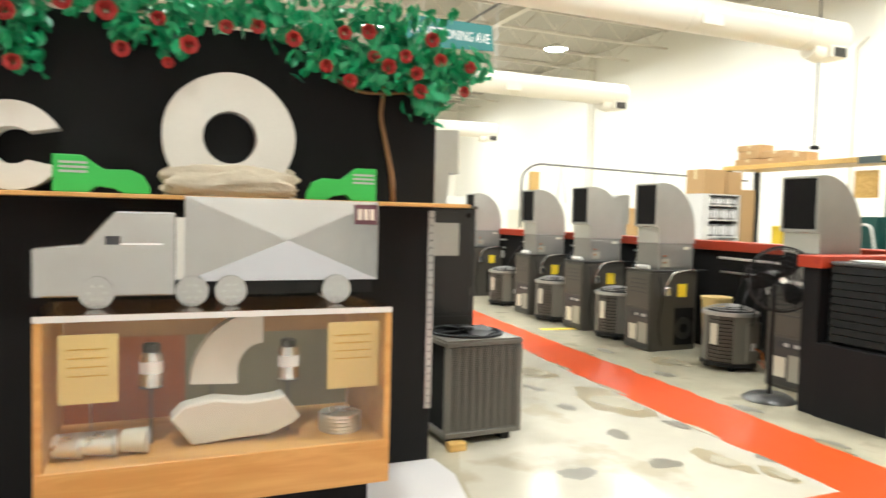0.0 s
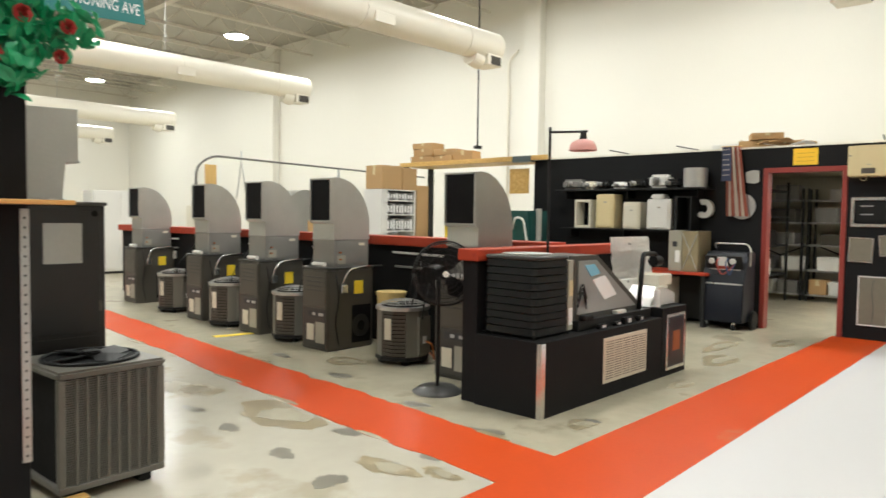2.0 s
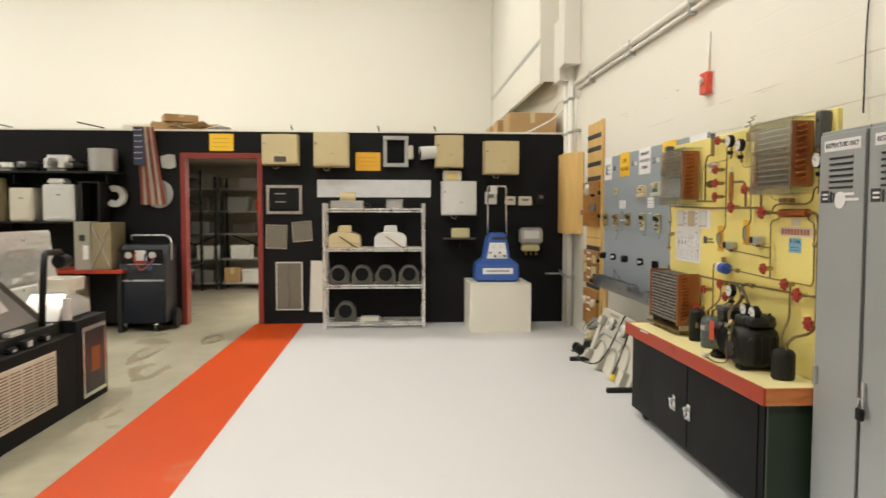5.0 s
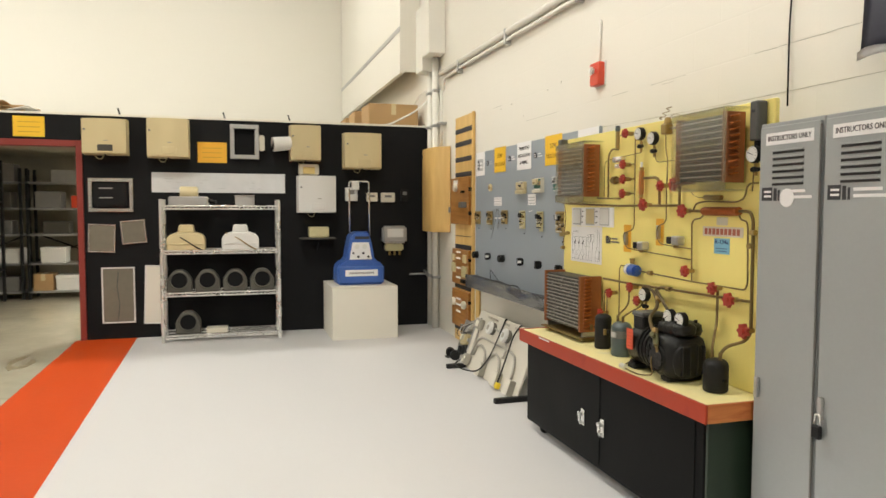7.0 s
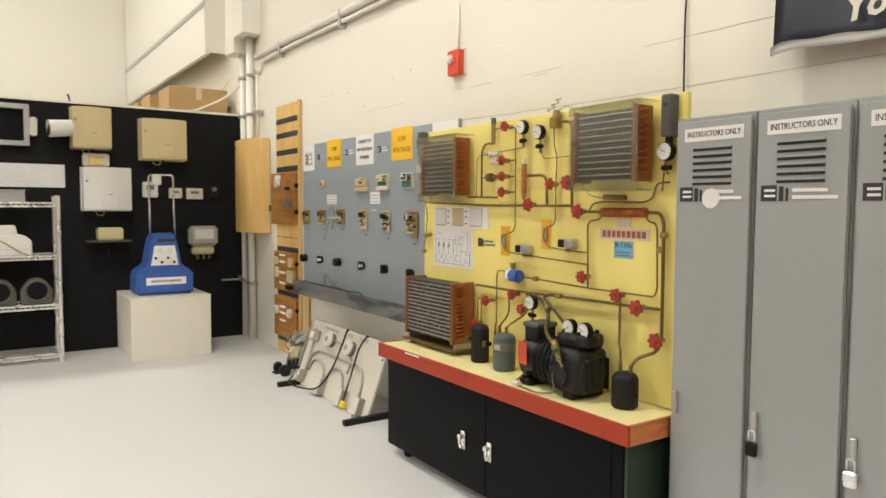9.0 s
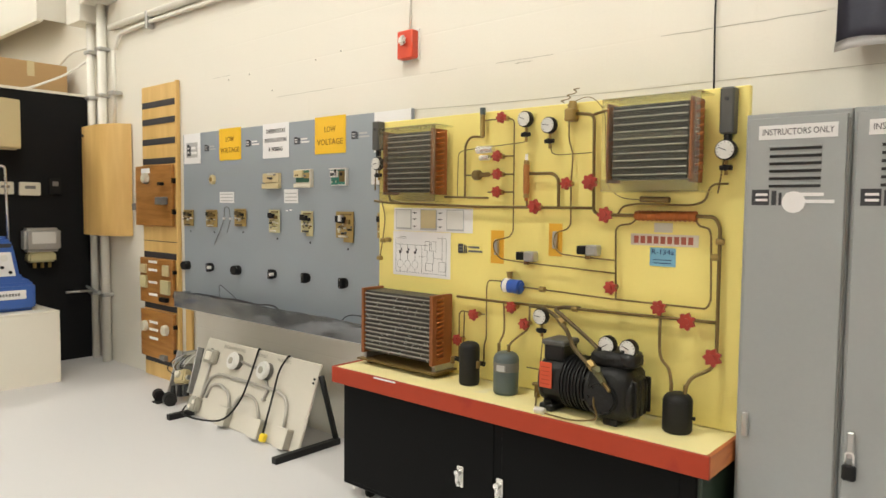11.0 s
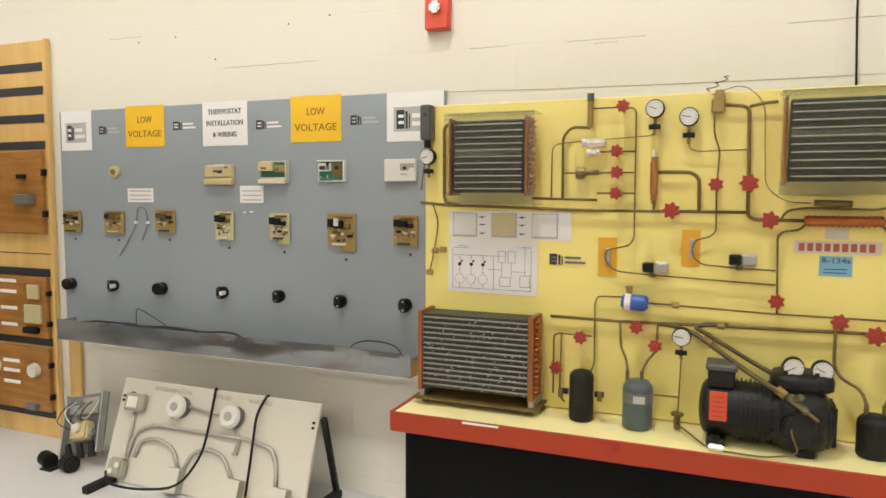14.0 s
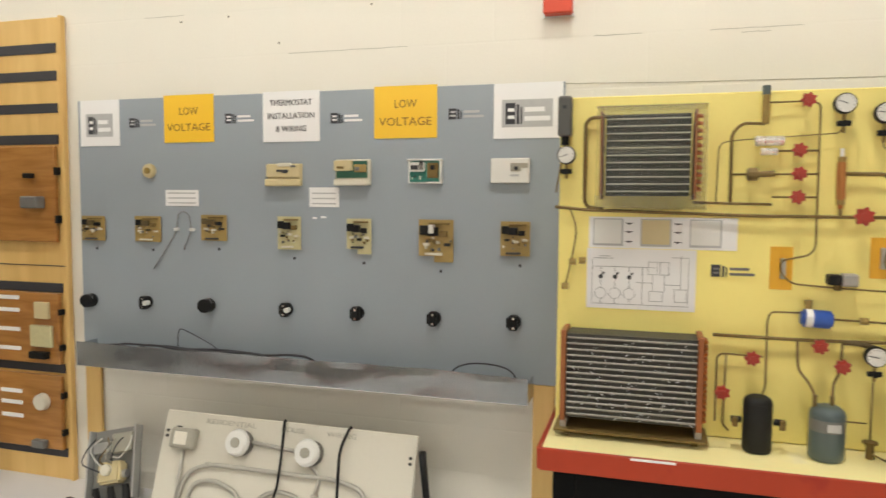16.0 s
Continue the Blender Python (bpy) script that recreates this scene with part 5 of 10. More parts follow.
for x, z, s_ in ((6.598, 1.791, 0.9), (6.618, 1.63, 0.9), (6.616, 1.553, 0.9), (6.618, 1.477, 0.9), (6.423, 1.416, 1.15), (6.277, 1.508, 0.95), (6.171, 1.512, 1.2), (6.104, 1.387, 1.15), (6.073, 1.111, 1.0),
                 (6.736, 0.934, 0.95), (6.827, 0.81, 0.95), (6.532, 0.988, 0.95), (6.464, 0.925, 0.95), (5.881, 1.053, 1.05), (5.776, 1.015, 1.2), (5.681, 0.90, 1.2)):
    valve(x, z, s_)


def gauge(x, z, y=PY, r=0.036, stem=0.06):
    r *= 0.92
    g = thing("pressure_gauge", (x, y, z), "round pressure gauge with a white dial and black needle", "gauge", "pressure gauges")
    smooth(part("case", rod((x, y, z), (x, y + 0.03, z), r, seg=28, bev=0.004), "black", g))
    part("dial", rod((x, y + 0.03, z), (x, y + 0.0315, z), r * 0.88, seg=28), "dial", g)
    nb_ = box(x - 0.0012, y + 0.032, z - 0.006, x + 0.0012, y + 0.033, z + r * 0.7)
    turned(nb_, Matrix.Translation((x, 0, z)) @ Matrix.Rotation(radians(35 + 90 * ((x * 7.3) % 1)), 4, "Y") @ Matrix.Translation((-x, 0, -z)))
    part("needle", nb_, "ink", g)
    tk = bmesh.new()
    for k in range(11):
        a = radians(-135 + 27 * k)
        sx, cz = math.sin(a), math.cos(a)
        rod((x + sx * r * 0.68, y + 0.032, z + cz * r * 0.68), (x + sx * r * 0.8, y + 0.032, z + cz * r * 0.8), 0.0009, seg=4, bm=tk)
    part("scale_marks", tk, "ink", g)
    if stem:
        part("stem", rod((x, y + 0.008, z - r), (x, y + 0.008, z - r - stem), 0.006, seg=8), "brass", g)
        hw = rod((x - 0.020, y + 0.012, z - r - stem * 0.5), (x + 0.020, y + 0.012, z - r - stem * 0.5), 0.009, seg=8)
        rod((x, y + 0.006, z - r - stem * 0.5), (x, y + 0.024, z - r - stem * 0.5), 0.011, seg=8, bm=hw)
        part("needle_valve", hw, "black", g)
    return g


gauge(6.488, 1.778)
gauge(6.372, 1.745)
gauge(7.372, 1.623, stem=0.05)
gauge(5.666, 1.614, r=0.038, stem=0.05)
gauge(6.374, 0.968, y=PY + 0.03, stem=0.05)
run([(6.374, 0.88, PY + 0.03), (6.38, 0.66, PY + 0.05)], 0.004)
for x, z0, z1 in ((7.38, 1.69, 1.832), (5.665, 1.668, 1.825)):
    t = thing("pressure_switch", (x, YB, z0), "tall grey pressure control box on the yellow board", "control box", "pressure controls")
    part("body", box(x - 0.024, YB, z0, x + 0.024, YB + 0.05, z1, 0.006), "control_grey", t)
    part("dial", rod((x, YB + 0.05, z1 - 0.04), (x, YB + 0.055, z1 - 0.04), 0.007, seg=10), "ink", t)
    part("bellows", rod((x, YB + 0.025, z0 - 0.03), (x, YB + 0.025, z0), 0.014, seg=12), "black", t)
    part("tube", tube([(x, YB + 0.025, z0 - 0.03), (x + 0.012, YB + 0.03, z0 - 0.1), (x + 0.03, YB + 0.02, z0 - 0.2)], 0.003, seg=6), "brass_pipe", t)


def finned_coil(x0, x1, z0, z1, y1, rows, label, open_front):
    c = thing("condenser_coil" if open_front else "evaporator_coil", ((x0 + x1) / 2, YB, z0), label, "heat exchanger", "finned coils")
    ya, BP = YB + 0.012, (0.009 if open_front else 0.014)
    part("fin_block", box(x0 + 0.02, ya, z0 + 0.012, x1 - 0.02, y1 - 0.014, z1 - 0.012), "fin" if open_front else "fin_cover", c)
    h = (z1 - z0 - 0.03) / rows
    for k in range(rows):
        z = z0 + 0.015 + h * (k + 0.5)
        part("fin_tube", box(x0 + 0.02, y1 - 0.014, z - h * (0.15 if open_front else 0.10), x1 - 0.02, y1 - (0.004 if open_front else 0.008), z + h * (0.15 if open_front else 0.10), 0.002), "fin_light" if open_front else "fin_grey", c)
    for a, b in ((x0, x0 + (0.020 if open_front else 0.010)), (x1 - (0.018 if open_front else 0.008), x1)):
        pl = part("end_plate", box(a, ya, z0, b, y1, z1, 0.002), "copper_dark", c, "copper-coloured end plate")
    for k in range(rows):
        z = z0 + 0.02 + h * (k + 0.5)
        ub = tube([(x0 - 0.001, y1 - 0.03, z), (x0 - BP, y1 - 0.03, z), (x0 - BP, y1 - 0.03 - 0.035, z + h * 0.3), (x0 - 0.001, y1 - 0.065, z + h * 0.3)], 0.0055, seg=8, bend=0.013)
        part("return_bend", ub, "copper", c)
    if not open_front:
        part("front_cover", box(x0 - 0.03, y1 + 0.008, z0 - 0.03, x1 + 0.012, y1 + 0.012, z1 + 0.015), "acrylic", c, "clear acrylic cover").visible_shadow = False
        zm = (z0 + z1) / 2 + 0.018
        part("seam", box(x0 + 0.02, y1 + 0.012, zm - 0.012, x1 - 0.012, y1 + 0.0135, zm + 0.012), "milky", c, "clouded joint across the cover").visible_shadow = False
        for a0, b0, c0, d0 in ((x0 - 0.03, z1 - 0.018, x1 + 0.012, z1 + 0.015), (x0 - 0.03, z0 - 0.03, x1 + 0.012, z0 + 0.012), (x0 - 0.03, z0 + 0.012, x0 - 0.012, z1 - 0.018)):
            part("cover_edge", box(a0, y1 + 0.0122, b0, c0, y1 + 0.0138, d0), "milky", c, "clouded acrylic edge").visible_shadow = False
        part("bottom_cover", box(x0 - 0.03, YB, z0 - 0.034, x1 + 0.012, y1 + 0.008, z0 - 0.03), "acrylic", c).visible_shadow = False
        part("top_cover", box(x0 - 0.03, YB, z1 + 0.012, x1 + 0.012, y1 + 0.008, z1 + 0.016), "acrylic", c).visible_shadow = False
    else:
        rd, db = random.Random(17), bmesh.new()
        for k in range(170):
            u, v = rd.uniform(x0 + 0.03, x1 - 0.03), rd.uniform(z0 + 0.02, z1 - 0.02)
            q = rd.uniform(0.001, 0.0045)
            turned_ = rd.uniform(-0.008, 0.008)
            rod((u, y1 - 0.006, v), (u + rd.uniform(-0.012, 0.012), y1 - 0.002, v + turned_), q * 0.45, seg=4, bm=db)
        part("dust", db, "paper_grey", c, "pale lint stuck in the fins", kind="stuff")
        part("drip_tray", box(x0 - 0.02, YB, z0 - 0.035, x1 + 0.02, y1 + 0.01, z0 - 0.028), "brass_pipe", c)
        for xx in (x0 + 0.02, x1 - 0.02):
            part("leg", box(xx - 0.012, YB + 0.02, 0.633, xx + 0.012, y1 - 0.03, z0 - 0.035), "brass_pipe", c)
        part("bracket", box(x0, YB, z0 - 0.028, x0 + 0.02, y1 - 0.02, z0), "steel", c)
        part("bracket", box(x1 - 0.02, YB, z0 - 0.028, x1, y1 - 0.02, z0), "steel", c)
    return c


finned_coil(6.935, 7.25, 1.466, 1.765, YB + 0.12, 11, "small finned cooling coil under a clear acrylic cover", False)
finned_coil(5.752, 6.072, 1.505, 1.795, YB + 0.12, 10, "large finned cooling coil under a clear acrylic cover", False)
finned_coil(6.895, 7.367, 0.69, 1.01, YB + 0.15, 14, "dusty finned condenser coil with copper end plates", True)

# printed charts, tags and labels on the yellow board
YC = YB + 0.002


def sheet(name, x0, x1, z0, z1, m_, label, y=YB):
    s = thing(name, ((x0 + x1) / 2, y, z0), label, "sign")
    part("sheet", box(x0, y, z0, x1, y + 0.002, z1), m_, s)
    return s


s = sheet("wiring_chart", 6.79, 7.29, 1.292, 1.404, "paper", "white printed chart strip with three framed squares")
for k, m_ in enumerate(("dial", "cream", "dial")):
    x = 7.275 - k * 0.165
    part("frame", box(x - 0.105, YC, 1.30, x, YC + 0.0015, 1.398), "paper_grey", s)
    part("panel", box(x - 0.099, YC + 0.0015, 1.308, x - 0.004, YC + 0.0025, 1.394), m_, s)
b = bmesh.new()
for x, z in ((7.15, 1.38), (7.15, 1.35), (7.15, 1.315), (6.985, 1.38), (6.985, 1.35), (6.985, 1.315)):
    box(x - 0.014, YC, z, x + 0.012, YC + 0.001, z + 0.003, bm=b)
    rod((x, YC, z), (x, YC + 0.001, z), 0.004, seg=8, bm=b)
part("symbols", b, "ink", s, kind="stuff")
s = sheet("wiring_diagram", 6.92, 7.295, 1.073, 1.290, "paper", "white printed wiring diagram below the chart")
b = bmesh.new()
LW = 0.0006


def rule(x0, z0, x1, z1):
    box(min(x0, x1) - LW, YC, min(z0, z1) - LW, max(x0, x1) + LW, YC + 0.001, max(z0, z1) + LW, bm=b)


for x in (7.245, 7.195, 7.145):
    rod((x, YC, 1.188), (x, YC + 0.001, 1.188), 0.008, seg=10, bm=b)
    rod((x - 0.006, YC, 1.197), (x - 0.011, YC + 0.001, 1.204), 0.004, seg=8, bm=b)
    tube([(x + 0.020 * math.cos(2 * math.pi * k / 16), YC + 0.0006, 1.128 + 0.020 * math.sin(2 * math.pi * k / 16)) for k in range(17)], LW, seg=4, bend=0, bm=b)
    rule(x, 1.148, x, 1.18)
    rule(x, 1.205, x, 1.225)
    rule(x, 1.09, x, 1.108)
rule(7.275, 1.225, 7.06, 1.225)
rule(7.275, 1.09, 6.945, 1.09)
rule(7.275, 1.09, 7.275, 1.25)
for x0, x1, z0, z1 in ((7.05, 7.08, 1.20, 1.245), (7.01, 7.04, 1.20, 1.245), (6.95, 6.99, 1.105, 1.15), (7.03, 7.075, 1.105, 1.14)):
    rule(x0, z0, x1, z0)
    rule(x0, z1, x1, z1)
    rule(x0, z0, x0, z1)
    rule(x1, z0, x1, z1)
for x, z0, z1 in ((7.065, 1.14, 1.20), (7.025, 1.14, 1.20), (6.97, 1.15, 1.27), (7.10, 1.09, 1.225), (6.945, 1.09, 1.255)):
    rule(x, z0, x, z1)
for z, x0, x1 in ((1.17, 7.12, 7.065), (1.262, 7.0, 6.945), (1.165, 7.025, 6.97), (1.255, 7.27, 7.20), (1.263, 7.25, 7.21)):
    rule(x0, z, x1, z)
part("symbols", b, "ink", s, kind="stuff")
s = sheet("logo_plate", 6.73, 6.878, 1.197, 1.248, "yellow", "black logo sticker on the yellow board")
ebars(s, 6.872, 1.222, 0.14, 0.042, YC + 0.0005, "ink", "grey_plastic")
for x0, x1, z0, z1 in ((6.615, 6.685, 1.165, 1.31), (6.323, 6.386, 1.213, 1.347)):
    s = sheet("orange_tag", x0, x1, z0, z1, "label_orange", "orange backing tag behind a capillary loop")
    part("clip", box((x0 + x1) / 2 - 0.012, YC, (z0 + z1) / 2 - 0.035, (x0 + x1) / 2 + 0.004, YC + 0.02, (z0 + z1) / 2 + 0.035, 0.003), "steel", s)
for x, z in ((6.482, 1.207), (6.192, 1.246)):
    v = thing("solenoid_valve", (x, PY, z), "grey and black solenoid valve on the thin pipe", "valve", "solenoid valves")
    part("coil", box(x - 0.055, PY - 0.012, z - 0.02, x - 0.005, PY + 0.035, z + 0.022, 0.006), "steel", v)
    part("cap", box(x - 0.005, PY - 0.012, z - 0.016, x + 0.035, PY + 0.032, z + 0.018, 0.004), "black", v)
    part("body", rod((x, PY, z - 0.035), (x, PY, z - 0.018), 0.012, seg=10), "brass_pipe", v)
s = sheet("maker_plate", 5.763, 6.022, 1.275, 1.318, "flag_white", "small pale maker's plate with red bars")
b = bmesh.new()
for k in range(9):
    box(6.008 - k * 0.026, YC, 1.283, 6.008 - k * 0.026 - 0.018, YC + 0.0012, 1.310, bm=b)
part("bars", b, "flag_red", s)
s = sheet("refrigerant_label", 5.845, 5.944, 1.200, 1.268, "label_blue", "pale blue R-134a refrigerant label")
words("R-134a", 0.027, (5.8945, YC + 0.001, 1.252), "south", "blue_dark", s, 0.085)
b = bmesh.new()
for z in (1.21, 1.222):
    box(5.86, YC, z, 5.93, YC + 0.001, z + 0.003, bm=b)
part("small_print", b, "blue_dark", s)
sheet("note_slip", 5.86, 5.93, 1.325, 1.36, "cream_pale", "blank cream slip on the yellow board")
t = thing("filter_drier", (6.54, PY, 1.076), "blue filter drier with a white label on the pipe", "filter")
smooth(part("can", rod((6.59, PY + 0.012, 1.078), (6.495, PY + 0.012, 1.074), 0.030, seg=20, bev=0.008), "blue_can", t))
part("label", rod((6.578, PY + 0.0125, 1.0775), (6.556, PY + 0.0125, 1.0765), 0.0308, seg=20), "paper", t)
part("port", rod((6.565, PY, 1.105), (6.567, PY, 1.135), 0.010, 0.014, 8), "brass", t)


def canister(name, x, y, r_, z1, m_, label, ports=()):
    t = thing(name, (x, y, 0.632), label, "tank")
    b = bmesh.new()
    n, k3 = 28, 7
    prof = [(r_ * 0.9, 0.634), (r_, 0.642), (r_, 0.66)] + [(r_, z1 - r_ * 0.62)] + [(r_ * (0.35 + 0.65 * math.cos(math.pi / 2 * k / k3)), z1 - r_ * 0.62 * (1 - math.sin(math.pi / 2 * k / k3))) for k in range(1, k3 + 1)]
    rings_ = [[b.verts.new((x + q * math.cos(2 * math.pi * k / n), y + q * math.sin(2 * math.pi * k / n), z)) for k in range(n)] for q, z in prof]
    for p, q in zip(rings_, rings_[1:]):
        for k in range(n):
            b.faces.new((p[k], p[(k + 1) % n], q[(k + 1) % n], q[k]))
    b.faces.new(rings_[0][::-1])
    b.faces.new(rings_[-1])
    smooth(part("body", b, m_, t), 35)
    part("weld_bead", rod((x, y, z1 - r_ * 0.66), (x, y, z1 - r_ * 0.58), r_ * 1.012, seg=26), m_, t)
    for px in ports:
        part("port", rod((px, y, z1 - 0.01), (px, y, z1 + 0.03), 0.007, seg=8), "brass_pipe", t)
    return t


t = canister("receiver_tank", 6.72, -0.43, 0.045, 0.822, "black_matte", "black receiver cylinder with side valves")
for sx in (-1, 1):
    part("side_valve", rod((6.72 + sx * 0.05, -0.43, 0.735), (6.72 + sx * 0.082, -0.43, 0.735), 0.011, seg=10), "black", t)
    part("knob", rod((6.72 + sx * 0.072, -0.40, 0.72), (6.72 + sx * 0.072, -0.40, 0.75), 0.009, seg=8), "brass_pipe", t)
t = canister("suction_accumulator", 6.515, -0.42, 0.053, 0.81, "teal_grey", "grey-blue refrigerant cylinder with a faded label", (6.553, 6.503))
part("label", rod((6.515, -0.42, 0.73), (6.515, -0.42, 0.768), 0.0536, seg=26), "grey_plastic", t)
part("label_patch", box(6.485, -0.373, 0.735, 6.525, -0.3655, 0.76), "paper_grey", t)
t = canister("oil_separator", 5.777, -0.42, 0.051, 0.772, "black_matte", "black oil separator cylinder on the bench", (5.802, 5.752))
part("bolt", rod((5.735, -0.42, 0.69), (5.715, -0.42, 0.69), 0.007, seg=8), "black", t)

# open compressor with its motor
CY = -0.40
t = thing("compressor", (6.11, CY, 0.632), "black semi-hermetic compressor with an orange-red label and two gauges", "compressor")
def lump(cx, cy, cz, sx, sy, sz, power=3.2, rough=0.035, seed=0.0):
    """A rounded cast-iron block with an uneven skin."""
    b = bmesh.new()
    bmesh.ops.create_icosphere(b, subdivisions=4, radius=1)
    for v in b.verts:
        q = v.co / (abs(v.co.x) ** power + abs(v.co.y) ** power + abs(v.co.z) ** power) ** (1 / power)
        q *= 1 + rough * noise.noise(q * 3.5 + Vector((seed, 0, 0))) + rough * 0.5 * noise.noise(q * 9 + Vector((0, seed, 0)))
        v.co = Vector((cx + q.x * sx, cy + q.y * sy, cz + q.z * sz))
    return b


smooth(part("motor_body", rod((6.275, CY, 0.748), (6.05, CY, 0.748), 0.094, seg=32, bev=0.012), "cast_black", t))
smooth(part("motor_end", lump(6.275, CY, 0.748, 0.032, 0.090, 0.090, 2.4, 0.02, 3.0), "cast_black", t))
for k in range(9):
    x = 6.19 - 0.014 * k
    part("cooling_rib", rod((x, CY, 0.748), (x - 0.005, CY, 0.748), 0.101 + 0.003 * (k % 2), seg=26), "cast_black", t)
smooth(part("crankcase", lump(5.995, CY + 0.005, 0.745, 0.088, 0.108, 0.102, 3.4, 0.05, 1.0), "cast_black", t))
smooth(part("front_cover", rod((6.0, CY + 0.10, 0.735), (6.0, CY + 0.125, 0.735), 0.062, 0.056, 24, bev=0.006), "cast_black", t))
for a in range(8):
    q = 2 * math.pi * a / 8
    part("cover_bolt", rod((6.0 + 0.05 * math.cos(q), CY + 0.122, 0.735 + 0.05 * math.sin(q)), (6.0 + 0.05 * math.cos(q), CY + 0.132, 0.735 + 0.05 * math.sin(q)), 0.006, seg=6), "black_matte", t)
smooth(part("flange", rod((6.075, CY, 0.748), (6.055, CY, 0.748), 0.106, seg=28, bev=0.004), "cast_black", t))
for a in range(8):
    q = 2 * math.pi * (a + 0.5) / 8
    part("flange_bolt", rod((6.05, CY + 0.097 * math.cos(q), 0.748 + 0.097 * math.sin(q)), (6.088, CY + 0.097 * math.cos(q), 0.748 + 0.097 * math.sin(q)), 0.007, seg=6), "black_matte", t)
smooth(part("cylinder_head", lump(6.005, CY - 0.005, 0.862, 0.082, 0.080, 0.036, 3.6, 0.05, 7.0), "cast_black", t))
smooth(part("head_cover", lump(5.945, CY + 0.02, 0.868, 0.045, 0.05, 0.030, 3.0, 0.06, 9.0), "cast_black", t))
for a in range(6):
    part("head_bolt", rod((5.955 + 0.09 * (a % 2), CY - 0.05 + 0.05 * (a // 2), 0.885), (5.955 + 0.09 * (a % 2), CY - 0.05 + 0.05 * (a // 2), 0.905), 0.008, seg=6), "black_matte", t)
smooth(part("end_bell", lump(5.918, CY + 0.01, 0.735, 0.022, 0.078, 0.078, 2.6, 0.03, 5.0), "cast_black", t))
for k in range(4):
    part("end_rib", box(5.893, CY - 0.06 + 0.037 * k, 0.67, 5.93, CY - 0.052 + 0.037 * k, 0.80, 0.003), "cast_black", t)
part("terminal_box", box(6.195, CY - 0.05, 0.825, 6.28, CY + 0.06, 0.888, 0.006), "cast_black", t)
part("terminal_lid", box(6.188, CY - 0.055, 0.884, 6.287, CY + 0.066, 0.906, 0.006), "control_grey", t)
part("label", box(6.218, CY + 0.0985, 0.728, 6.272, CY + 0.1005, 0.826), "label_red", t, "orange-red warning label")
b = bmesh.new()
for k in range(5):
    box(6.226, CY + 0.1005, 0.742 + 0.016 * k, 6.264, CY + 0.1012, 0.7442 + 0.016 * k, bm=b)
part("label_print", b, "red_trim", t)
for x in (6.25, 5.98):
    part("foot", box(x - 0.03, CY - 0.09, 0.634, x + 0.03, CY + 0.09, 0.662, 0.006), "black_matte", t)
    part("mount", rod((x, CY + 0.075, 0.64), (x, CY + 0.075, 0.675), 0.016, seg=12), "black", t)
part("service_valve", rod((6.035, CY + 0.10, 0.832), (5.985, CY + 0.13, 0.795), 0.015, 0.011, 10), "valve_green", t)
part("valve_stem", rod((5.985, CY + 0.13, 0.795), (5.955, CY + 0.145, 0.775), 0.006, seg=8), "brass_pipe", t)
part("valve_cap", rod((6.02, CY + 0.12, 0.83), (6.005, CY + 0.14, 0.845), 0.011, seg=8), "valve_green", t)
part("hose_nut", rod((6.30, PY + 0.02, 0.962), (6.275, PY + 0.035, 0.945), 0.015, seg=6), "brass", t)
part("hose_nut", rod((6.07, CY + 0.08, 0.848), (6.045, CY + 0.095, 0.832), 0.016, seg=6), "brass", t)
part("suction_hose", tube([(6.46, PY, 1.0), (6.41, PY + 0.005, 1.0), (6.34, PY + 0.012, 0.982), (6.25, PY + 0.05, 0.93), (6.15, CY + 0.06, 0.885), (6.04, CY + 0.10, 0.83)], 0.0085, bend=0.05), "hose_brown", t)
part("discharge_hose", tube([(6.22, PY, 1.012), (6.30, PY + 0.004, 1.010), (6.335, PY + 0.008, 0.998), (6.30, PY + 0.02, 0.985), (6.13, PY + 0.06, 0.895), (6.06, CY, 0.868)], 0.008, bend=0.03), "hose_brown", t)
part("capillary", tube([(6.02, CY + 0.10, 0.79), (6.03, CY + 0.13, 0.72), (6.0, CY + 0.13, 0.66), (6.10, CY + 0.14, 0.638), (6.27, CY + 0.13, 0.640), (6.38, PY + 0.06, 0.655)], 0.0035, seg=6, bend=0.05), "brass_pipe", t)
part("sight_glass", rod((6.27, CY + 0.13, 0.645), (6.225, CY + 0.13, 0.645), 0.014, seg=12, bev=0.003), "chrome", t)
part("drain_valve", rod((6.38, PY + 0.055, 0.636), (6.38, PY + 0.055, 0.685), 0.012, seg=10), "brass_pipe", t)
part("drain_wheel", rod((6.38, PY + 0.055, 0.685), (6.38, PY + 0.055, 0.692), 0.022, seg=12), "brass_pipe", t)
gauge(6.022, 0.915, y=CY + 0.02, r=0.036, stem=0)
gauge(5.938, 0.912, y=CY + 0.02, r=0.036, stem=0)

# ---- grey lockers ----
lk = thing("locker", (5.435, -0.62, 0), "tall grey steel locker marked INSTRUCTORS ONLY with a padlock", "locker", "instructor lockers")
LF = -0.44
part("body", box(5.282, -0.80, 0.06, 5.588, LF - 0.012, 1.72, 0.003), "locker", lk)
part("plinth", box(5.29, -0.79, 0.0, 5.58, LF - 0.03, 0.06), "locker_dark", lk)
dr = part("door", box(5.292, LF - 0.012, 0.075, 5.578, LF, 1.705, 0.003), "locker", lk)
for k in range(6):
    z = 1.492 + 0.0235 * k
    lb = box(5.36, LF, z, 5.51, LF + 0.007, z + 0.006, 0.001)
    part("louvre", turned(lb, Matrix.Identity(4)), "locker", dr)
    # Dark strip on the solid door paints the shade of a vent slot.
    part("slot", box(5.36, LF - 0.0005, z - 0.009, 5.51, LF + 0.0015, z), "locker_dark", dr)
sg = part("name_strip", box(5.318, LF + 0.001, 1.635, 5.545, LF + 0.002, 1.68), "paper", lk)
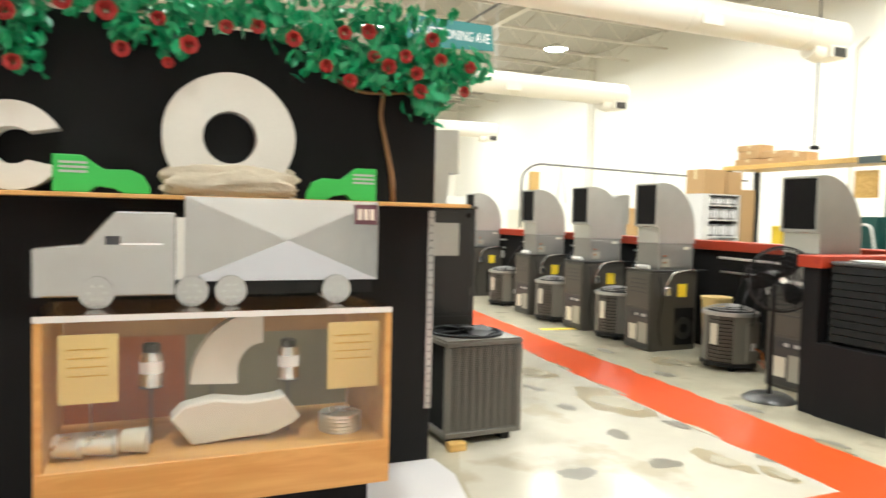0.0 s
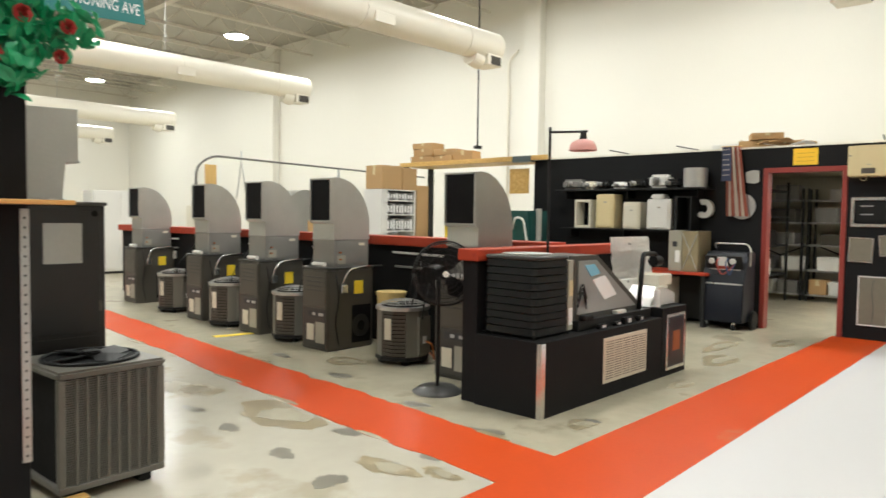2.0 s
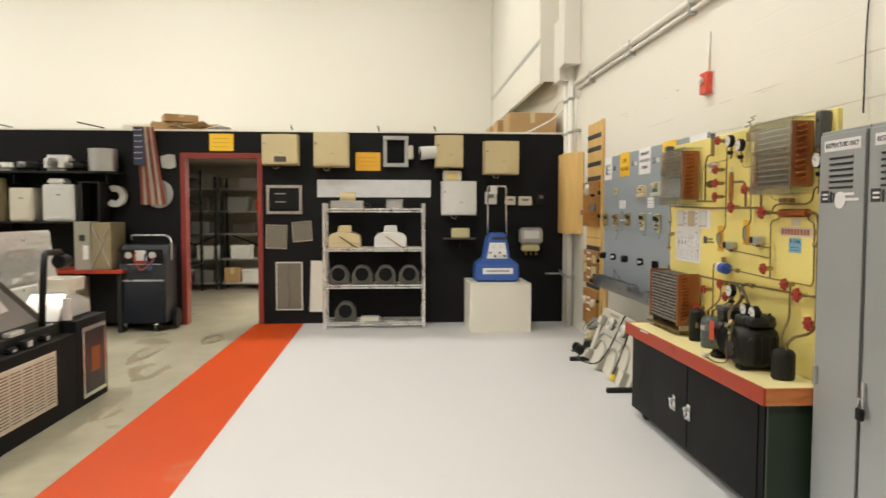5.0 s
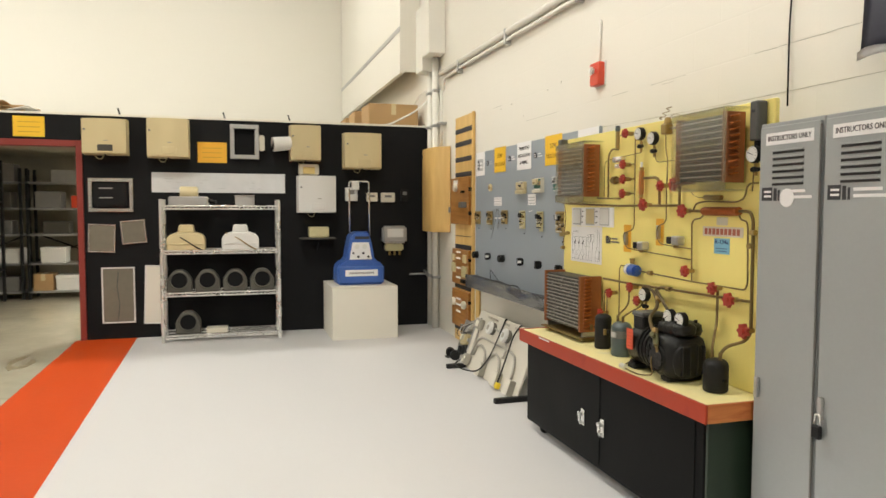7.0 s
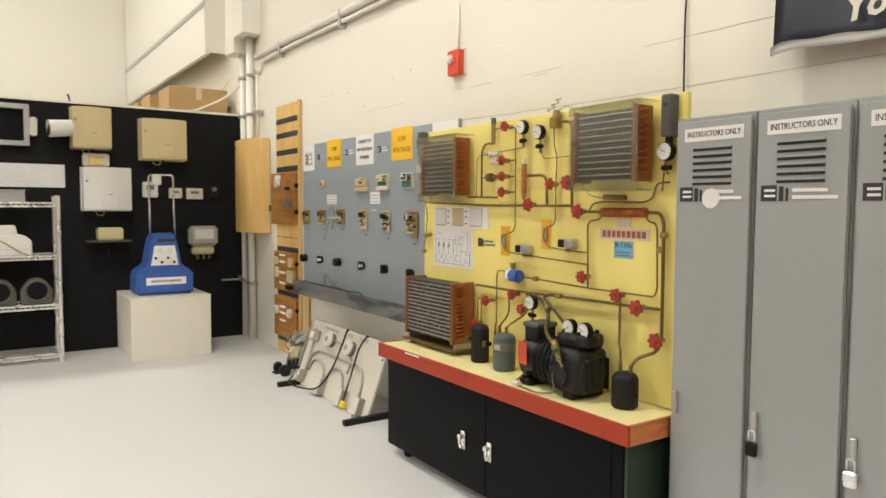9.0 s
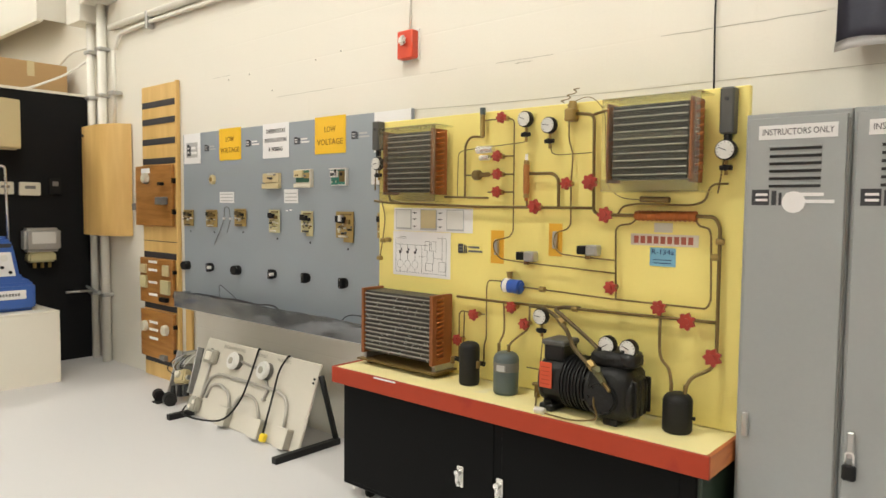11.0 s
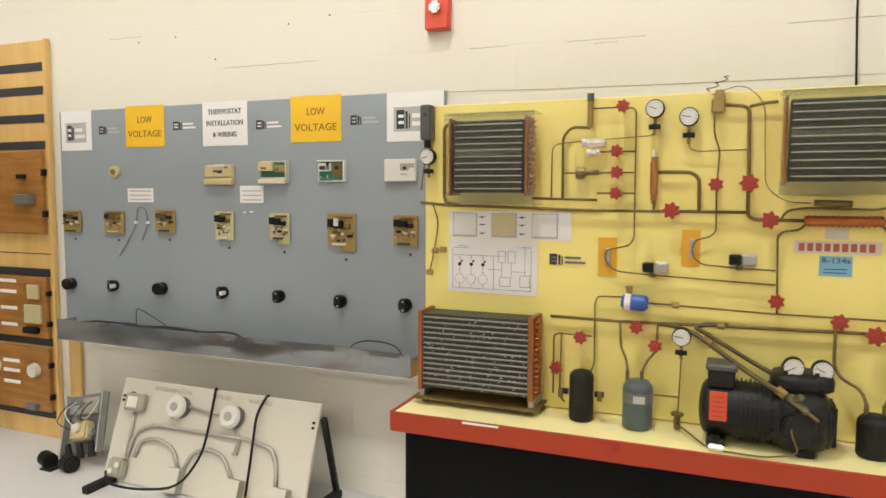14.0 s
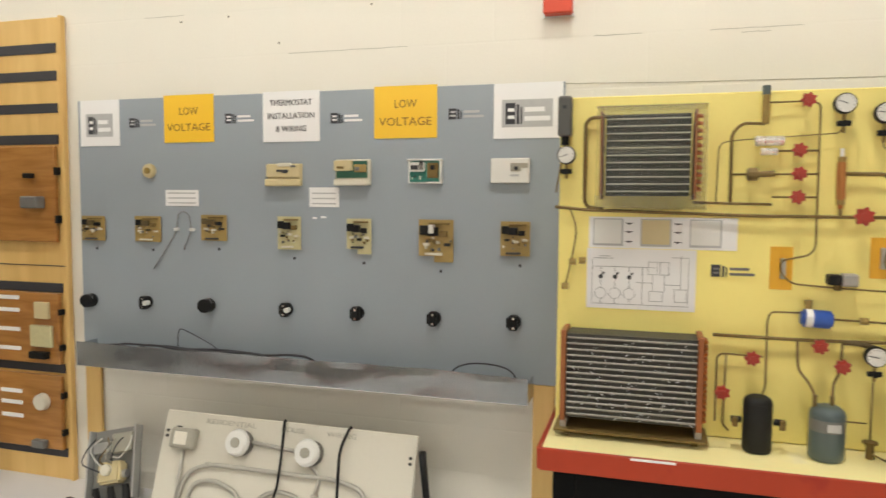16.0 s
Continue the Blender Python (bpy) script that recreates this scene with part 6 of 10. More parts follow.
words("INSTRUCTORS ONLY", 0.028, (5.4315, LF + 0.0025, 1.6575), "south", "ink", lk, 0.205)
ebars(lk, 5.56, 1.452, 0.24, 0.05, LF + 0.001, "ink", "paper")
part("latch", box(5.545, LF, 0.665, 5.563, LF + 0.016, 0.745, 0.003), "steel", lk)
# Darker strip painted for the shaded gap between doors; no hinge here.
part("gap_strip", box(5.286, LF - 0.004, 0.10, 5.291, LF + 0.002, 1.69), "grey_plastic", lk)
for k in (1, 2):
    copy_thing(lk, pose(5.435 - 0.308 * k, -0.62, 0))
for x, m_, lab in ((5.246, "black", "small black padlock on the locker latch"), (4.938, "chrome", "small chrome padlock on the locker latch")):
    pl = thing("padlock", (x, LF + 0.02, 0.585), lab, "padlock", "locker padlocks")
    part("case", box(x - 0.019, LF + 0.012, 0.60, x + 0.019, LF + 0.03, 0.648, 0.005), m_, pl)
    part("shackle", tube([(x - 0.011, LF + 0.02, 0.645), (x - 0.011, LF + 0.02, 0.685), (x + 0.011, LF + 0.02, 0.685), (x + 0.011, LF + 0.02, 0.645)], 0.0035, seg=6, bend=0.01), "chrome", pl)
st = thing("round_sticker", (5.435, LF, 1.437), "round white sticker on the locker door", "sticker")
part("disc", rod((5.435, LF, 1.437), (5.435, LF + 0.0025, 1.437), 0.034, seg=20), "paper", st)

# ---- things high on the south wall ----
t = thing("fire_alarm", (7.47, Y0, 2.2), "red fire alarm strobe with a clear lens on the wall", "fire alarm")
smooth(part("body", box(7.392, Y0 + 0.002, 2.195, 7.505, Y0 + 0.055, 2.342, 0.006), "alarm_red", t))
part("lens", box(7.425, Y0 + 0.055, 2.262, 7.475, Y0 + 0.085, 2.312, 0.012, seg=2), "chrome", t)
part("backplate", box(7.386, Y0, 2.19, 7.511, Y0 + 0.01, 2.35), "white_plastic", t)
part("conduit", tube([(7.449, Y0 + 0.012, 2.35), (7.449, Y0 + 0.012, 2.62)], 0.007, bend=0), "tall_wall", t)
t = thing("hanging_cable", (5.83, Y0, 1.85), "black cable hanging down the wall to the pressure control", "cable")
part("cable", tube([(5.79, Y0 + 0.012, 3.3), (5.81, Y0 + 0.012, 2.5), (5.832, Y0 + 0.012, 2.2), (5.822, Y0 + 0.02, 1.84)], 0.0038, seg=6, bend=0.1), "black", t)
# Thin tube added to draw a mortar joint of the block wall, no wire.
t = thing("block_joint_line", (6.4, Y0, 1.94), "thin grey mortar joint line along the block wall", "cable")
part("wire", tube([(7.42, Y0 + 0.001, 1.929), (7.0, Y0 + 0.001, 1.918), (6.2, Y0 + 0.001, 1.907), (5.4, Y0 + 0.001, 1.906), (4.2, Y0 + 0.001, 1.905)], 0.0012, seg=5, bend=0), "beige_wall", t)
t = thing("banner", (4.5, Y0, 1.94), "slate-grey vinyl banner with a white-lined bottom hem on the wall", "banner")


def hung(u, v):
    """Place on the banner: u from its free side edge, v up from the hem; it stands off the wall in soft folds."""
    return (5.395 - u, -0.715 + 0.018 * math.sin(u * 9 + v * 4) * (1 - v / 1.2) + 0.008 * math.sin(u * 23 - v * 7) - 0.06 * v, 1.945 + v + 0.006 * math.sin(u * 14))


def hung_sheet(v0, v1, nv, off=0.0, wob=0.0):
    b = bmesh.new()
    rows_ = []
    for j in range(nv + 1):
        row = []
        for k in range(41):
            u = 1.8 * k / 40
            v = v0 + (v1 - v0) * j / nv + (wob * math.sin(u * 31) if j == nv else 0.0)
            p = hung(u, v)
            row.append(b.verts.new((p[0], p[1] + off, p[2])))
        rows_.append(row)
    for p, q in zip(rows_, rows_[1:]):
        for k in range(40):
            b.faces.new((p[k], p[k + 1], q[k + 1], q[k])).smooth = True
    bmesh.ops.solidify(b, geom=b.faces[:], thickness=0.003)
    return b


part("cloth", hung_sheet(0.0, 0.85, 14), "banner", t)
part("hem", hung_sheet(-0.006, 0.026, 2, 0.016, 0.005), "paper", t, "white reversed hem")
rise = Matrix.Rotation(radians(4), 3, "Y") @ FACES["south"] @ Matrix(((1, 0.22, 0), (0, 1, 0), (0, 0, 1)))
words("You", 0.115, (5.045, -0.690, 2.045), "south", "cream_pale", t, 0.19, lean=rise, bold=0.0035)
for x in (5.3, 4.4, 3.6):
    part("tie", rod((x, -0.76, 2.77), (x, Y0, 2.80), 0.004, seg=6), "white_plastic", t)
for x, z in ((9.213, 2.284), (8.958, 2.293), (8.252, 2.299), (8.70, 2.16), (8.02, 2.32)):
    s = thing("wall_anchor", (x, Y0, z), "small old screw hole in the painted wall", "hole", "wall holes")
    part("anchor", rod((x, Y0 - 0.001, z), (x, Y0 + 0.003, z), 0.0055, seg=8), "stain", s)
    part("filler", rod((x, Y0 - 0.001, z), (x, Y0 + 0.0015, z), 0.012, seg=10), "pedestal", s)
for x0, x1, z in ((8.65, 8.09, 2.112), (7.31, 7.13, 2.110), (6.88, 6.56, 2.107), (6.77, 6.67, 2.092), (9.42, 9.20, 2.315), (6.05, 5.45, 2.11)):
    s = thing("joint_crack", (x0, Y0, z), "hairline crack along a painted block joint", "crack", "wall cracks")
    n = 9
    part("crack", tube([(x0 + (x1 - x0) * k / n, Y0 + 0.0005, z + 0.003 * noise.noise(Vector((x0 * 7 + k, z, 0)))) for k in range(n + 1)], 0.0011, seg=4, bend=0), "putty", s)
# tan wall panel, conduits and boxes in the corner
t = thing("tan_wall_panel", (10.95, -0.74, 1.14), "tan curved wooden panel fixed to the wall", "panel")
b = slab([(11.32, -0.655), (11.20, -0.64), (11.0, -0.635), (10.90, -0.65), (10.76, -0.69), (10.68, -0.80), (11.32, -0.80)], "z", 1.135, 2.08)
smooth(part("panel", b, "pine", t), 50)
part("knob", rod((11.27, -0.652, 2.0), (11.27, -0.635, 2.0), 0.012, seg=10), "ink", t)
t = thing("conduit_run", (11.2, Y0, 0), "white painted vertical electrical conduits with junction boxes", "conduit")
for x, r_, z0, z1 in ((11.36, 0.032, 0.0, 3.0), (11.13, 0.038, 0.0, 3.15), (10.90, 0.016, 2.1, 2.72)):
    part("pipe", tube([(x, Y0 + 0.05, z0), (x, Y0 + 0.05, z1)], r_, seg=12, bend=0), "tall_wall", t)
    for z in (0.6, 1.5, 2.35, 2.75):
        if z0 < z < z1:
            part("clamp", box(x - 0.05, Y0, z - 0.015, x + 0.05, Y0 + 0.09, z + 0.015, 0.004), "steel", t)
part("junction_box", box(11.28, Y0, 3.0, 11.56, Y0 + 0.17, 3.75, 0.006), "tall_wall", t)
part("junction_box", box(10.92, Y0, 3.13, 11.22, Y0 + 0.19, 4.0, 0.006), "tall_wall", t)
part("long_conduit", tube([(10.9, Y0 + 0.03, 2.72), (10.84, Y0 + 0.03, 2.84), (10.3, Y0 + 0.03, 2.855), (7.3, Y0 + 0.03, 2.83), (2.0, Y0 + 0.03, 2.80)], 0.017, seg=8, bend=0.1), "tall_wall", t)
part("long_conduit", tube([(11.0, Y0 + 0.03, 2.92), (7.3, Y0 + 0.03, 2.90), (2.0, Y0 + 0.03, 2.87)], 0.028, seg=10, bend=0), "tall_wall", t)
for k in range(6):
    x = 10.3 - 1.3 * k
    part("strap", box(x - 0.015, Y0, 2.80, x + 0.015, Y0 + 0.062, 2.935, 0.003), "steel", t)
part("branch", tube([(11.36, Y0 + 0.05, 2.80), (11.7, Y0 + 0.08, 2.80), (12.3, Y0 + 0.10, 2.6), (12.3, Y0 + 0.1, 2.36)], 0.011, seg=8, bend=0.1), "tall_wall", t)
part("branch", tube([(11.36, Y0 + 0.05, 2.70), (11.55, Y0 + 0.2, 2.55), (11.60, Y0 + 0.5, 2.395), (11.60, 2.4, 2.395)], 0.010, seg=8, bend=0.08), "tall_wall", t)
part("tap", tube([(11.36, Y0 + 0.05, 0.62), (11.36, Y0 + 0.3, 0.62)], 0.012, seg=8, bend=0), "steel", t)
part("tap", tube([(11.36, Y0 + 0.12, 0.66), (11.10, Y0 + 0.12, 0.62)], 0.012, seg=8, bend=0), "steel", t)
t = thing("supply_duct", (14.5, -0.4, 3.3), "white boxed air duct with an open sloped end above the partition", "air duct")
for x0, x1, y0, y1, z0, z1 in ((12.0, 16.78, -0.56, -0.55, 3.12, 6.9), (12.0, 12.012, Y0 + 0.004, -0.56, 3.12, 6.9), (12.012, 16.78, Y0 + 0.004, -0.56, 3.5, 3.51)):
    part("casing", box(x0, y0, z0, x1, y1, z1), "tall_wall", t)
part("flange", turned(box(12.0, -0.60, 3.10, 16.78, -0.55, 3.125), Matrix.Identity(4)), "duct", t)
part("corner_angle", box(12.0, -0.55, 3.62, 16.78, -0.542, 3.68), "steel", t)
# Brown sheet painted as the shadow inside the duct's open underside.
part("underside_shade", box(12.02, Y0 + 0.01, 3.40, 16.7, -0.57, 3.42), "stain_soft", t)
for k, (x, y, sx, sy, sz) in enumerate(((12.05, -0.42, 0.5, 0.62, 0.33), (12.7, -0.35, 0.45, 0.6, 0.32), (13.3, -0.3, 0.5, 0.55, 0.3), (14.0, -0.3, 0.5, 0.5, 0.28))):
    carton(x, y, BT - 0.01, sx, sy, sz, "cardboard", "closed brown cardboard box on top of the storeroom")

# ---- things on the black partition ----
FX = BX  # face of the partition; things stand out towards smaller x


def wall_plate(name, y0, y1, z0, z1, d, m_, label, category, bev=0.012):
    """A boxy thing screwed to the partition; y0 > y1, d is how far it stands out."""
    t = thing(name, (FX, (y0 + y1) / 2, z0), label, category)
    smooth(part("body", box(FX - d, y1, z0, FX, y0, z1, bev, seg=2), m_, t))
    return t


def humidifier(y0, y1, z0, z1, label, m_="cream", louvre=False, bulge=0.055):
    """A humidifier whose moulded cover bows outwards from side to side."""
    t = thing("humidifier", (FX, (y0 + y1) / 2, z0), label, "humidifier")
    w, h, n = y0 - y1, z1 - z0, 14
    front = [(FX - 0.15 - bulge * math.sin(math.pi * (0.06 + 0.88 * k / n)) ** 0.8, y1 + w * k / n) for k in range(n + 1)]
    b = slab([(FX, y1), *front, (FX, y0)], "z", z0, z1)
    bmesh.ops.bevel(b, geom=[e for e in b.edges if abs(e.verts[0].co.z - e.verts[1].co.z) < 1e-5 and e.calc_length() < w * 0.2], offset=0.012, segments=2, affect="EDGES")
    smooth(part("cover", b, m_, t), 35)
    part("back_plate", box(FX - 0.03, y1 - 0.008, z0 - 0.006, FX, y0 + 0.008, z1 + 0.004, 0.003), m_, t)
    fx = FX - 0.15 - bulge
    part("badge", box(fx - 0.002, y1 + w * 0.40, z0 + h * 0.36, fx + 0.01, y1 + w * 0.50, z0 + h * 0.385), "putty", t)
    part("dial_panel", box(fx - 0.003, y1 + w * 0.30, z0 + h * 0.08, fx + 0.02, y1 + w * 0.64, z0 + h * 0.26, 0.003), "furnace" if louvre else m_, t)
    part("latch", rod((FX - 0.16, y0 - w * 0.07, z0 + h * 0.68), (FX - 0.20, y0 - w * 0.07, z0 + h * 0.68), 0.010, seg=10), "grey_plastic", t)
    part("drain", rod((FX - 0.1, (y0 + y1) / 2, z0 - 0.03), (FX - 0.1, (y0 + y1) / 2, z0), 0.01, seg=8), "black", t)
    part("wire", tube([(FX - 0.08, y0 - w * 0.25, z0), (FX - 0.09, y0 - w * 0.3, z0 - 0.045), (FX - 0.08, y0 - w * 0.42, z0 - 0.05), (FX - 0.07, y0 - w * 0.45, z0)], 0.004, seg=6, bend=0.03), "pcb_pale", t)
    return t


humidifier(2.959, 2.54, 1.955, 2.315, "cream wall humidifier with a grey intake grille", louvre=True)
humidifier(2.344, 1.934, 1.935, 2.34, "cream furnace humidifier with a hinged cover")
h = humidifier(0.868, 0.537, 1.935, 2.32, "cream bypass humidifier with a round duct collar")
smooth(part("collar", rod((FX - 0.11, 0.868, 2.12), (FX - 0.14, 1.06, 2.10), 0.075, 0.08, 22), "white_plastic", h))
part("collar_opening", rod((FX - 0.1395, 1.055, 2.10), (FX - 0.1402, 1.062, 2.10), 0.062, seg=20), "inside", h)
humidifier(0.27, -0.152, 1.855, 2.255, "cream flow-through humidifier with a curved front")
h = humidifier(0.79, 0.372, 1.352, 1.763, "white power humidifier with a rounded cover", "white_plastic")
t = wall_plate("transformer_box", 0.776, 0.551, 1.77, 1.895, 0.10, "cream_pale", "small pale control box above the humidifier", "control box")
part("cover", box(FX - 0.112, 0.60, 1.785, FX - 0.10, 0.73, 1.86, 0.004), "manila", t)
t = thing("orange_notice", (FX, 1.70, 1.89), "small orange printed notice on the black wall", "sign")
part("sheet", box(FX - 0.004, 1.546, 1.895, FX - 0.001, 1.85, 2.118), "label_orange", t)
for k in range(3):
    part("print_line", box(FX - 0.005, 1.60, 1.95 + 0.05 * k, FX - 0.004, 1.80, 1.957 + 0.05 * k), "faint_ink", t)
t = thing("yellow_notice", (FX, 3.47, 2.12), "yellow paper notice above the doorway", "sign")
part("sheet", box(FX - 0.004, 3.327, 2.125, FX - 0.001, 3.614, 2.332), "yellow_paper", t)
for k in range(3):
    part("print_line", box(FX - 0.005, 3.37, 2.17 + 0.05 * k, FX - 0.004, 3.57, 2.177 + 0.05 * k), "faint_ink", t)
t = thing("media_filter_box", (FX, 1.36, 1.94), "galvanised square filter frame with a cream side cap", "filter frame")
for y0, y1, z0, z1 in ((1.51, 1.204, 1.94, 1.985), (1.51, 1.204, 2.27, 2.315), (1.51, 1.465, 1.985, 2.27), (1.249, 1.204, 1.985, 2.27)):
    part("rail", box(FX - 0.07, y1, z0, FX, y0, z1, 0.004), "steel", t)
part("backing", box(FX - 0.01, 1.25, 1.985, FX, 1.465, 2.27), "inside", t)
part("side_cap", box(FX - 0.11, 1.145, 2.03, FX - 0.02, 1.204, 2.20, 0.012, seg=2), "cream_pale", t)
t = thing("floor_register", (FX, 2.72, 1.36), "chrome-framed black floor register", "air register")
for y0, y1, z0, z1 in ((2.939, 2.504, 1.357, 1.397), (2.939, 2.504, 1.673, 1.713), (2.939, 2.899, 1.397, 1.673), (2.544, 2.504, 1.397, 1.673)):
    part("frame", box(FX - 0.03, y1, z0, FX, y0, z1, 0.004), "alu", t)
smooth(part("insert", box(FX - 0.035, 2.555, 1.41, FX - 0.004, 2.888, 1.66, 0.02, seg=2), "black", t))
for z, y0, y1 in ((1.50, 2.83, 2.70), (1.60, 2.83, 2.70)):
    part("lever", box(FX - 0.042, y1, z, FX - 0.035, y0, z + 0.012, 0.002), "steel", t)
t = thing("plan_strip", (FX, 1.62, 1.56), "long white printed drawing strip taped to the wall", "poster")
part("sheet", box(FX - 0.003, 0.924, 1.567, FX - 0.001, 2.321, 1.782), "laminate", t)
r = random.Random(4)
for k in range(14):
    y, z = r.uniform(0.98, 2.2), r.uniform(1.6, 1.74)
    part("drawing_line", box(FX - 0.004, y, z, FX - 0.003, y + r.uniform(0.02, 0.10), z + 0.003), "paper_grey", t)


def screen(name, y0, y1, z0, z1, label, tilt=0.0, edge_m="alu", mesh="filter_mesh"):
    t = thing(name, (0, 0, 0), label, "filter")
    w, h_ = y0 - y1, z1 - z0
    part("mesh", box(-0.012, -w / 2 + 0.01, 0.01, -0.004, w / 2 - 0.01, h_ - 0.01), mesh, t)
    for a, b, c, d in ((-w / 2, w / 2, 0, 0.014), (-w / 2, w / 2, h_ - 0.014, h_), (-w / 2, -w / 2 + 0.014, 0.014, h_ - 0.014), (w / 2 - 0.014, w / 2, 0.014, h_ - 0.014)):
        part("edge", box(-0.018, a, c, -0.002, b, d, 0.002), edge_m, t)
    t.matrix_basis = pose(FX, (y0 + y1) / 2, z0, tilt, 0, 0)
    return t


screen("mesh_filter", 2.958, 2.694, 0.93, 1.229, "small grey mesh filter hung on the wall", 2)
screen("mesh_filter", 2.622, 2.376, 1.02, 1.27, "small grey mesh filter hung at an angle", -5)
f = screen("panel_filter", 2.833, 2.508, 0.172, 0.769, "tall white-edged panel filter", 0, "white_plastic", "filter_mesh")
part("crack", tube([(-0.013, 0.01, 0.02), (-0.013, -0.01, 0.2), (-0.013, 0.015, 0.4), (-0.013, -0.005, 0.57)], 0.003, seg=5), "ink", f)
screen("panel_filter", 2.426, 2.20, 0.148, 0.782, "tall pale panel filter leaning behind the rack", 2, "white_plastic", "pedestal")
for y0, y1, z0, z1, m_ in ((0.246, 0.103, 1.484, 1.639, "white_plastic"), (-0.004, -0.133, 1.478, 1.583, "cream_pale"), (-0.175, -0.34, 1.471, 1.584, "cream_pale"), (-0.411, -0.505, 1.486, 1.627, "black")):
    t = wall_plate("wall_thermostat", y0, y1, z0, z1, 0.035, m_, "small pale thermostat on the black wall" if m_ != "black" else "small black wall control", "thermostat", 0.006)
    part("display", box(FX - 0.037, y1 + (y0 - y1) * 0.25, (z0 + z1) / 2, FX - 0.035, y0 - (y0 - y1) * 0.25, z1 - 0.03), "grey_plastic", t)
t = thing("wall_shelf_bracket", (FX, 0.57, 1.05), "small dark wall shelf on a bracket", "shelf")
part("shelf", box(FX - 0.22, 0.385, 1.052, FX, 0.768, 1.068, 0.002), "furnace", t)
part("bracket", tube([(FX - 0.15, 0.57, 1.05), (FX - 0.01, 0.57, 0.92)], 0.008, seg=6, bend=0), "black", t)
t = thing("olive_box", (FX - 0.11, 0.57, 1.07), "small olive control box on the little shelf", "control box")
part("body", box(FX - 0.19, 0.456, 1.07, FX - 0.04, 0.676, 1.19, 0.01, seg=2), "pcb_pale", t)
t = thing("tankless_unit", (FX, -0.32, 0.87), "grey wall appliance with a cream valve block below", "appliance")
smooth(part("body", box(FX - 0.12, -0.468, 0.99, FX, -0.178, 1.195, 0.025, seg=3), "steel", t))
part("window", box(FX - 0.124, -0.42, 1.06, FX - 0.12, -0.23, 1.16, 0.006), "white_plastic", t)
part("valve_block", box(FX - 0.10, -0.43, 0.90, FX, -0.21, 0.985, 0.015, seg=2), "pcb_pale", t)
for y in (-0.27, -0.33, -0.39):
    part("pipe_stub", rod((FX - 0.05, y, 0.85), (FX - 0.05, y, 0.90), 0.014, seg=10), "brass", t)

# chrome wire rack
rk = thing("wire_rack", (11.2, 1.61, 0), "chrome wire shelving rack with four shelves", "shelving")
RY0, RY1, RX0, RX1 = 2.20, 1.025, 11.02, 11.37
for y in (RY0, RY1):
    for x in (RX0, RX1):
        b = rod((x, y, 0.01), (x, y, 1.49), 0.019, seg=12)
        for k in range(28):
            rod((x, y, 0.06 + 0.05 * k), (x, y, 0.064 + 0.05 * k), 0.0205, seg=10, bm=b)
        smooth(part("post", b, "chrome", rk))
SHELVES = (0.075, 0.515, 0.955, 1.42)
for z in SHELVES:
    sb = bmesh.new()
    for zz in (z - 0.03, z):
        for y in (RY0, RY1):
            rod((RX0, y, zz), (RX1, y, zz), 0.006, seg=6, bm=sb)
        for x in (RX0, RX1):
            rod((x, RY0, zz), (x, RY1, zz), 0.0085, seg=6, bm=sb)
    for k in range(40):
        y = RY1 + (RY0 - RY1) * (k + 0.5) / 40
        rod((RX0, y, z), (RX1, y, z), 0.0028, seg=5, bm=sb)
    for k in range(14):
        y = RY1 + (RY0 - RY1) * k / 14
        yy = RY1 + (RY0 - RY1) * (k + 1) / 14
        rod((RX0, y, z - 0.03), (RX0, (y + yy) / 2, z), 0.004, seg=5, bm=sb)
        rod((RX0, (y + yy) / 2, z), (RX0, yy, z - 0.03), 0.004, seg=5, bm=sb)
    part("shelf", sb, "chrome", rk)
for y in (RY0, RY1):
    for x in (RX0, RX1):
        part("foot", rod((x, y, 0.0), (x, y, 0.02), 0.02, seg=12), "chrome", rk)


def fan_housing(y, z, s=1.0):
    t = thing("vent_fan_housing", (11.17, y, z), "grey moulded fan housing with a round dark inlet", "fan housing", "fan housings")
    w = 0.125 * s
    b = slab([(y + w, z), (y + w, z + 0.125), (y + w * 0.62, z + 0.20), (y + w * 0.3, z + 0.228), (y - w * 0.3, z + 0.228), (y - w * 0.62, z + 0.20), (y - w, z + 0.125), (y - w, z)], "x", 11.07, 11.27, bev=0.012)
    smooth(part("housing", b, "foam_grey", t), 30)
    b = bmesh.new()
    tube([(11.068, y + 0.088 * math.cos(2 * math.pi * k / 28), z + 0.125 + 0.088 * math.sin(2 * math.pi * k / 28)) for k in range(29)], 0.010, seg=8, bend=0, bm=b)
    part("ring", b, "foam_grey", t)
    part("inlet", rod((11.0675, y, z + 0.125), (11.064, y, z + 0.125), 0.084, seg=24), "inside", t)
    return t


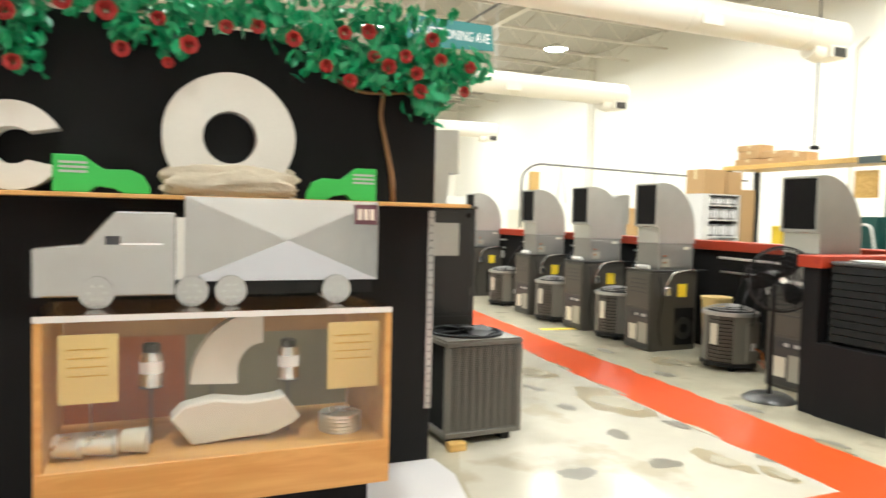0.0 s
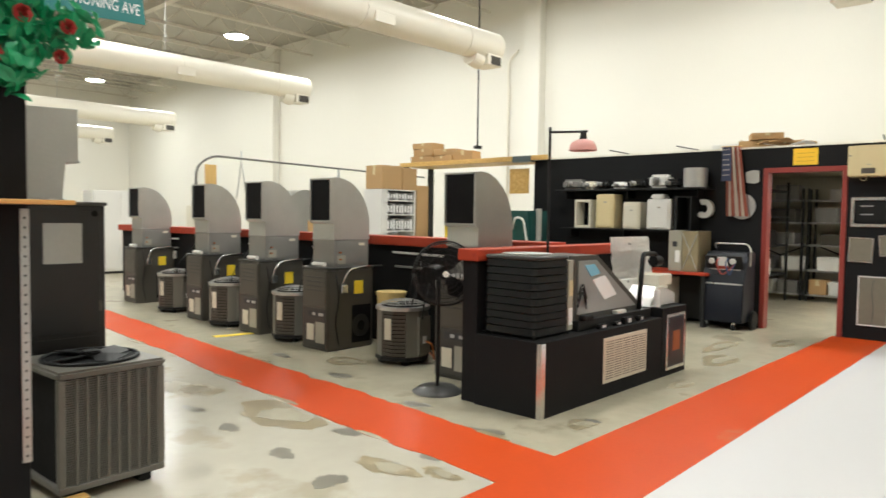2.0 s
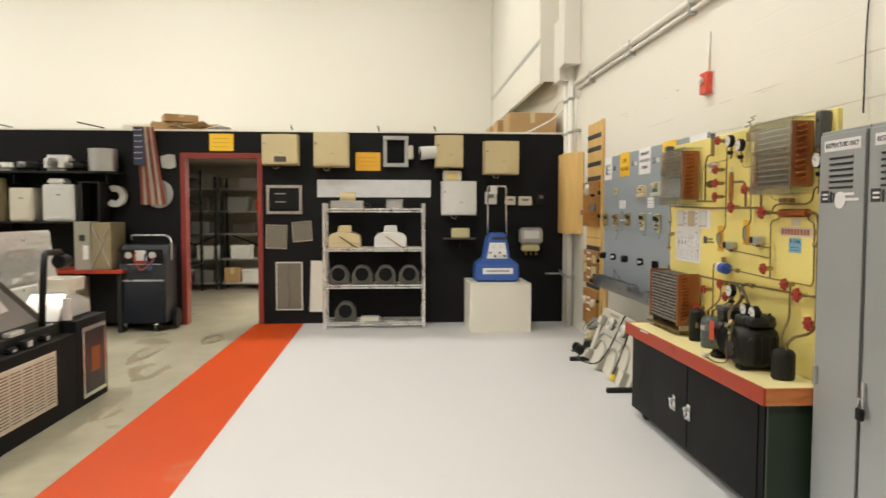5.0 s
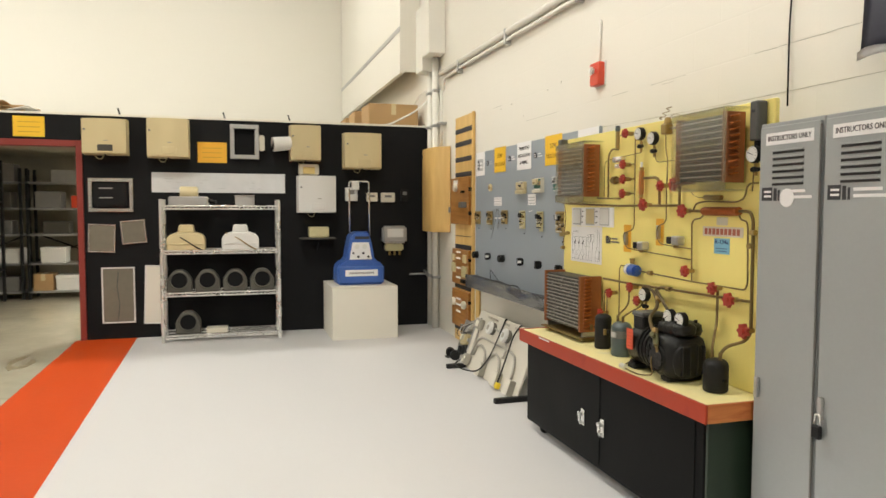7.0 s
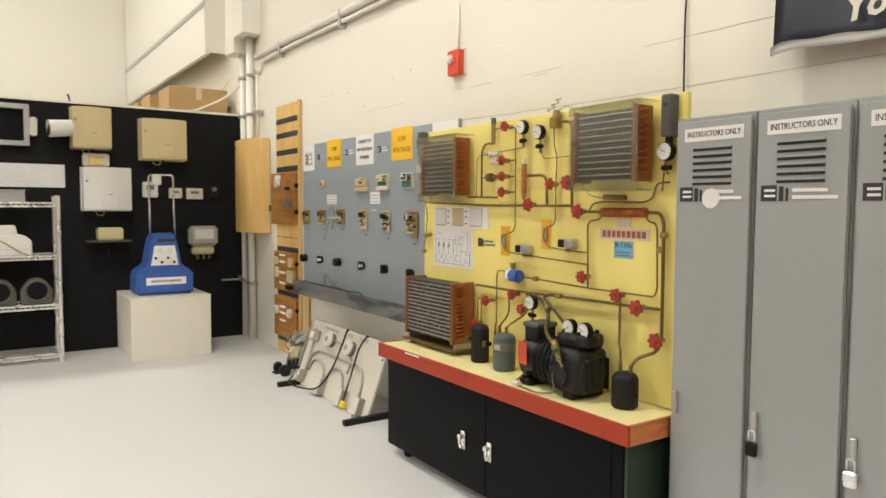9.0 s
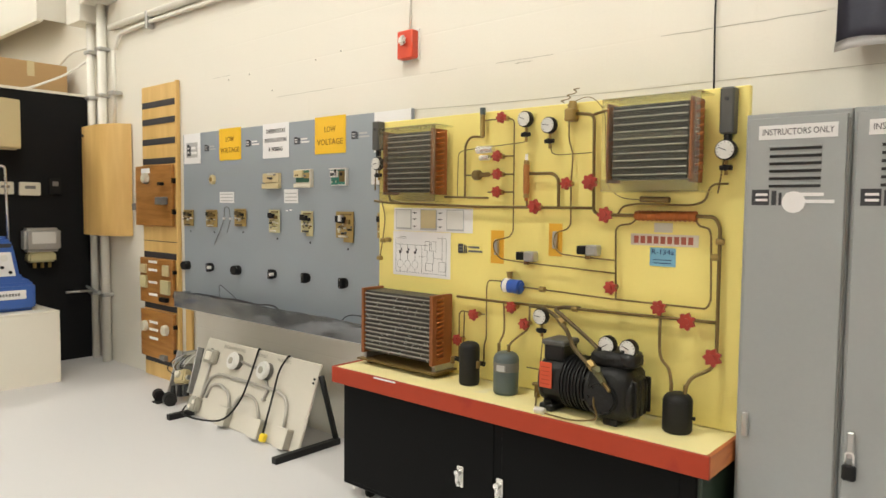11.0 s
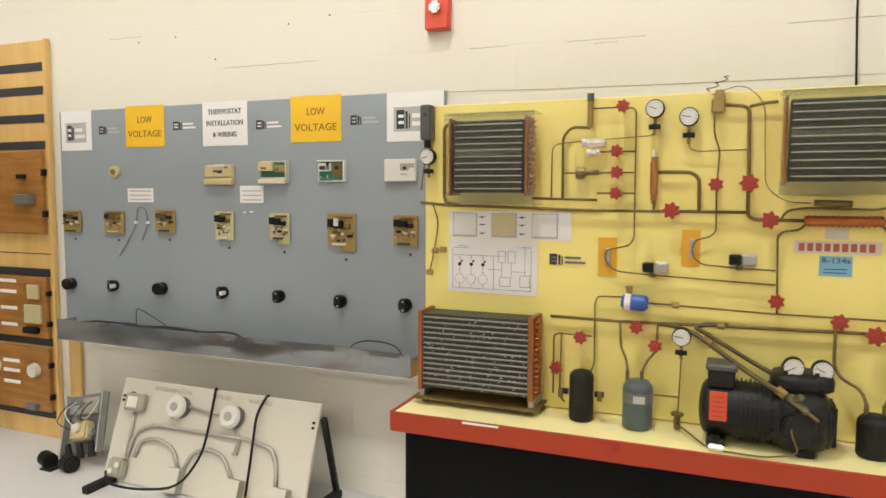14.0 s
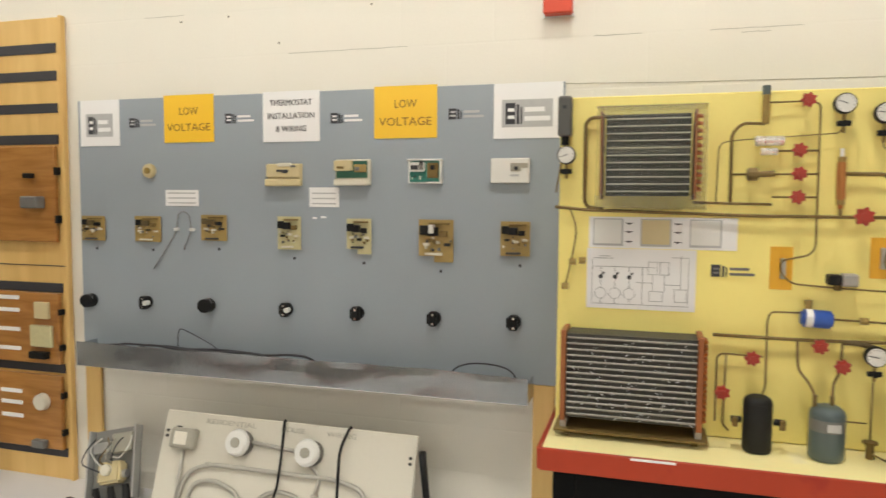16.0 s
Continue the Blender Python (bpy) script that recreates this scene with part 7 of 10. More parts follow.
for y, z in ((2.04, 0.518), (1.76, 0.518), (1.48, 0.518), (1.20, 0.518), (1.96, 0.078)):
    fan_housing(y, z)
for y, m_, lab in ((1.965, "cream", "cream moulded humidifier base with a black cord"), (1.42, "white_plastic", "white moulded humidifier base")):
    t = thing("drum_humidifier", (11.17, y, 0.958), lab, "humidifier")
    b = slab([(y - 0.19, 0.958), (y + 0.19, 0.958), (y + 0.19, 1.085), (y + 0.155, 1.125), (y + 0.09, 1.145), (y - 0.09, 1.145), (y - 0.155, 1.125), (y - 0.19, 1.085)], "x", 11.02, 11.30, bev=0.012)
    smooth(part("tray", b, m_, t), 35)
    part("lip", box(11.012, y - 0.185, 1.02, 11.02, y + 0.185, 1.03, 0.003), m_, t)
    b = slab([(y - 0.085, 1.14), (y + 0.085, 1.14), (y + 0.07, 1.225), (y - 0.07, 1.225)], "x", 11.08, 11.24, bev=0.010)
    smooth(part("tower", b, m_, t), 35)
    part("cord", tube([(11.06, y + 0.15, 1.14), (11.01, y + 0.02, 1.08), (11.008, y - 0.1, 0.99), (11.02, y - 0.16, 0.965)], 0.006, seg=6, bend=0.06), "black" if m_ == "cream" else "brass", t)
t = thing("burner_tray", (11.17, 1.93, 1.423), "grey metal burner tray with a cream motor", "appliance part")
part("tray", box(11.04, 1.74, 1.423, 11.30, 2.13, 1.52, 0.012), "steel", t)
smooth(part("motor", rod((11.15, 2.02, 1.56), (11.15, 1.84, 1.56), 0.065, seg=20, bev=0.01), "cream", t))
part("shaft", rod((11.15, 1.84, 1.50), (11.10, 1.66, 1.46), 0.02, seg=10), "black", t)
t = thing("bracket_box", (11.17, 1.36, 1.423), "folded galvanised bracket box", "appliance part")
part("box", box(11.07, 1.27, 1.423, 11.25, 1.47, 1.53, 0.008), "steel", t)
part("lid", box(11.06, 1.26, 1.53, 11.26, 1.48, 1.536), "alu", t)
t = thing("flat_carton", (11.15, 1.68, 0.078), "flat cream equipment carton on the lowest shelf", "box")
part("body", box(11.06, 1.56, 0.078, 11.26, 1.78, 0.125, 0.004), "cream_pale", t)
t = thing("metal_strips", (11.2, 1.3, 0.078), "bundle of bright metal strips on the lowest shelf", "metal strips")
for k in range(4):
    part("strip", box(11.08 + 0.05 * k, 1.06, 0.078 + 0.006 * k, 11.115 + 0.05 * k, 1.54, 0.088 + 0.006 * k, 0.002), "alu", t)

# pedestal with the blue recovery machine
t = thing("pedestal", (11.03, 0.15, 0), "white painted plinth box on the floor", "pedestal")
part("body", box(10.66, -0.20, 0.0, 11.40, 0.505, 0.553, 0.004), "pedestal", t)
part("lid", box(10.658, -0.202, 0.5535, 11.402, 0.507, 0.567, 0.003), "pedestal", t)
t = thing("recovery_machine", (10.98, 0.155, 0.568), "blue moulded refrigerant recovery machine with a pull handle", "machine")
BXF = 10.83
out = [(0.425, 0.572), (0.44, 0.60), (0.435, 0.76), (0.41, 0.80), (0.36, 0.825), (0.325, 0.84), (0.285, 1.05), (0.26, 1.12), (0.23, 1.135), (0.08, 1.135), (0.05, 1.12), (0.025, 1.05), (-0.015, 0.84), (-0.05, 0.825), (-0.10, 0.80), (-0.125, 0.76), (-0.13, 0.60), (-0.115, 0.572)]
out = [(0.172 + (a - 0.155) * 0.91, c) for a, c in out]
b = slab(out, "x", BXF, BXF + 0.30)
bmesh.ops.bevel(b, geom=b.edges[:], offset=0.016, segments=2, affect="EDGES")
smooth(part("body", b, "blue_machine", t))
smooth(part("base", box(BXF - 0.03, -0.083, 0.572, BXF + 0.05, 0.427, 0.79, 0.025, seg=3), "blue_machine", t))
part("control_panel", slab([(0.05, 0.845), (0.295, 0.845), (0.262, 1.03), (0.083, 1.03)], "x", BXF - 0.006, BXF + 0.001), "paper", t)
for y, z in ((0.215, 0.985), (0.13, 0.985)):
    smooth(part("gauge", rod((BXF - 0.006, y, z), (BXF - 0.016, y, z), 0.026, seg=20), "dial", t))
for k in range(4):
    part("knob", rod((BXF - 0.006, 0.255 - 0.055 * k, 0.915 - 0.04 * (k % 2)), (BXF - 0.022, 0.255 - 0.055 * k, 0.915 - 0.04 * (k % 2)), 0.012, seg=12), "black", t)
part("name_plate", box(BXF - 0.034, -0.01, 0.665, BXF - 0.029, 0.345, 0.735, 0.002), "paper", t)
for k in range(13):
    part("print_mark", box(BXF - 0.0355, 0.035 + 0.021 * k, 0.69, BXF - 0.034, 0.049 + 0.021 * k, 0.711), "grey_plastic", t)
part("grip", box(BXF + 0.08, 0.06, 1.08, BXF + 0.2, 0.25, 1.145, 0.02, seg=2), "blue_machine", t)
part("grip_slot", box(BXF - 0.002, 0.075, 1.065, BXF + 0.002, 0.235, 1.095, 0.001), "ink", t)
part("pull_handle", tube([(BXF + 0.17, 0.262, 1.10), (BXF + 0.20, 0.262, 1.695), (BXF + 0.20, 0.042, 1.695), (BXF + 0.17, 0.042, 1.10)], 0.010, seg=10, bend=0.03), "alu", t)
part("hand_strap", box(BXF + 0.185, 0.15, 1.60, BXF + 0.215, 0.235, 1.70, 0.008), "white_plastic", t)

# shelves and equipment on the left-hand stretch
for z, y0, y1, nm in ((1.855, 7.0, 4.60, "upper"), (1.27, 6.9, 4.80, "lower")):
    t = thing("display_shelf", (11.3, 5.8, z), "black wall shelf crowded with small equipment", "shelf", "partition shelves")
    part("board", box(11.12, y1, z - 0.022, FX, y0, z, 0.002), "black_matte", t)
    for y in (y0 - 0.15, (y0 + y1) / 2, y1 + 0.15):
        part("bracket", box(11.2, y - 0.01, z - 0.14, FX, y + 0.01, z - 0.022), "black", t)
for y, w, z1, m_, lab in ((6.50, 0.28, 1.70, "cream_pale", "open cream-framed furnace filter cabinet"), (6.12, 0.30, 1.78, "cream", "tall cream air cleaner cabinet"), (5.69, 0.27, 1.66, "cream_pale", "ivory air cleaner cabinet"), (5.27, 0.36, 1.70, "white_plastic", "white air handler cabinet with a rounded top")):
    t = thing("air_cleaner", (11.25, y, 1.27), lab, "air cleaner")
    if y > 6.4:
        for a, b, c, d in ((y - w / 2, y + w / 2, 1.27, 1.31), (y - w / 2, y + w / 2, z1 - 0.04, z1), (y - w / 2, y - w / 2 + 0.035, 1.31, z1 - 0.04), (y + w / 2 - 0.035, y + w / 2, 1.31, z1 - 0.04)):
            part("frame", box(11.13, a, c, 11.38, b, d, 0.004), m_, t)
        part("backing", box(11.36, y - w / 2, 1.31, 11.38, y + w / 2, z1 - 0.04), "inside", t)
    else:
        smooth(part("body", box(11.13, y - w / 2, 1.27, 11.40, y + w / 2, z1, 0.015, seg=2), m_, t))
        part("door", box(11.122, y - w / 2 + 0.04, 1.30, 11.13, y + w / 2 - 0.04, z1 - 0.05, 0.003), m_, t)
        part("badge", box(11.119, y - 0.03, z1 - 0.13, 11.122, y + 0.02, z1 - 0.11), "putty", t)
        part("side_seam", box(11.2, y - w / 2 - 0.002, 1.29, 11.206, y - w / 2, z1 - 0.03), "putty", t)
        if y < 5.4:
            smooth(part("cap", box(11.16, y - 0.06, z1, 11.34, y + 0.14, z1 + 0.07, 0.02, seg=2), m_, t))
t = thing("glass_cabinet", (11.25, 4.90, 1.27), "dark open-sided frame at the shelf end", "frame")
for a, b in ((4.82, 4.80), (5.04, 5.0)):
    part("upright", box(11.13, a, 1.27, 11.40, b, 1.72), "black_matte", t)
part("top", box(11.13, 4.82, 1.72, 11.40, 5.06, 1.735), "black_matte", t)
for y, w, h_, m_, lab in ((6.72, 0.36, 0.16, "grey_plastic", "clear grey plastic bin of parts"), (6.42, 0.22, 0.12, "cream_pale", "pale motor part"), (6.20, 0.2, 0.13, "black", "black blower motor"), (5.92, 0.26, 0.10, "white_plastic", "white duct boot"), (5.65, 0.28, 0.13, "black", "black fan motor"), (5.30, 0.30, 0.19, "white_plastic", "white plastic hood"), (5.12, 0.25, 0.12, "black", "black fan scroll")):
    t = thing("shelf_part", (11.25, y, 1.857), lab + " on the shelf", "appliance part")
    smooth(part("body", box(11.15, y - w / 2, 1.857, 11.36, y + w / 2, 1.857 + h_, 0.04, seg=3), m_, t))
    part("stub", rod((11.16, y, 1.857 + h_ * 0.5), (11.11, y + 0.05, 1.857 + h_ * 0.55), h_ * 0.28, seg=12), "grey_plastic", t)
t = thing("duct_collar", (11.25, 4.80, 1.857), "short galvanised round duct collar on the shelf", "duct fitting")
smooth(part("shell", rod((11.25, 4.80, 1.857), (11.25, 4.80, 2.12), 0.16, seg=26), "steel", t))
t = thing("flag", (11.30, 4.36, 1.45), "small stars-and-stripes flag hanging from the wall top", "flag")
for k in range(7):
    y0 = 4.47 - 0.036 * k
    b = bmesh.new()
    prev = None
    for j in range(12):
        f_ = j / 11
        sp = 0.75 + 0.45 * f_
        yc = 4.36 - 0.07 * f_ + (y0 - 4.36) * sp
        z = 2.40 - 0.93 * f_
        xw = 11.36 + 0.018 * math.sin(k * 1.6 + 2 * f_)
        cur = (b.verts.new((xw, yc, z)), b.verts.new((xw + 0.01, yc - 0.036 * sp, z)))
        if prev:
            b.faces.new((prev[0], prev[1], cur[1], cur[0]))
        prev = cur
    bmesh.ops.solidify(b, geom=b.faces[:], thickness=0.003)
    part("stripe", b, "flag_red" if k % 2 == 0 else "flag_white", t)
part("canton", slab([(4.475, 2.395), (4.36, 2.395), (4.345, 1.94), (4.48, 1.94)], "x", 11.325, 11.332), "flag_blue", t)
for k in range(18):
    part("star", rod((11.325, 4.455 - 0.033 * (k % 3), 2.36 - 0.068 * (k // 3)), (11.322, 4.455 - 0.033 * (k % 3), 2.36 - 0.068 * (k // 3)), 0.009, seg=5), "flag_white", t)
part("rod", rod((11.34, 4.50, 2.40), (11.34, 4.22, 2.40), 0.006, seg=8), "pine", t)
t = thing("round_plate", (FX, 4.25, 1.6), "round grey duct damper plate on the wall", "duct fitting")
smooth(part("disc", rod((FX - 0.03, 4.22, 1.60), (FX - 0.005, 4.22, 1.60), 0.17, seg=28, bev=0.006), "steel", t))
part("hub", rod((FX - 0.035, 4.22, 1.60), (FX - 0.03, 4.22, 1.60), 0.05, seg=16), "black", t)
t = thing("blower_wheel", (FX, 4.72, 1.58), "white half-round blower scroll on the wall", "appliance part")
ring = [(4.72 + 0.13 * math.cos(a), 1.57 + 0.13 * math.sin(a)) for a in (math.pi * (0.35 + 1.4 * k / 14) for k in range(15))]
ring += [(4.72 + 0.06 * math.cos(a), 1.57 + 0.06 * math.sin(a)) for a in (math.pi * (0.35 + 1.4 * k / 14) for k in range(14, -1, -1))]
part("scroll", slab(ring, "x", FX - 0.09, FX - 0.004), "white_plastic", t)
t = thing("grey_cover", (FX, 4.05, 2.0), "small grey metal cover plate on the wall", "cover plate")
part("plate", slab([(4.18, 1.92), (4.19, 2.05), (4.10, 2.08), (4.02, 2.07), (4.01, 1.93), (4.08, 1.90)], "x", FX - 0.03, FX - 0.002), "elbow", t)

# red-topped table with the flow hood box, and the recovery cart
t = thing("side_table", (11.15, 4.9, 0), "black side table with a red top", "table")
part("tabletop", box(10.85, 4.45, 0.68, FX, 5.42, 0.72, 0.004), "red_trim", t)
for y in (4.48, 5.34):
    for x in (10.88, 11.36):
        part("leg", box(x, y, 0, x + 0.05, y + 0.05, 0.68), "black_matte", t)
part("panel", box(11.30, 4.53, 0.05, 11.32, 5.34, 0.68), "black_matte", t)
t = thing("air_handler_box", (11.1, 4.80, 0.72), "beige air handler box with a quilted filter side", "air handler")
part("front", box(10.92, 4.825, 0.72, 11.35, 5.01, 1.27, 0.006), "putty", t)
part("filter_side", box(10.92, 4.60, 0.72, 11.35, 4.82, 1.26, 0.006), "stain_soft", t)
b = rod((10.915, 4.61, 0.75), (10.915, 4.81, 1.23), 0.006, seg=5)
rod((10.915, 4.81, 0.75), (10.915, 4.61, 1.23), 0.006, seg=5, bm=b)
part("cross_wires", b, "steel", t)
part("control", box(10.91, 4.89, 1.05, 10.92, 4.95, 1.12), "ink", t)
part("tag", box(10.912, 4.85, 0.84, 10.92, 4.91, 1.0), "paper", t)
t = thing("white_bin", (10.95, 5.15, 0.5), "white box under the side table", "box")
part("body", box(10.9, 5.0, 0.05, 11.28, 5.33, 0.62, 0.006), "cream_pale", t)
t = thing("recovery_cart", (11.15, 4.27, 0), "dark blue refrigerant recovery cart with a chrome push handle", "machine")
b = slab([(10.90, 0.10), (11.33, 0.10), (11.33, 1.0), (11.08, 1.0), (10.92, 0.62)], "y", 4.0, 4.54)
bmesh.ops.bevel(b, geom=b.edges[:], offset=0.012, segments=2, affect="EDGES")
smooth(part("body", b, "navy", t))
sl_ = Matrix.Translation((10.995, 4.27, 0.80)) @ Matrix.Rotation(radians(-23), 4, "Y")
part("panel", turned(box(-0.012, -0.24, -0.17, -0.002, 0.24, 0.17, 0.003), sl_), "black", t)
for y in (0.15, -0.12):
    part("gauge", turned(rod((-0.012, y, 0.10), (-0.028, y, 0.10), 0.04, seg=20), sl_), "dial", t)
part("screen", turned(box(-0.02, -0.05, 0.03, -0.012, 0.07, 0.16, 0.003), sl_), "paper", t)
part("stripe", turned(box(-0.02, -0.2, -0.05, -0.012, 0.2, -0.015), sl_), "flag_white", t)
part("stripe", turned(box(-0.02, -0.2, -0.09, -0.012, 0.2, -0.065), sl_), "red_trim", t)
part("trim", box(10.912, 4.02, 0.585, 10.918, 4.52, 0.605), "chrome", t)
part("handle", tube([(11.25, 4.46, 0.98), (11.12, 4.46, 1.11), (11.12, 4.04, 1.11), (11.12, 3.99, 1.05), (11.12, 3.99, 0.82)], 0.010, seg=10, bend=0.05), "chrome", t)
for y in (4.48, 4.12):
    w_ = part("caster", rod((10.95, y - 0.015, 0.04), (10.95, y + 0.015, 0.04), 0.04, seg=14), "black", t)
    part("fork", box(10.93, y - 0.022, 0.05, 10.97, y + 0.022, 0.11), "chrome", w_)
for y in (4.58, 3.97):
    smooth(part("wheel", rod((11.22, y - 0.025, 0.12), (11.22, y + 0.025, 0.12), 0.12, seg=22, bev=0.01), "black", t))
for k in range(3):
    part("hose", tube([(10.96, 4.44 - 0.12 * k, 0.95), (10.86, 4.46 - 0.12 * k, 0.86), (10.87, 4.36 - 0.1 * k, 0.70), (10.89, 4.20 - 0.03 * k, 0.78), (10.93, 4.12, 0.86)], 0.008, seg=6, bend=0.06), ("black", "red_knob", "blue_dark")[k], t)
part("label", turned(box(-0.016, -0.06, -0.02, -0.012, 0.09, 0.03), sl_), "red_trim", t)
# cardboard and clutter on top of the partition
for x, y, sx, sy, sz, rz in ((11.75, 4.1, 0.35, 0.55, 0.10, 10), (11.8, 3.75, 0.35, 0.5, 0.08, -14), (11.72, 4.05, 0.3, 0.4, 0.09, 25)):
    carton(x, y, BT + (0.022 if sz > 0.085 and rz == 10 else 0.022) + (0.11 if rz == 25 else 0.0), sx, sy, sz, "cardboard", "flattened brown cardboard box on the partition top", rz)
rc = random.Random(8)
for k in range(6):
    t = thing("cardboard_sheet", (0, 0, 0), "torn flattened cardboard sheet lying on the partition top", "cardboard", "cardboard scraps")
    w_, d_ = rc.uniform(0.2, 0.42), rc.uniform(0.14, 0.24)
    part("sheet", slab([(-d_ / 2, -w_ / 2), (d_ / 2, -w_ / 2 + 0.03), (d_ / 2 - 0.02, w_ / 2), (0.0, w_ / 2 - 0.04), (-d_ / 2 + 0.01, w_ / 2 - 0.01)], "z", 0.0, 0.006), "cardboard" if k % 3 else "paper", t)
    t.matrix_basis = pose(11.60 + 0.05 * (k % 2), 3.55 + 0.13 * k, BT + 0.05 + 0.02 * (k % 3), rc.uniform(6, 24) * (1 if k % 2 else -1), rc.uniform(-6, 10), rc.uniform(-25, 25))
carton(11.75, 4.55, BT + 0.022, 0.3, 0.35, 0.08, "white_plastic", "low white box on the partition top")
for y in (6.05, 4.98, 2.62, 1.56, 0.86):
    t = thing("top_bracket", (11.5, y, BT + 0.022), "small dark angle bracket on the partition top", "bracket", "top brackets")
    b = tube([(11.46, y + 0.20, BT + 0.10), (11.46, y - 0.12, BT + 0.03)] if y > 3 else [(11.46, y, BT + 0.02), (11.46, y + 0.02, BT + 0.09)], 0.009, seg=5, bend=0)
    part("angle", b, "black_matte", t)

# ---- podium with the display condensing unit ----
PX0, PX1, PYF, PYB = 5.858, 8.22, 3.567, 4.17
t = thing("display_podium", (7.0, 3.9, 0), "low black plywood podium with a steel corner strip and grilles", "podium")
part("body", box(PX0, PYF, 0, 7.72, PYB, 0.54, 0.003), "black_wall", t)
part("end_section", box(7.722, PYF - 0.002, 0, PX1, PYB, 0.62, 0.003), "black_wall", t)
part("corner_strip", box(PX0 - 0.004, PYF - 0.004, 0.0, PX0 + 0.045, PYF, 0.535), "alu", t, "bright steel corner strip")
part("corner_strip", box(PX0 - 0.004, PYF, 0.0, PX0, PYF + 0.035, 0.535), "alu", t)
g = part("vent_grille", box(6.70, PYF - 0.006, 0.115, 7.42, PYF - 0.001, 0.475, 0.002), "cream_pale", t, "cream slotted return-air grille")
for k in range(5):
    for j in range(16):
        part("slot", box(6.74 + 0.135 * k, PYF - 0.0075, 0.145 + 0.0195 * j, 6.74 + 0.135 * k + 0.115, PYF - 0.006, 0.151 + 0.0195 * j), "furnace", g)
wn = part("window_frame", box(7.80, PYF - 0.012, 0.05, 8.18, PYF - 0.004, 0.56, 0.002), "alu", t, "aluminium-framed dark window")
part("pane", box(7.83, PYF - 0.015, 0.08, 8.15, PYF - 0.012, 0.53), "navy", wn)
part("red_panel", box(7.92, PYF - 0.017, 0.22, 8.06, PYF - 0.015, 0.40), "case_red", wn)
t = thing("podium_back_wall", (7.0, 4.25, 0), "black half-height partition with a thick red cap", "partition")
part("panel", box(5.88, 4.18, 0, 8.2, 4.32, 1.08, 0.003), "black_wall", t)
part("cap", box(5.85, 4.15, 1.08, 8.25, 4.35, 1.17, 0.006), "red_trim", t, "brick-red wooden cap")
# louvred condensing unit
def round_rect(x0, y0, x1, y1, r, n=5):
    out = []
    for cx, cy, a0 in ((x1 - r, y1 - r, 0), (x0 + r, y1 - r, 90), (x0 + r, y0 + r, 180), (x1 - r, y0 + r, 270)):
        out += [(cx + r * math.cos(radians(a0 + 90 * k / n)), cy + r * math.sin(radians(a0 + 90 * k / n))) for k in range(n + 1)]
    return out


t = thing("louvred_condenser", (6.16, 3.90, 0.54), "dark louvred square condensing unit on the podium", "air conditioner")
AX0, AX1, AY0, AY1, AZ0, AZ1 = 5.90, 6.36, 3.66, 4.14, 0.542, 1.135
# Near-black filler block: shade between the louvres is put into its colour.
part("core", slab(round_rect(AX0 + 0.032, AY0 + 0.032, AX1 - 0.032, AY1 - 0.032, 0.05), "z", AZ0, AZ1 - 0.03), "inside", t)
n = 10
for k in range(n):
    z = AZ0 + 0.02 + (AZ1 - AZ0 - 0.05) * k / n
    pr = (AZ1 - AZ0) / n
    b = bmesh.new()
    rings_ = []
    for ins, zz in ((0.010, z), (0.0, z + 0.005), (0.002, z + 0.016), (0.006, z + pr * 0.86), (0.022, z + pr * 0.90), (0.030, z)):
        rings_.append([b.verts.new((px, py, zz)) for px, py in round_rect(AX0 + ins, AY0 + ins, AX1 - ins, AY1 - ins, 0.06)])
    for p, q in zip(rings_, rings_[1:]):
        for i in range(len(p)):
            b.faces.new((p[i], p[(i + 1) % len(p)], q[(i + 1) % len(p)], q[i]))
    smooth(part("louvre_ring", b, "louvre", t), 35)
for x in (AX0, AX1 - 0.03):
    for y in (AY0, AY1 - 0.03):
        part("corner_post", rod((x + 0.015, y + 0.015, AZ0), (x + 0.015, y + 0.015, AZ0 + 0.02), 0.012, seg=8), "louvre", t)
smooth(part("top", slab(round_rect(AX0 - 0.004, AY0 - 0.004, AX1 + 0.004, AY1 + 0.004, 0.065), "z", AZ1 - 0.028, AZ1, bev=0.008), "furnace_dark", t), 35)
part("guard", rod(((AX0 + AX1) / 2, (AY0 + AY1) / 2, AZ1), ((AX0 + AX1) / 2, (AY0 + AY1) / 2, AZ1 + 0.012), 0.19, seg=28), "steel", t)
part("service_panel", box(AX1, AY0 + 0.02, AZ0 + 0.02, AX1 + 0.07, AY1 - 0.1, AZ1 - 0.04, 0.006), "putty", t)
part("label", box(AX1 + 0.005, AY0 + 0.017, AZ0 + 0.06, AX1 + 0.06, AY0 + 0.02, AZ0 + 0.19), "paper", t)
part("label", box(AX1 + 0.01, AY0 + 0.017, AZ0 + 0.28, AX1 + 0.06, AY0 + 0.02, AZ0 + 0.40), "cream", t)
# sloped glass-topped demonstration case
t = thing("cutaway_coil_case", (6.95, 3.9, 0.54), "grey sloped cutaway coil case with paper notes", "training unit")
b = slab([(6.50, 0.62), (7.66, 0.62), (7.60, 0.66), (6.84, 1.12), (6.50, 1.12)], "y", 3.72, 4.08)
part("case", b, "furnace", t)
sl_ = Matrix.Translation((6.985, 3.9, 0.883)) @ Matrix.Rotation(radians(43.1), 4, "Y")
part("face", slab([(6.55, 0.66), (7.50, 0.66), (6.82, 1.08), (6.55, 1.08)], "y", 3.713, 3.72), "elbow", t)
part("note", slab([(6.76, 0.92), (6.95, 0.95), (7.15, 0.78), (6.95, 0.75)], "y", 3.708, 3.713), "paper", t)
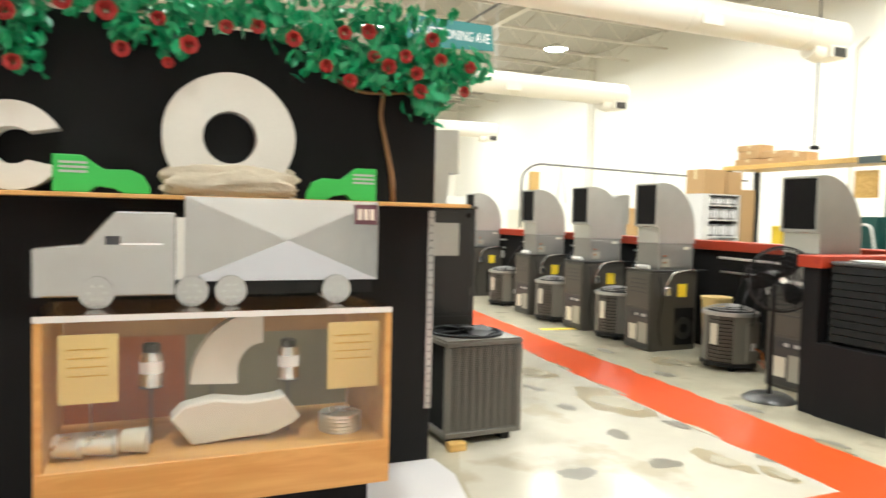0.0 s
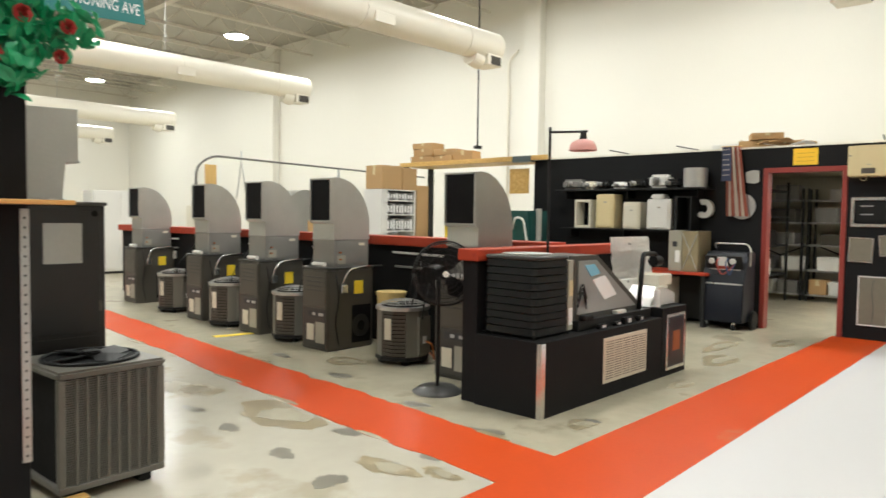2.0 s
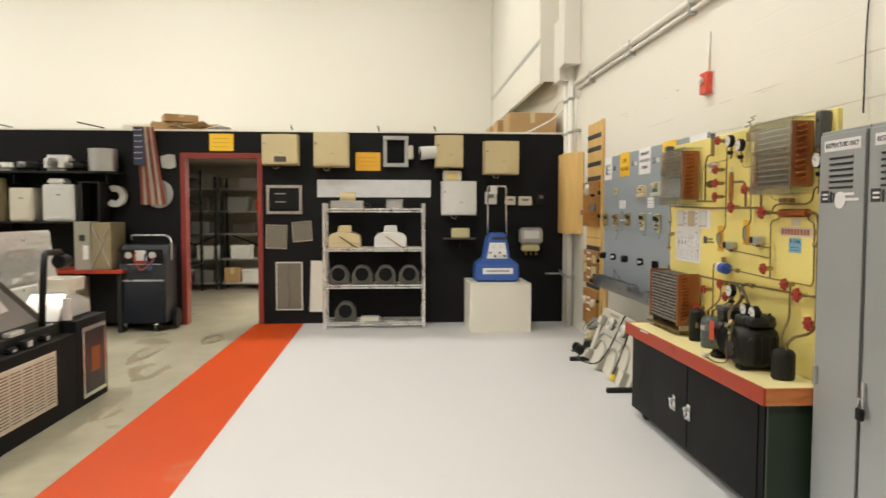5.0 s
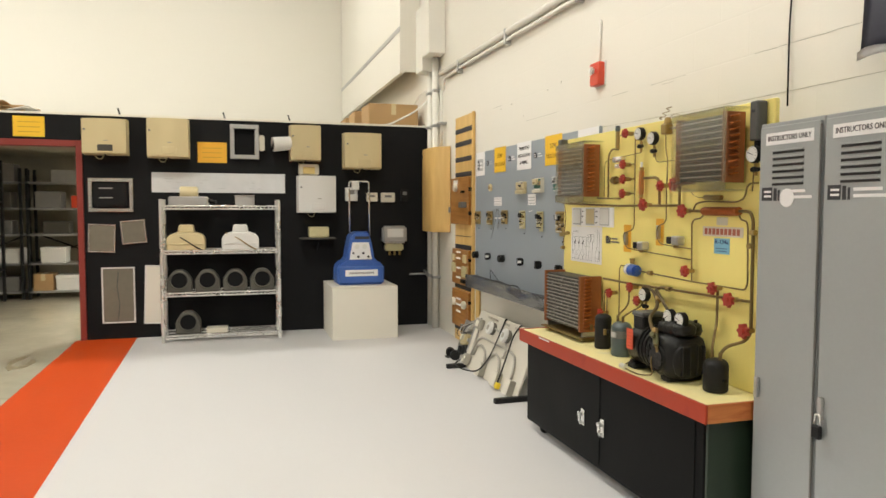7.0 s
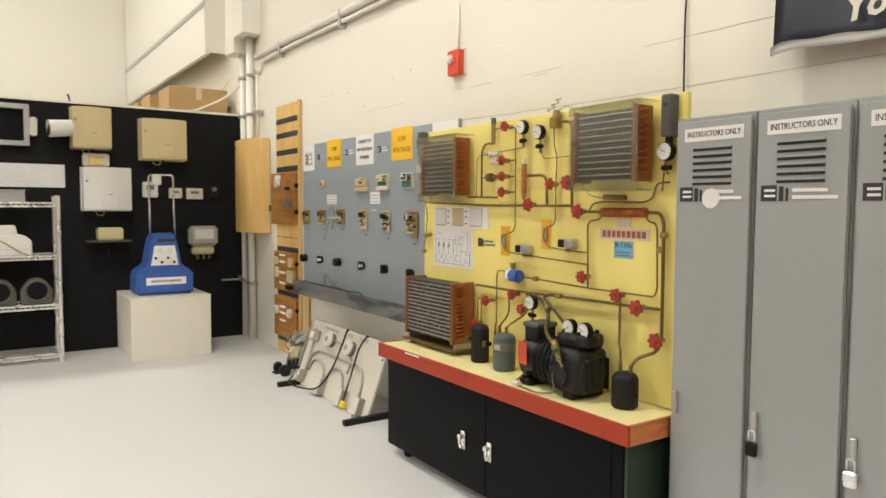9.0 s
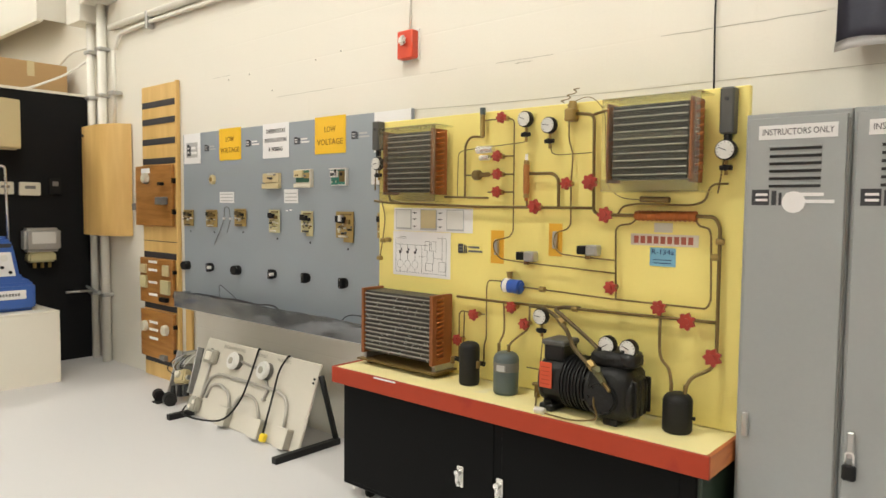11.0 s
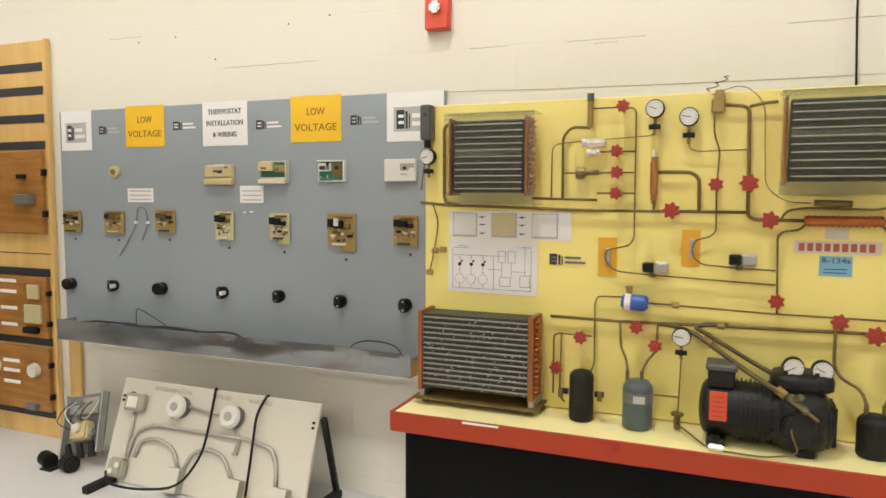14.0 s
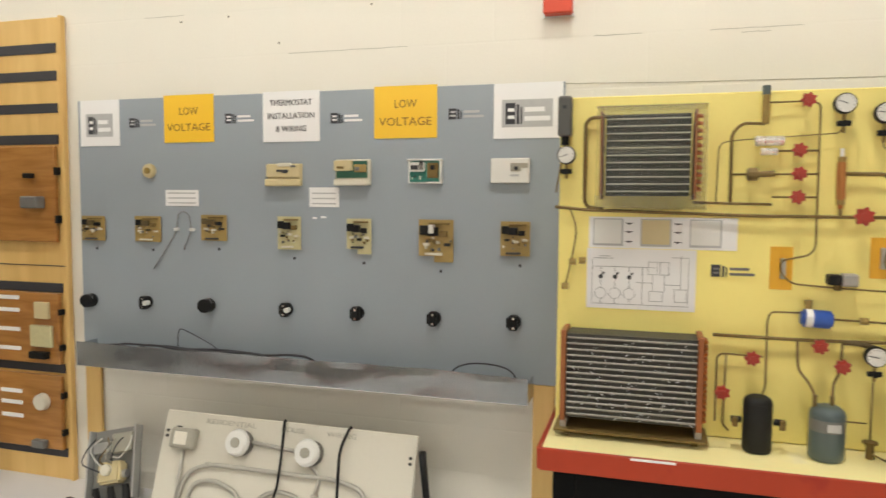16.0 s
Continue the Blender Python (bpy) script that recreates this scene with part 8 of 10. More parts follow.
part("note", slab([(6.64, 1.04), (6.78, 1.05), (6.88, 0.97), (6.73, 0.95)], "y", 3.707, 3.713), "label_blue", t)
for k in range(3):
    part("hose", tube([(6.53, 3.70, 0.72 + 0.05 * k), (6.58, 3.69, 0.86 + 0.03 * k), (6.66, 3.70, 0.70 + 0.04 * k)], 0.006, seg=6, bend=0.05), "black", t)
part("base", box(6.48, 3.66, 0.542, 7.69, 4.10, 0.62, 0.004), "black_matte", t)
part("clamp", box(7.08, 3.66, 0.62, 7.24, 3.71, 0.65, 0.005), "chrome", t)
part("clamp", box(6.52, 3.63, 0.62, 6.66, 3.69, 0.66, 0.01), "black", t)
for x, w_, h_ in ((6.78, 0.16, 0.035), (7.02, 0.12, 0.03), (7.20, 0.18, 0.05), (7.42, 0.12, 0.04)):
    q = thing("hand_tool", (x, 3.63, 0.541), "small black gauge tool lying on the podium edge", "tool", "podium tools")
    smooth(part("body", box(x - w_ / 2, 3.605, 0.541, x + w_ / 2, 3.652, 0.541 + h_, 0.012, seg=2), "black", q))
    part("dial", box(x - w_ * 0.2, 3.602, 0.549, x + w_ * 0.1, 3.605, 0.535 + h_), "chrome", q)
t = thing("foil_duct_board", (7.35, 4.05, 0.7), "upright panel of shiny crumpled foil duct board", "duct board")
fm = Matrix.Translation((7.72, 4.02, 0.625)) @ Matrix.Rotation(radians(-7), 4, "X")
fb_ = bmesh.new()
rows_ = []
for j in range(29):
    row = []
    for k in range(31):
        u, v = -0.02 + 0.78 * k / 30, 0.62 * j / 28
        row.append(fb_.verts.new((u, 0.016 * noise.noise(Vector((u * 5, v * 26, 0.3))) + 0.008 * noise.noise(Vector((u * 17, v * 40, 2.0))), v)))
    rows_.append(row)
for p, q in zip(rows_, rows_[1:]):
    for k in range(30):
        fb_.faces.new((p[k], p[k + 1], q[k + 1], q[k]))
bmesh.ops.solidify(fb_, geom=fb_.faces[:], thickness=0.02)
part("board", turned(fb_, fm), "foil", t)
part("lower_sheet", turned(box(0.0, -0.05, 0.0, 0.42, -0.02, 0.22, 0.01), fm), "foil", t)
t = thing("black_stand", (7.85, 3.9, 0.62), "black tubular equipment stand on the podium", "stand")
part("frame", tube([(7.52, 3.70, 0.55), (7.66, 3.74, 1.06), (7.72, 3.76, 1.10), (8.02, 3.80, 1.09), (8.05, 3.80, 1.05)], 0.022, seg=10, bend=0.05), "black", t)
part("motor", rod((7.98, 3.80, 1.02), (8.12, 3.80, 1.02), 0.05, seg=14, bev=0.008), "black", t)
t = thing("white_duct_boot", (7.95, 3.82, 0.62), "white and foil duct boot on the podium end", "duct fitting")
b = slab([(7.70, 0.625), (8.22, 0.625), (8.20, 0.72), (8.02, 0.78), (7.85, 0.80), (7.78, 0.74)], "y", 3.68, 3.93)
smooth(part("boot", b, "foil", t))
part("side_box", box(7.92, 3.70, 0.80, 8.18, 3.92, 0.90, 0.006), "cream_pale", t)
part("pipe", rod((7.74, 3.63, 0.63), (7.74, 3.63, 0.78), 0.03, seg=14), "white_plastic", t)
# lamp on a pole
t = thing("shop_lamp", (6.72, 4.10, 0), "dusty pink bell lamp on a black pole and arm", "lamp")
part("pole", rod((6.72, 4.12, 0.545), (6.72, 4.12, 2.16), 0.011, seg=10), "black_matte", t)
part("arm", tube([(6.72, 4.12, 2.12), (7.07, 3.98, 2.15)], 0.010, seg=8, bend=0), "black_matte", t)
b = bmesh.new()
profile = ((0.030, 2.082), (0.055, 2.078), (0.085, 2.062), (0.105, 2.040), (0.114, 2.015), (0.117, 1.985), (0.111, 1.985), (0.108, 2.013), (0.099, 2.036), (0.080, 2.056), (0.0, 2.070))
rings_ = [[b.verts.new((7.03 + q * math.cos(2 * math.pi * k / 32), 3.995 + q * math.sin(2 * math.pi * k / 32), z)) for k in range(32)] for q, z in profile]
for p, q in zip(rings_, rings_[1:]):
    for k in range(32):
        b.faces.new((p[k], p[(k + 1) % 32], q[(k + 1) % 32], q[k]))
bmesh.ops.recalc_face_normals(b, faces=b.faces)
smooth(part("shade", b, "lamp_pink", t))
part("cap", rod((7.03, 3.995, 2.075), (7.03, 3.995, 2.14), 0.035, 0.022, 14), "black", t)
# pedestal fan
t = thing("pedestal_fan", (5.93, 4.62, 0), "black pedestal fan with a wire cage", "fan")
smooth(part("base", rod((5.93, 4.62, 0.0), (5.93, 4.62, 0.05), 0.21, 0.14, 30, bev=0.01), "furnace_dark", t))
part("pole", rod((5.93, 4.62, 0.05), (5.93, 4.62, 0.95), 0.016, seg=12), "black", t)
part("motor", rod((5.96, 4.68, 0.97), (5.86, 4.50, 0.97), 0.06, 0.05, 18, bev=0.01), "black", t)
fc, fd = Vector((5.84, 4.47, 0.97)), Vector((-0.66, -0.75, 0)).normalized()
fu = Vector((0, 0, 1))
fs = fd.cross(fu)
for off_, rr_ in ((-0.05, 0.235), (0.0, 0.25), (0.05, 0.235), (0.056, 0.19), (0.06, 0.15), (0.063, 0.115), (0.065, 0.08)):
    part("cage_ring", tube([fc + fd * off_ + (fs * math.cos(a) + fu * math.sin(a)) * rr_ for a in (2 * math.pi * k / 32 for k in range(33))], 0.003 if rr_ < 0.25 else 0.008, seg=5, bend=0), "black", t)
for k in range(60):
    a = 2 * math.pi * k / 60
    d = fs * math.cos(a) + fu * math.sin(a)
    part("cage_wire", tube([fc + fd * 0.07 + d * 0.03, fc + fd * 0.062 + d * 0.15, fc + fd * 0.05 + d * 0.235, fc + d * 0.25, fc - fd * 0.05 + d * 0.235, fc - fd * 0.06 + d * 0.08], 0.0019, seg=4, bend=0), "black", t)
for k in range(3):
    b = slab([(0.03, -0.02), (0.10, -0.08), (0.20, -0.09), (0.22, 0.0), (0.16, 0.06), (0.05, 0.03)], "z", -0.003, 0.003)
    m_ = Matrix((fs, fu, fd)).transposed().to_4x4()
    turned(b, Matrix.Translation(fc) @ m_ @ Matrix.Rotation(2 * math.pi * k / 3, 4, "Z") @ Matrix.Rotation(radians(22), 4, "X"))
    part("blade", b, "inside", t)
part("badge", rod(fc + fd * 0.07, fc + fd * 0.075, 0.024, seg=18), "chrome", t)

# ---- furnace training stations along the walkway ----
def station():
    """One upflow furnace with cased coil and sheet-metal elbow; origin at the elbow's near front corner on the floor."""
    t = thing("training_furnace", (0, 0, 0), "taupe gas furnace with a galvanised plenum elbow on top", "furnace", "furnace stations")
    c = part("cabinet", box(-0.08, -0.04, 0.0, 0.54, 0.40, 0.85, 0.014, seg=2), "furnace", t)
    part("front_panel", box(-0.088, -0.01, 0.03, -0.08, 0.37, 0.44, 0.004), "furnace_dark", c)
    part("upper_door", box(-0.088, -0.01, 0.46, -0.08, 0.37, 0.82, 0.004), "furnace", c)
    for k in range(4):
        part("louvre", box(-0.092, 0.05, 0.62 + 0.045 * k, -0.088, 0.31, 0.635 + 0.045 * k), "furnace_dark", c)
    part("label", box(-0.091, 0.0, 0.08, -0.088, 0.15, 0.30), "putty", c)
    part("label", box(-0.091, 0.18, 0.10, -0.088, 0.30, 0.27), "cream_pale", c)
    part("badge", box(-0.091, 0.01, 0.35, -0.088, 0.27, 0.41), "ink", c)
    part("badge_bar", box(-0.093, 0.02, 0.365, -0.091, 0.10, 0.395), "paper_grey", c)
    part("badge_bar", box(-0.093, 0.15, 0.365, -0.091, 0.20, 0.395), "paper_grey", c)
    part("energy_tag", box(0.27, -0.043, 0.58, 0.39, -0.04, 0.72), "yellow_tag", c, "bright yellow energy guide tag")
    # Dark sheet on the solid cabinet, painted shade for the return hole.
    part("return_shade", box(0.24, -0.0435, 0.06, 0.50, -0.04, 0.46, 0.004), "inside", c)
    smooth(part("blower", rod((0.36, -0.044, 0.24), (0.36, -0.048, 0.24), 0.12, seg=24), "cabinet_dark", c))
    part("blower_hub", rod((0.36, -0.048, 0.24), (0.36, -0.052, 0.24), 0.05, seg=16), "inside", c)
    smooth(part("vent_cap", rod((-0.04, 0.06, 0.895), (-0.04, 0.26, 0.895), 0.024, seg=14, bev=0.006), "white_plastic", t))
    part("wire", tube([(0.02, -0.045, 0.80), (0.05, -0.07, 0.55), (0.0, -0.06, 0.30), (0.06, -0.05, 0.06)], 0.005, seg=6, bend=0.1), "black", t)
    part("coil_seam", box(0.024, -0.004, 1.155, 0.506, 0.364, 1.168), "steel", t)
    part("top_flange", box(-0.085, -0.045, 0.85, 0.545, 0.405, 0.868, 0.003), "furnace_dark", t)
    part("gas_pipe", tube([(0.10, -0.05, 0.68), (0.10, -0.09, 0.76), (0.16, -0.10, 0.85), (0.35, -0.10, 0.87), (0.62, -0.08, 0.87)], 0.011, seg=8, bend=0.05), "alu", t)
    part("gas_valve", box(0.06, -0.10, 0.60, 0.14, -0.045, 0.69, 0.006), "alu", t)
    part("coil_case", box(0.03, 0.0, 0.87, 0.50, 0.36, 1.156, 0.004), "coil_metal", t)
    part("access_panel", box(0.06, -0.004, 0.90, 0.47, 0.0, 1.13, 0.002), "coil_metal", t)
    part("data_plate", box(0.07, -0.006, 0.90, 0.18, -0.004, 0.99), "putty", t)
    part("coil_badge", box(0.36, -0.006, 1.09, 0.44, -0.004, 1.12), "cream_pale", t)
    for z in (0.95, 1.02):
        part("line_stub", rod((0.10, -0.03, z), (0.10, 0.0, z), 0.010, seg=8), "copper", t)
    n = 14
    out = [(0.03, 1.168), (0.03, 1.32), (0.0, 1.33), (0.0, 1.79), (0.04, 1.80)]
    out += [(0.06 + 0.45 * math.sin(math.pi / 2 * k / n), 1.30 + 0.50 * math.cos(math.pi / 2 * k / n)) for k in range(n + 1)] + [(0.51, 1.168)]
    smooth(part("elbow", slab(out, "y", 0.0, 0.36), "elbow", t), 25)
    # The elbow is solid; this dark sheet paints the shade within its mouth.
    part("opening_shade", box(-0.006, 0.02, 1.355, -0.001, 0.34, 1.775), "inside", t)
    for a, b, c_, d in ((0.0, 0.36, 1.335, 1.352), (0.0, 0.36, 1.778, 1.795), (0.0, 0.016, 1.352, 1.778), (0.344, 0.36, 1.352, 1.778)):
        part("rim", box(-0.02, a, c_, 0.0, b, d, 0.002), "elbow", t)
    return t


def outdoor_unit():
    """A small many-sided condensing unit on black legs, with a domed wire top; origin on the floor below its middle."""
    t = thing("outdoor_unit", (0, 0, 0), "round-cornered grey outdoor condensing unit with a domed wire top", "air conditioner", "outdoor units")
    n = 12
    out = [(0.25 * math.cos(2 * math.pi * (k + 0.5) / n), 0.25 * math.sin(2 * math.pi * (k + 0.5) / n)) for k in range(n)]
    for a in range(4):
        q = math.pi / 4 + math.pi / 2 * a
        part("leg", box(0.2 * math.cos(q) - 0.025, 0.2 * math.sin(q) - 0.025, 0.0, 0.2 * math.cos(q) + 0.025, 0.2 * math.sin(q) + 0.025, 0.04), "black_matte", t)
    part("base", slab([(x * 1.05, y * 1.05) for x, y in out], "z", 0.04, 0.075), "black_matte", t)
    # Plain dark block, no coil modelled; its colour paints shade behind the louvres.
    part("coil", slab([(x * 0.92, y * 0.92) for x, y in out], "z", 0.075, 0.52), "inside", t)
    for k in range(n):
        (x0, y0), (x1, y1) = out[k], out[(k + 1) % n]
        if k in (5, 6):
            for j in range(12):
                z = 0.085 + 0.036 * j
                part("louvre", slab([(x0, y0), (x1, y1), (x1 * 0.95, y1 * 0.95), (x0 * 0.95, y0 * 0.95)], "z", z, z + 0.025), "furnace", t)
        else:
            part("panel", slab([(x0, y0), (x1, y1), (x1 * 0.95, y1 * 0.95), (x0 * 0.95, y0 * 0.95)], "z", 0.075, 0.515), "unit_panel", t)
    smooth(part("top", slab([(x * 1.06, y * 1.06) for x, y in out], "z", 0.515, 0.548), "elbow", t), 40)
    part("fan_opening", rod((0, 0, 0.548), (0, 0, 0.551), 0.205, seg=28), "inside", t)
    part("fan_motor", rod((0, 0, 0.551), (0, 0, 0.585), 0.055, seg=16, bev=0.006), "black_matte", t)
    for k in range(4):
        a = math.pi / 2 * k + 0.3
        b = slab([(0.05, -0.03), (0.12, -0.07), (0.19, -0.06), (0.195, 0.03), (0.12, 0.035), (0.05, 0.02)], "z", 0.556, 0.559)
        part("fan_blade", turned(b, Matrix.Rotation(a, 4, "Z")), "furnace", t)
    for rr_ in (0.06, 0.11, 0.16, 0.205):
        zz = 0.565 + 0.045 * (1 - (rr_ / 0.22) ** 2)
        part("guard_ring", tube([(rr_ * math.cos(2 * math.pi * k / 28), rr_ * math.sin(2 * math.pi * k / 28), zz) for k in range(29)], 0.0035, seg=4, bend=0), "steel", t)
    for k in range(16):
        a = 2 * math.pi * k / 16
        part("guard_wire", tube([(q * math.cos(a), q * math.sin(a), 0.565 + 0.045 * (1 - (q / 0.22) ** 2)) for q in (0.02, 0.09, 0.16, 0.22)], 0.003, seg=4, bend=0), "steel", t)
    part("label", box(-0.246, -0.05, 0.24, -0.243, 0.03, 0.44), "cream_pale", t)
    part("control_box", box(-0.08, -0.262, 0.10, 0.10, -0.235, 0.46, 0.005), "unit_panel", t)
    for k in range(2):
        part("line_set", tube([(0.02 + 0.05 * k, -0.265, 0.22), (0.03 + 0.05 * k, -0.33, 0.2), (0.10 + 0.05 * k, -0.31, 0.03), (0.22, -0.22 - 0.04 * k, 0.02), (0.36, -0.05, 0.05), (0.42, 0.0, 0.4)], 0.009, seg=6, bend=0.06), "black" if k else "copper", t)
    part("whip", tube([(-0.05, -0.27, 0.44), (-0.07, -0.31, 0.62), (0.05, -0.28, 0.74), (0.3, -0.1, 0.85)], 0.008, seg=6, bend=0.08), "black", t)
    part("cord", tube([(-0.14, -0.2, 0.54), (-0.16, -0.26, 0.68), (0.0, -0.2, 0.80), (0.35, 0.05, 0.95)], 0.006, seg=6, bend=0.08), "black", t)
    part("small_label", box(-0.03, -0.266, 0.2, 0.03, -0.262, 0.27), "paper", t)
    return t


ST = [(6.41, 4.64), (6.36, 6.54), (6.42, 7.9), (6.47, 9.31), (6.60, 11.6)]
s0 = station()
s0.matrix_basis = pose(*ST[0], 0)
for x, y in ST[1:]:
    copy_thing(s0, pose(x, y, 0))
copy_thing(s0, pose(8.5, 10.2, 0, 0, 0, 180))
o0 = outdoor_unit()
o0.matrix_basis = pose(6.56, 5.68, 0, 0, 0, 8)
for x, y in ((6.52, 7.40), (6.50, 8.78), (6.62, 10.45)):
    copy_thing(o0, pose(x, y, 0, 0, 0, 8))
t = thing("bucket", (6.78, 6.12, 0), "tan plastic bucket between the units", "bucket")
smooth(part("shell", rod((6.85, 6.16, 0), (6.85, 6.16, 0.60), 0.12, 0.15, 20), "manila", t))
part("rim", rod((6.85, 6.16, 0.59), (6.85, 6.16, 0.62), 0.16, seg=20), "manila", t)

# low black wall with a red cap behind the stations
t = thing("service_wall", (7.25, 9.0, 0), "black half-height service wall with a red cap and hoses", "partition")
part("panel", box(7.16, 4.35, 0, 7.28, 13.6, 1.09, 0.003), "black_wall", t)
part("cap", box(7.08, 4.35, 1.09, 7.36, 13.6, 1.19, 0.006), "red_trim", t, "brick-red wooden cap")
r = random.Random(6)
for k in range(5):
    y = 5.6 + 1.46 * k
    part("conduit", tube([(7.14, y, 1.0), (7.14, y + 0.85, 1.0 + r.uniform(-0.02, 0.02))], 0.014, seg=8, bend=0), "white_plastic", t)
    part("conduit", tube([(7.13, y, 0.86), (7.13, y + 0.8, 0.86)], 0.012, seg=8, bend=0), "steel", t)
    part("socket", box(7.11, y + 0.1, 0.68, 7.16, y + 0.18, 0.80, 0.006), "white_plastic", t)
    part("hose", tube([(7.13, y + 0.25, 0.9), (7.02, y + 0.35, 0.7), (6.95, y + 0.3, 0.55), (6.9, y + 0.25, 0.5)], 0.012, seg=8, bend=0.1), "alu" if k % 2 else "black", t)
    part("hose", tube([(7.13, y + 0.45, 0.95), (7.05, y + 0.5, 0.6), (7.0, y + 0.42, 0.4)], 0.010, seg=8, bend=0.1), "black", t)

# cabinet, cartons and high platform beyond
t = thing("binder_cabinet", (9.98, 9.75, 0), "white shelf cabinet full of binders", "cabinet")
for a, b, c, d, e, f in ((9.72, 9.50, 0, 9.86, 9.95, 1.86),):
    part("side_section", box(a, b, c, d, e, f, 0.004), "white_plastic", t)
part("back", box(9.86, 9.90, 0, 10.52, 9.95, 1.86), "white_plastic", t)
part("side", box(10.49, 9.5, 0, 10.52, 9.9, 1.86), "white_plastic", t)
r = random.Random(9)
for z in (0.5, 0.82, 1.14, 1.42, 1.66, 1.84):
    part("shelf", box(9.86, 9.5, z, 10.49, 9.9, z + 0.02), "white_plastic", t)
for z, h_ in ((1.16, 0.2), (1.44, 0.18), (1.68, 0.13)):
    for k in range(9):
        bk = thing("binder", (9.88 + 0.068 * k, 9.55, z), "grey and white ring binder standing in the cabinet", "binder", "cabinet binders")
        part("spine", box(9.875 + 0.067 * k, 9.53, z, 9.875 + 0.067 * k + 0.06, 9.75, z + h_, 0.003), ("grey_plastic", "paper_grey", "furnace")[(k + int(z * 10)) % 3], bk)
        part("spine_label", box(9.885 + 0.067 * k, 9.528, z + 0.03, 9.925 + 0.067 * k, 9.53, z + h_ - 0.03), "paper", bk)
carton(9.97, 9.72, 1.862, 0.46, 0.42, 0.40, "cardboard", "large brown carton on the binder cabinet")
carton(10.39, 9.72, 1.862, 0.34, 0.42, 0.38, "cardboard", "brown carton on the binder cabinet")
carton(10.72, 9.72, 0, 0.30, 0.4, 1.0, "cardboard", "tall brown carton beside the cabinet")
carton(10.72, 9.72, 1.002, 0.30, 0.4, 0.95, "cardboard", "tall brown carton stacked beside the cabinet")
t = thing("high_platform", (11.7, 9.0, 0), "timber platform on posts beyond the partition", "platform")
part("deck", box(11.35, 7.45, 2.37, 12.2, 10.75, 2.42, 0.004), "pine_x", t)
part("fascia", box(11.32, 7.3, 2.36, 11.35, 10.75, 2.44, 0.003), "pine_x", t)
for x, y in ((11.4, 10.65), (12.1, 10.65), (12.1, 7.7)):
    part("post", box(x, y, 0, x + 0.09, y + 0.09, 2.37, 0.003), "black_matte", t)
part("end_plate", box(11.31, 7.62, 2.34, 11.42, 8.0, 2.44, 0.003), "teal_grey", t)
for k, (y, z, sx, sy, sz, rz) in enumerate(((10.3, 2.42, 0.4, 0.55, 0.14, 4), (9.75, 2.42, 0.4, 0.6, 0.13, -6), (10.25, 2.562, 0.38, 0.55, 0.14, -5), (9.72, 2.552, 0.38, 0.5, 0.12, 8), (10.3, 2.704, 0.36, 0.5, 0.11, 6), (9.3, 2.42, 0.35, 0.4, 0.2, 12))):
    carton(11.65, y, z, sx, sy, sz, "cardboard", "battered flat brown carton stacked on the platform", rz)
t = thing("hung_board", (11.5, 7.95, 1.95), "tan particle board hanging under the platform", "board")
part("board", box(11.45, 7.75, 1.82, 11.47, 8.15, 2.24, 0.003), "pine_x", t)
for y in (7.82, 8.08):
    part("hanger", rod((11.46, y, 2.24), (11.46, y, 2.37), 0.004, seg=6), "steel", t)
t = thing("teal_machine", (10.7, 7.28, 0), "dark teal shop machine on a stand with hoses", "machine")
part("stand", box(10.5, 6.98, 0, 11.08, 7.68, 0.9, 0.01), "black_matte", t)
part("body", box(10.5, 7.03, 0.9, 11.05, 7.63, 1.52, 0.03, seg=2), "machine_green", t)
part("column", rod((10.6, 6.93, 0.0), (10.6, 6.93, 1.55), 0.045, seg=14), "steel", t)
part("hose", tube([(10.52, 7.38, 1.2), (10.40, 7.23, 1.42), (10.40, 7.08, 1.40), (10.42, 7.03, 1.1), (10.45, 6.98, 0.8)], 0.018, seg=8, bend=0.1), "white_plastic", t)
t = thing("far_worktable", (12.6, 9.2, 0), "cluttered steel worktable in the back bay", "table")
part("tabletop", box(12.3, 8.2, 0.88, 13.2, 11.2, 0.92), "steel", t)
for x in (12.32, 13.1):
    for y in (8.25, 11.1):
        part("leg", box(x, y, 0, x + 0.06, y + 0.06, 0.88), "black_matte", t)
for k, (y, m_, s_) in enumerate(((8.6, "machine_green", 0.4), (9.2, "cream_pale", 0.35), (9.8, "grey_plastic", 0.45), (10.5, "yellow_tag", 0.25))):
    carton(12.7, y, 0.922, 0.4, s_, 0.28 + 0.05 * k, m_, "equipment box on the far worktable")
# rail pipe across the bay
t = thing("gas_rail", (11.3, 13.0, 2.4), "long thin overhead gas pipe with a bent drop", "pipe")
part("pipe", tube([(8.05, 12.6, 1.2), (8.05, 12.6, 2.25), (8.35, 12.6, 2.46), (14.6, 13.3, 2.40)], 0.021, seg=8, bend=0.3), "grey_plastic", t)
part("bracket", box(8.25, 12.6, 1.2, 8.45, 12.66, 2.30), "pine", t)
part("hanger", tube([(9.0, 12.67, 2.6), (9.0, 12.67, 2.4), (8.9, 12.67, 1.7)], 0.012, seg=6, bend=0.05), "steel", t)
part("hanger", tube([(9.0, 12.67, 2.4), (9.12, 12.67, 1.7)], 0.012, seg=6, bend=0), "steel", t)
part("support", tube([(11.6, 13.0, 0.0), (11.6, 13.0, 2.43)], 0.03, seg=8, bend=0), "steel", t)
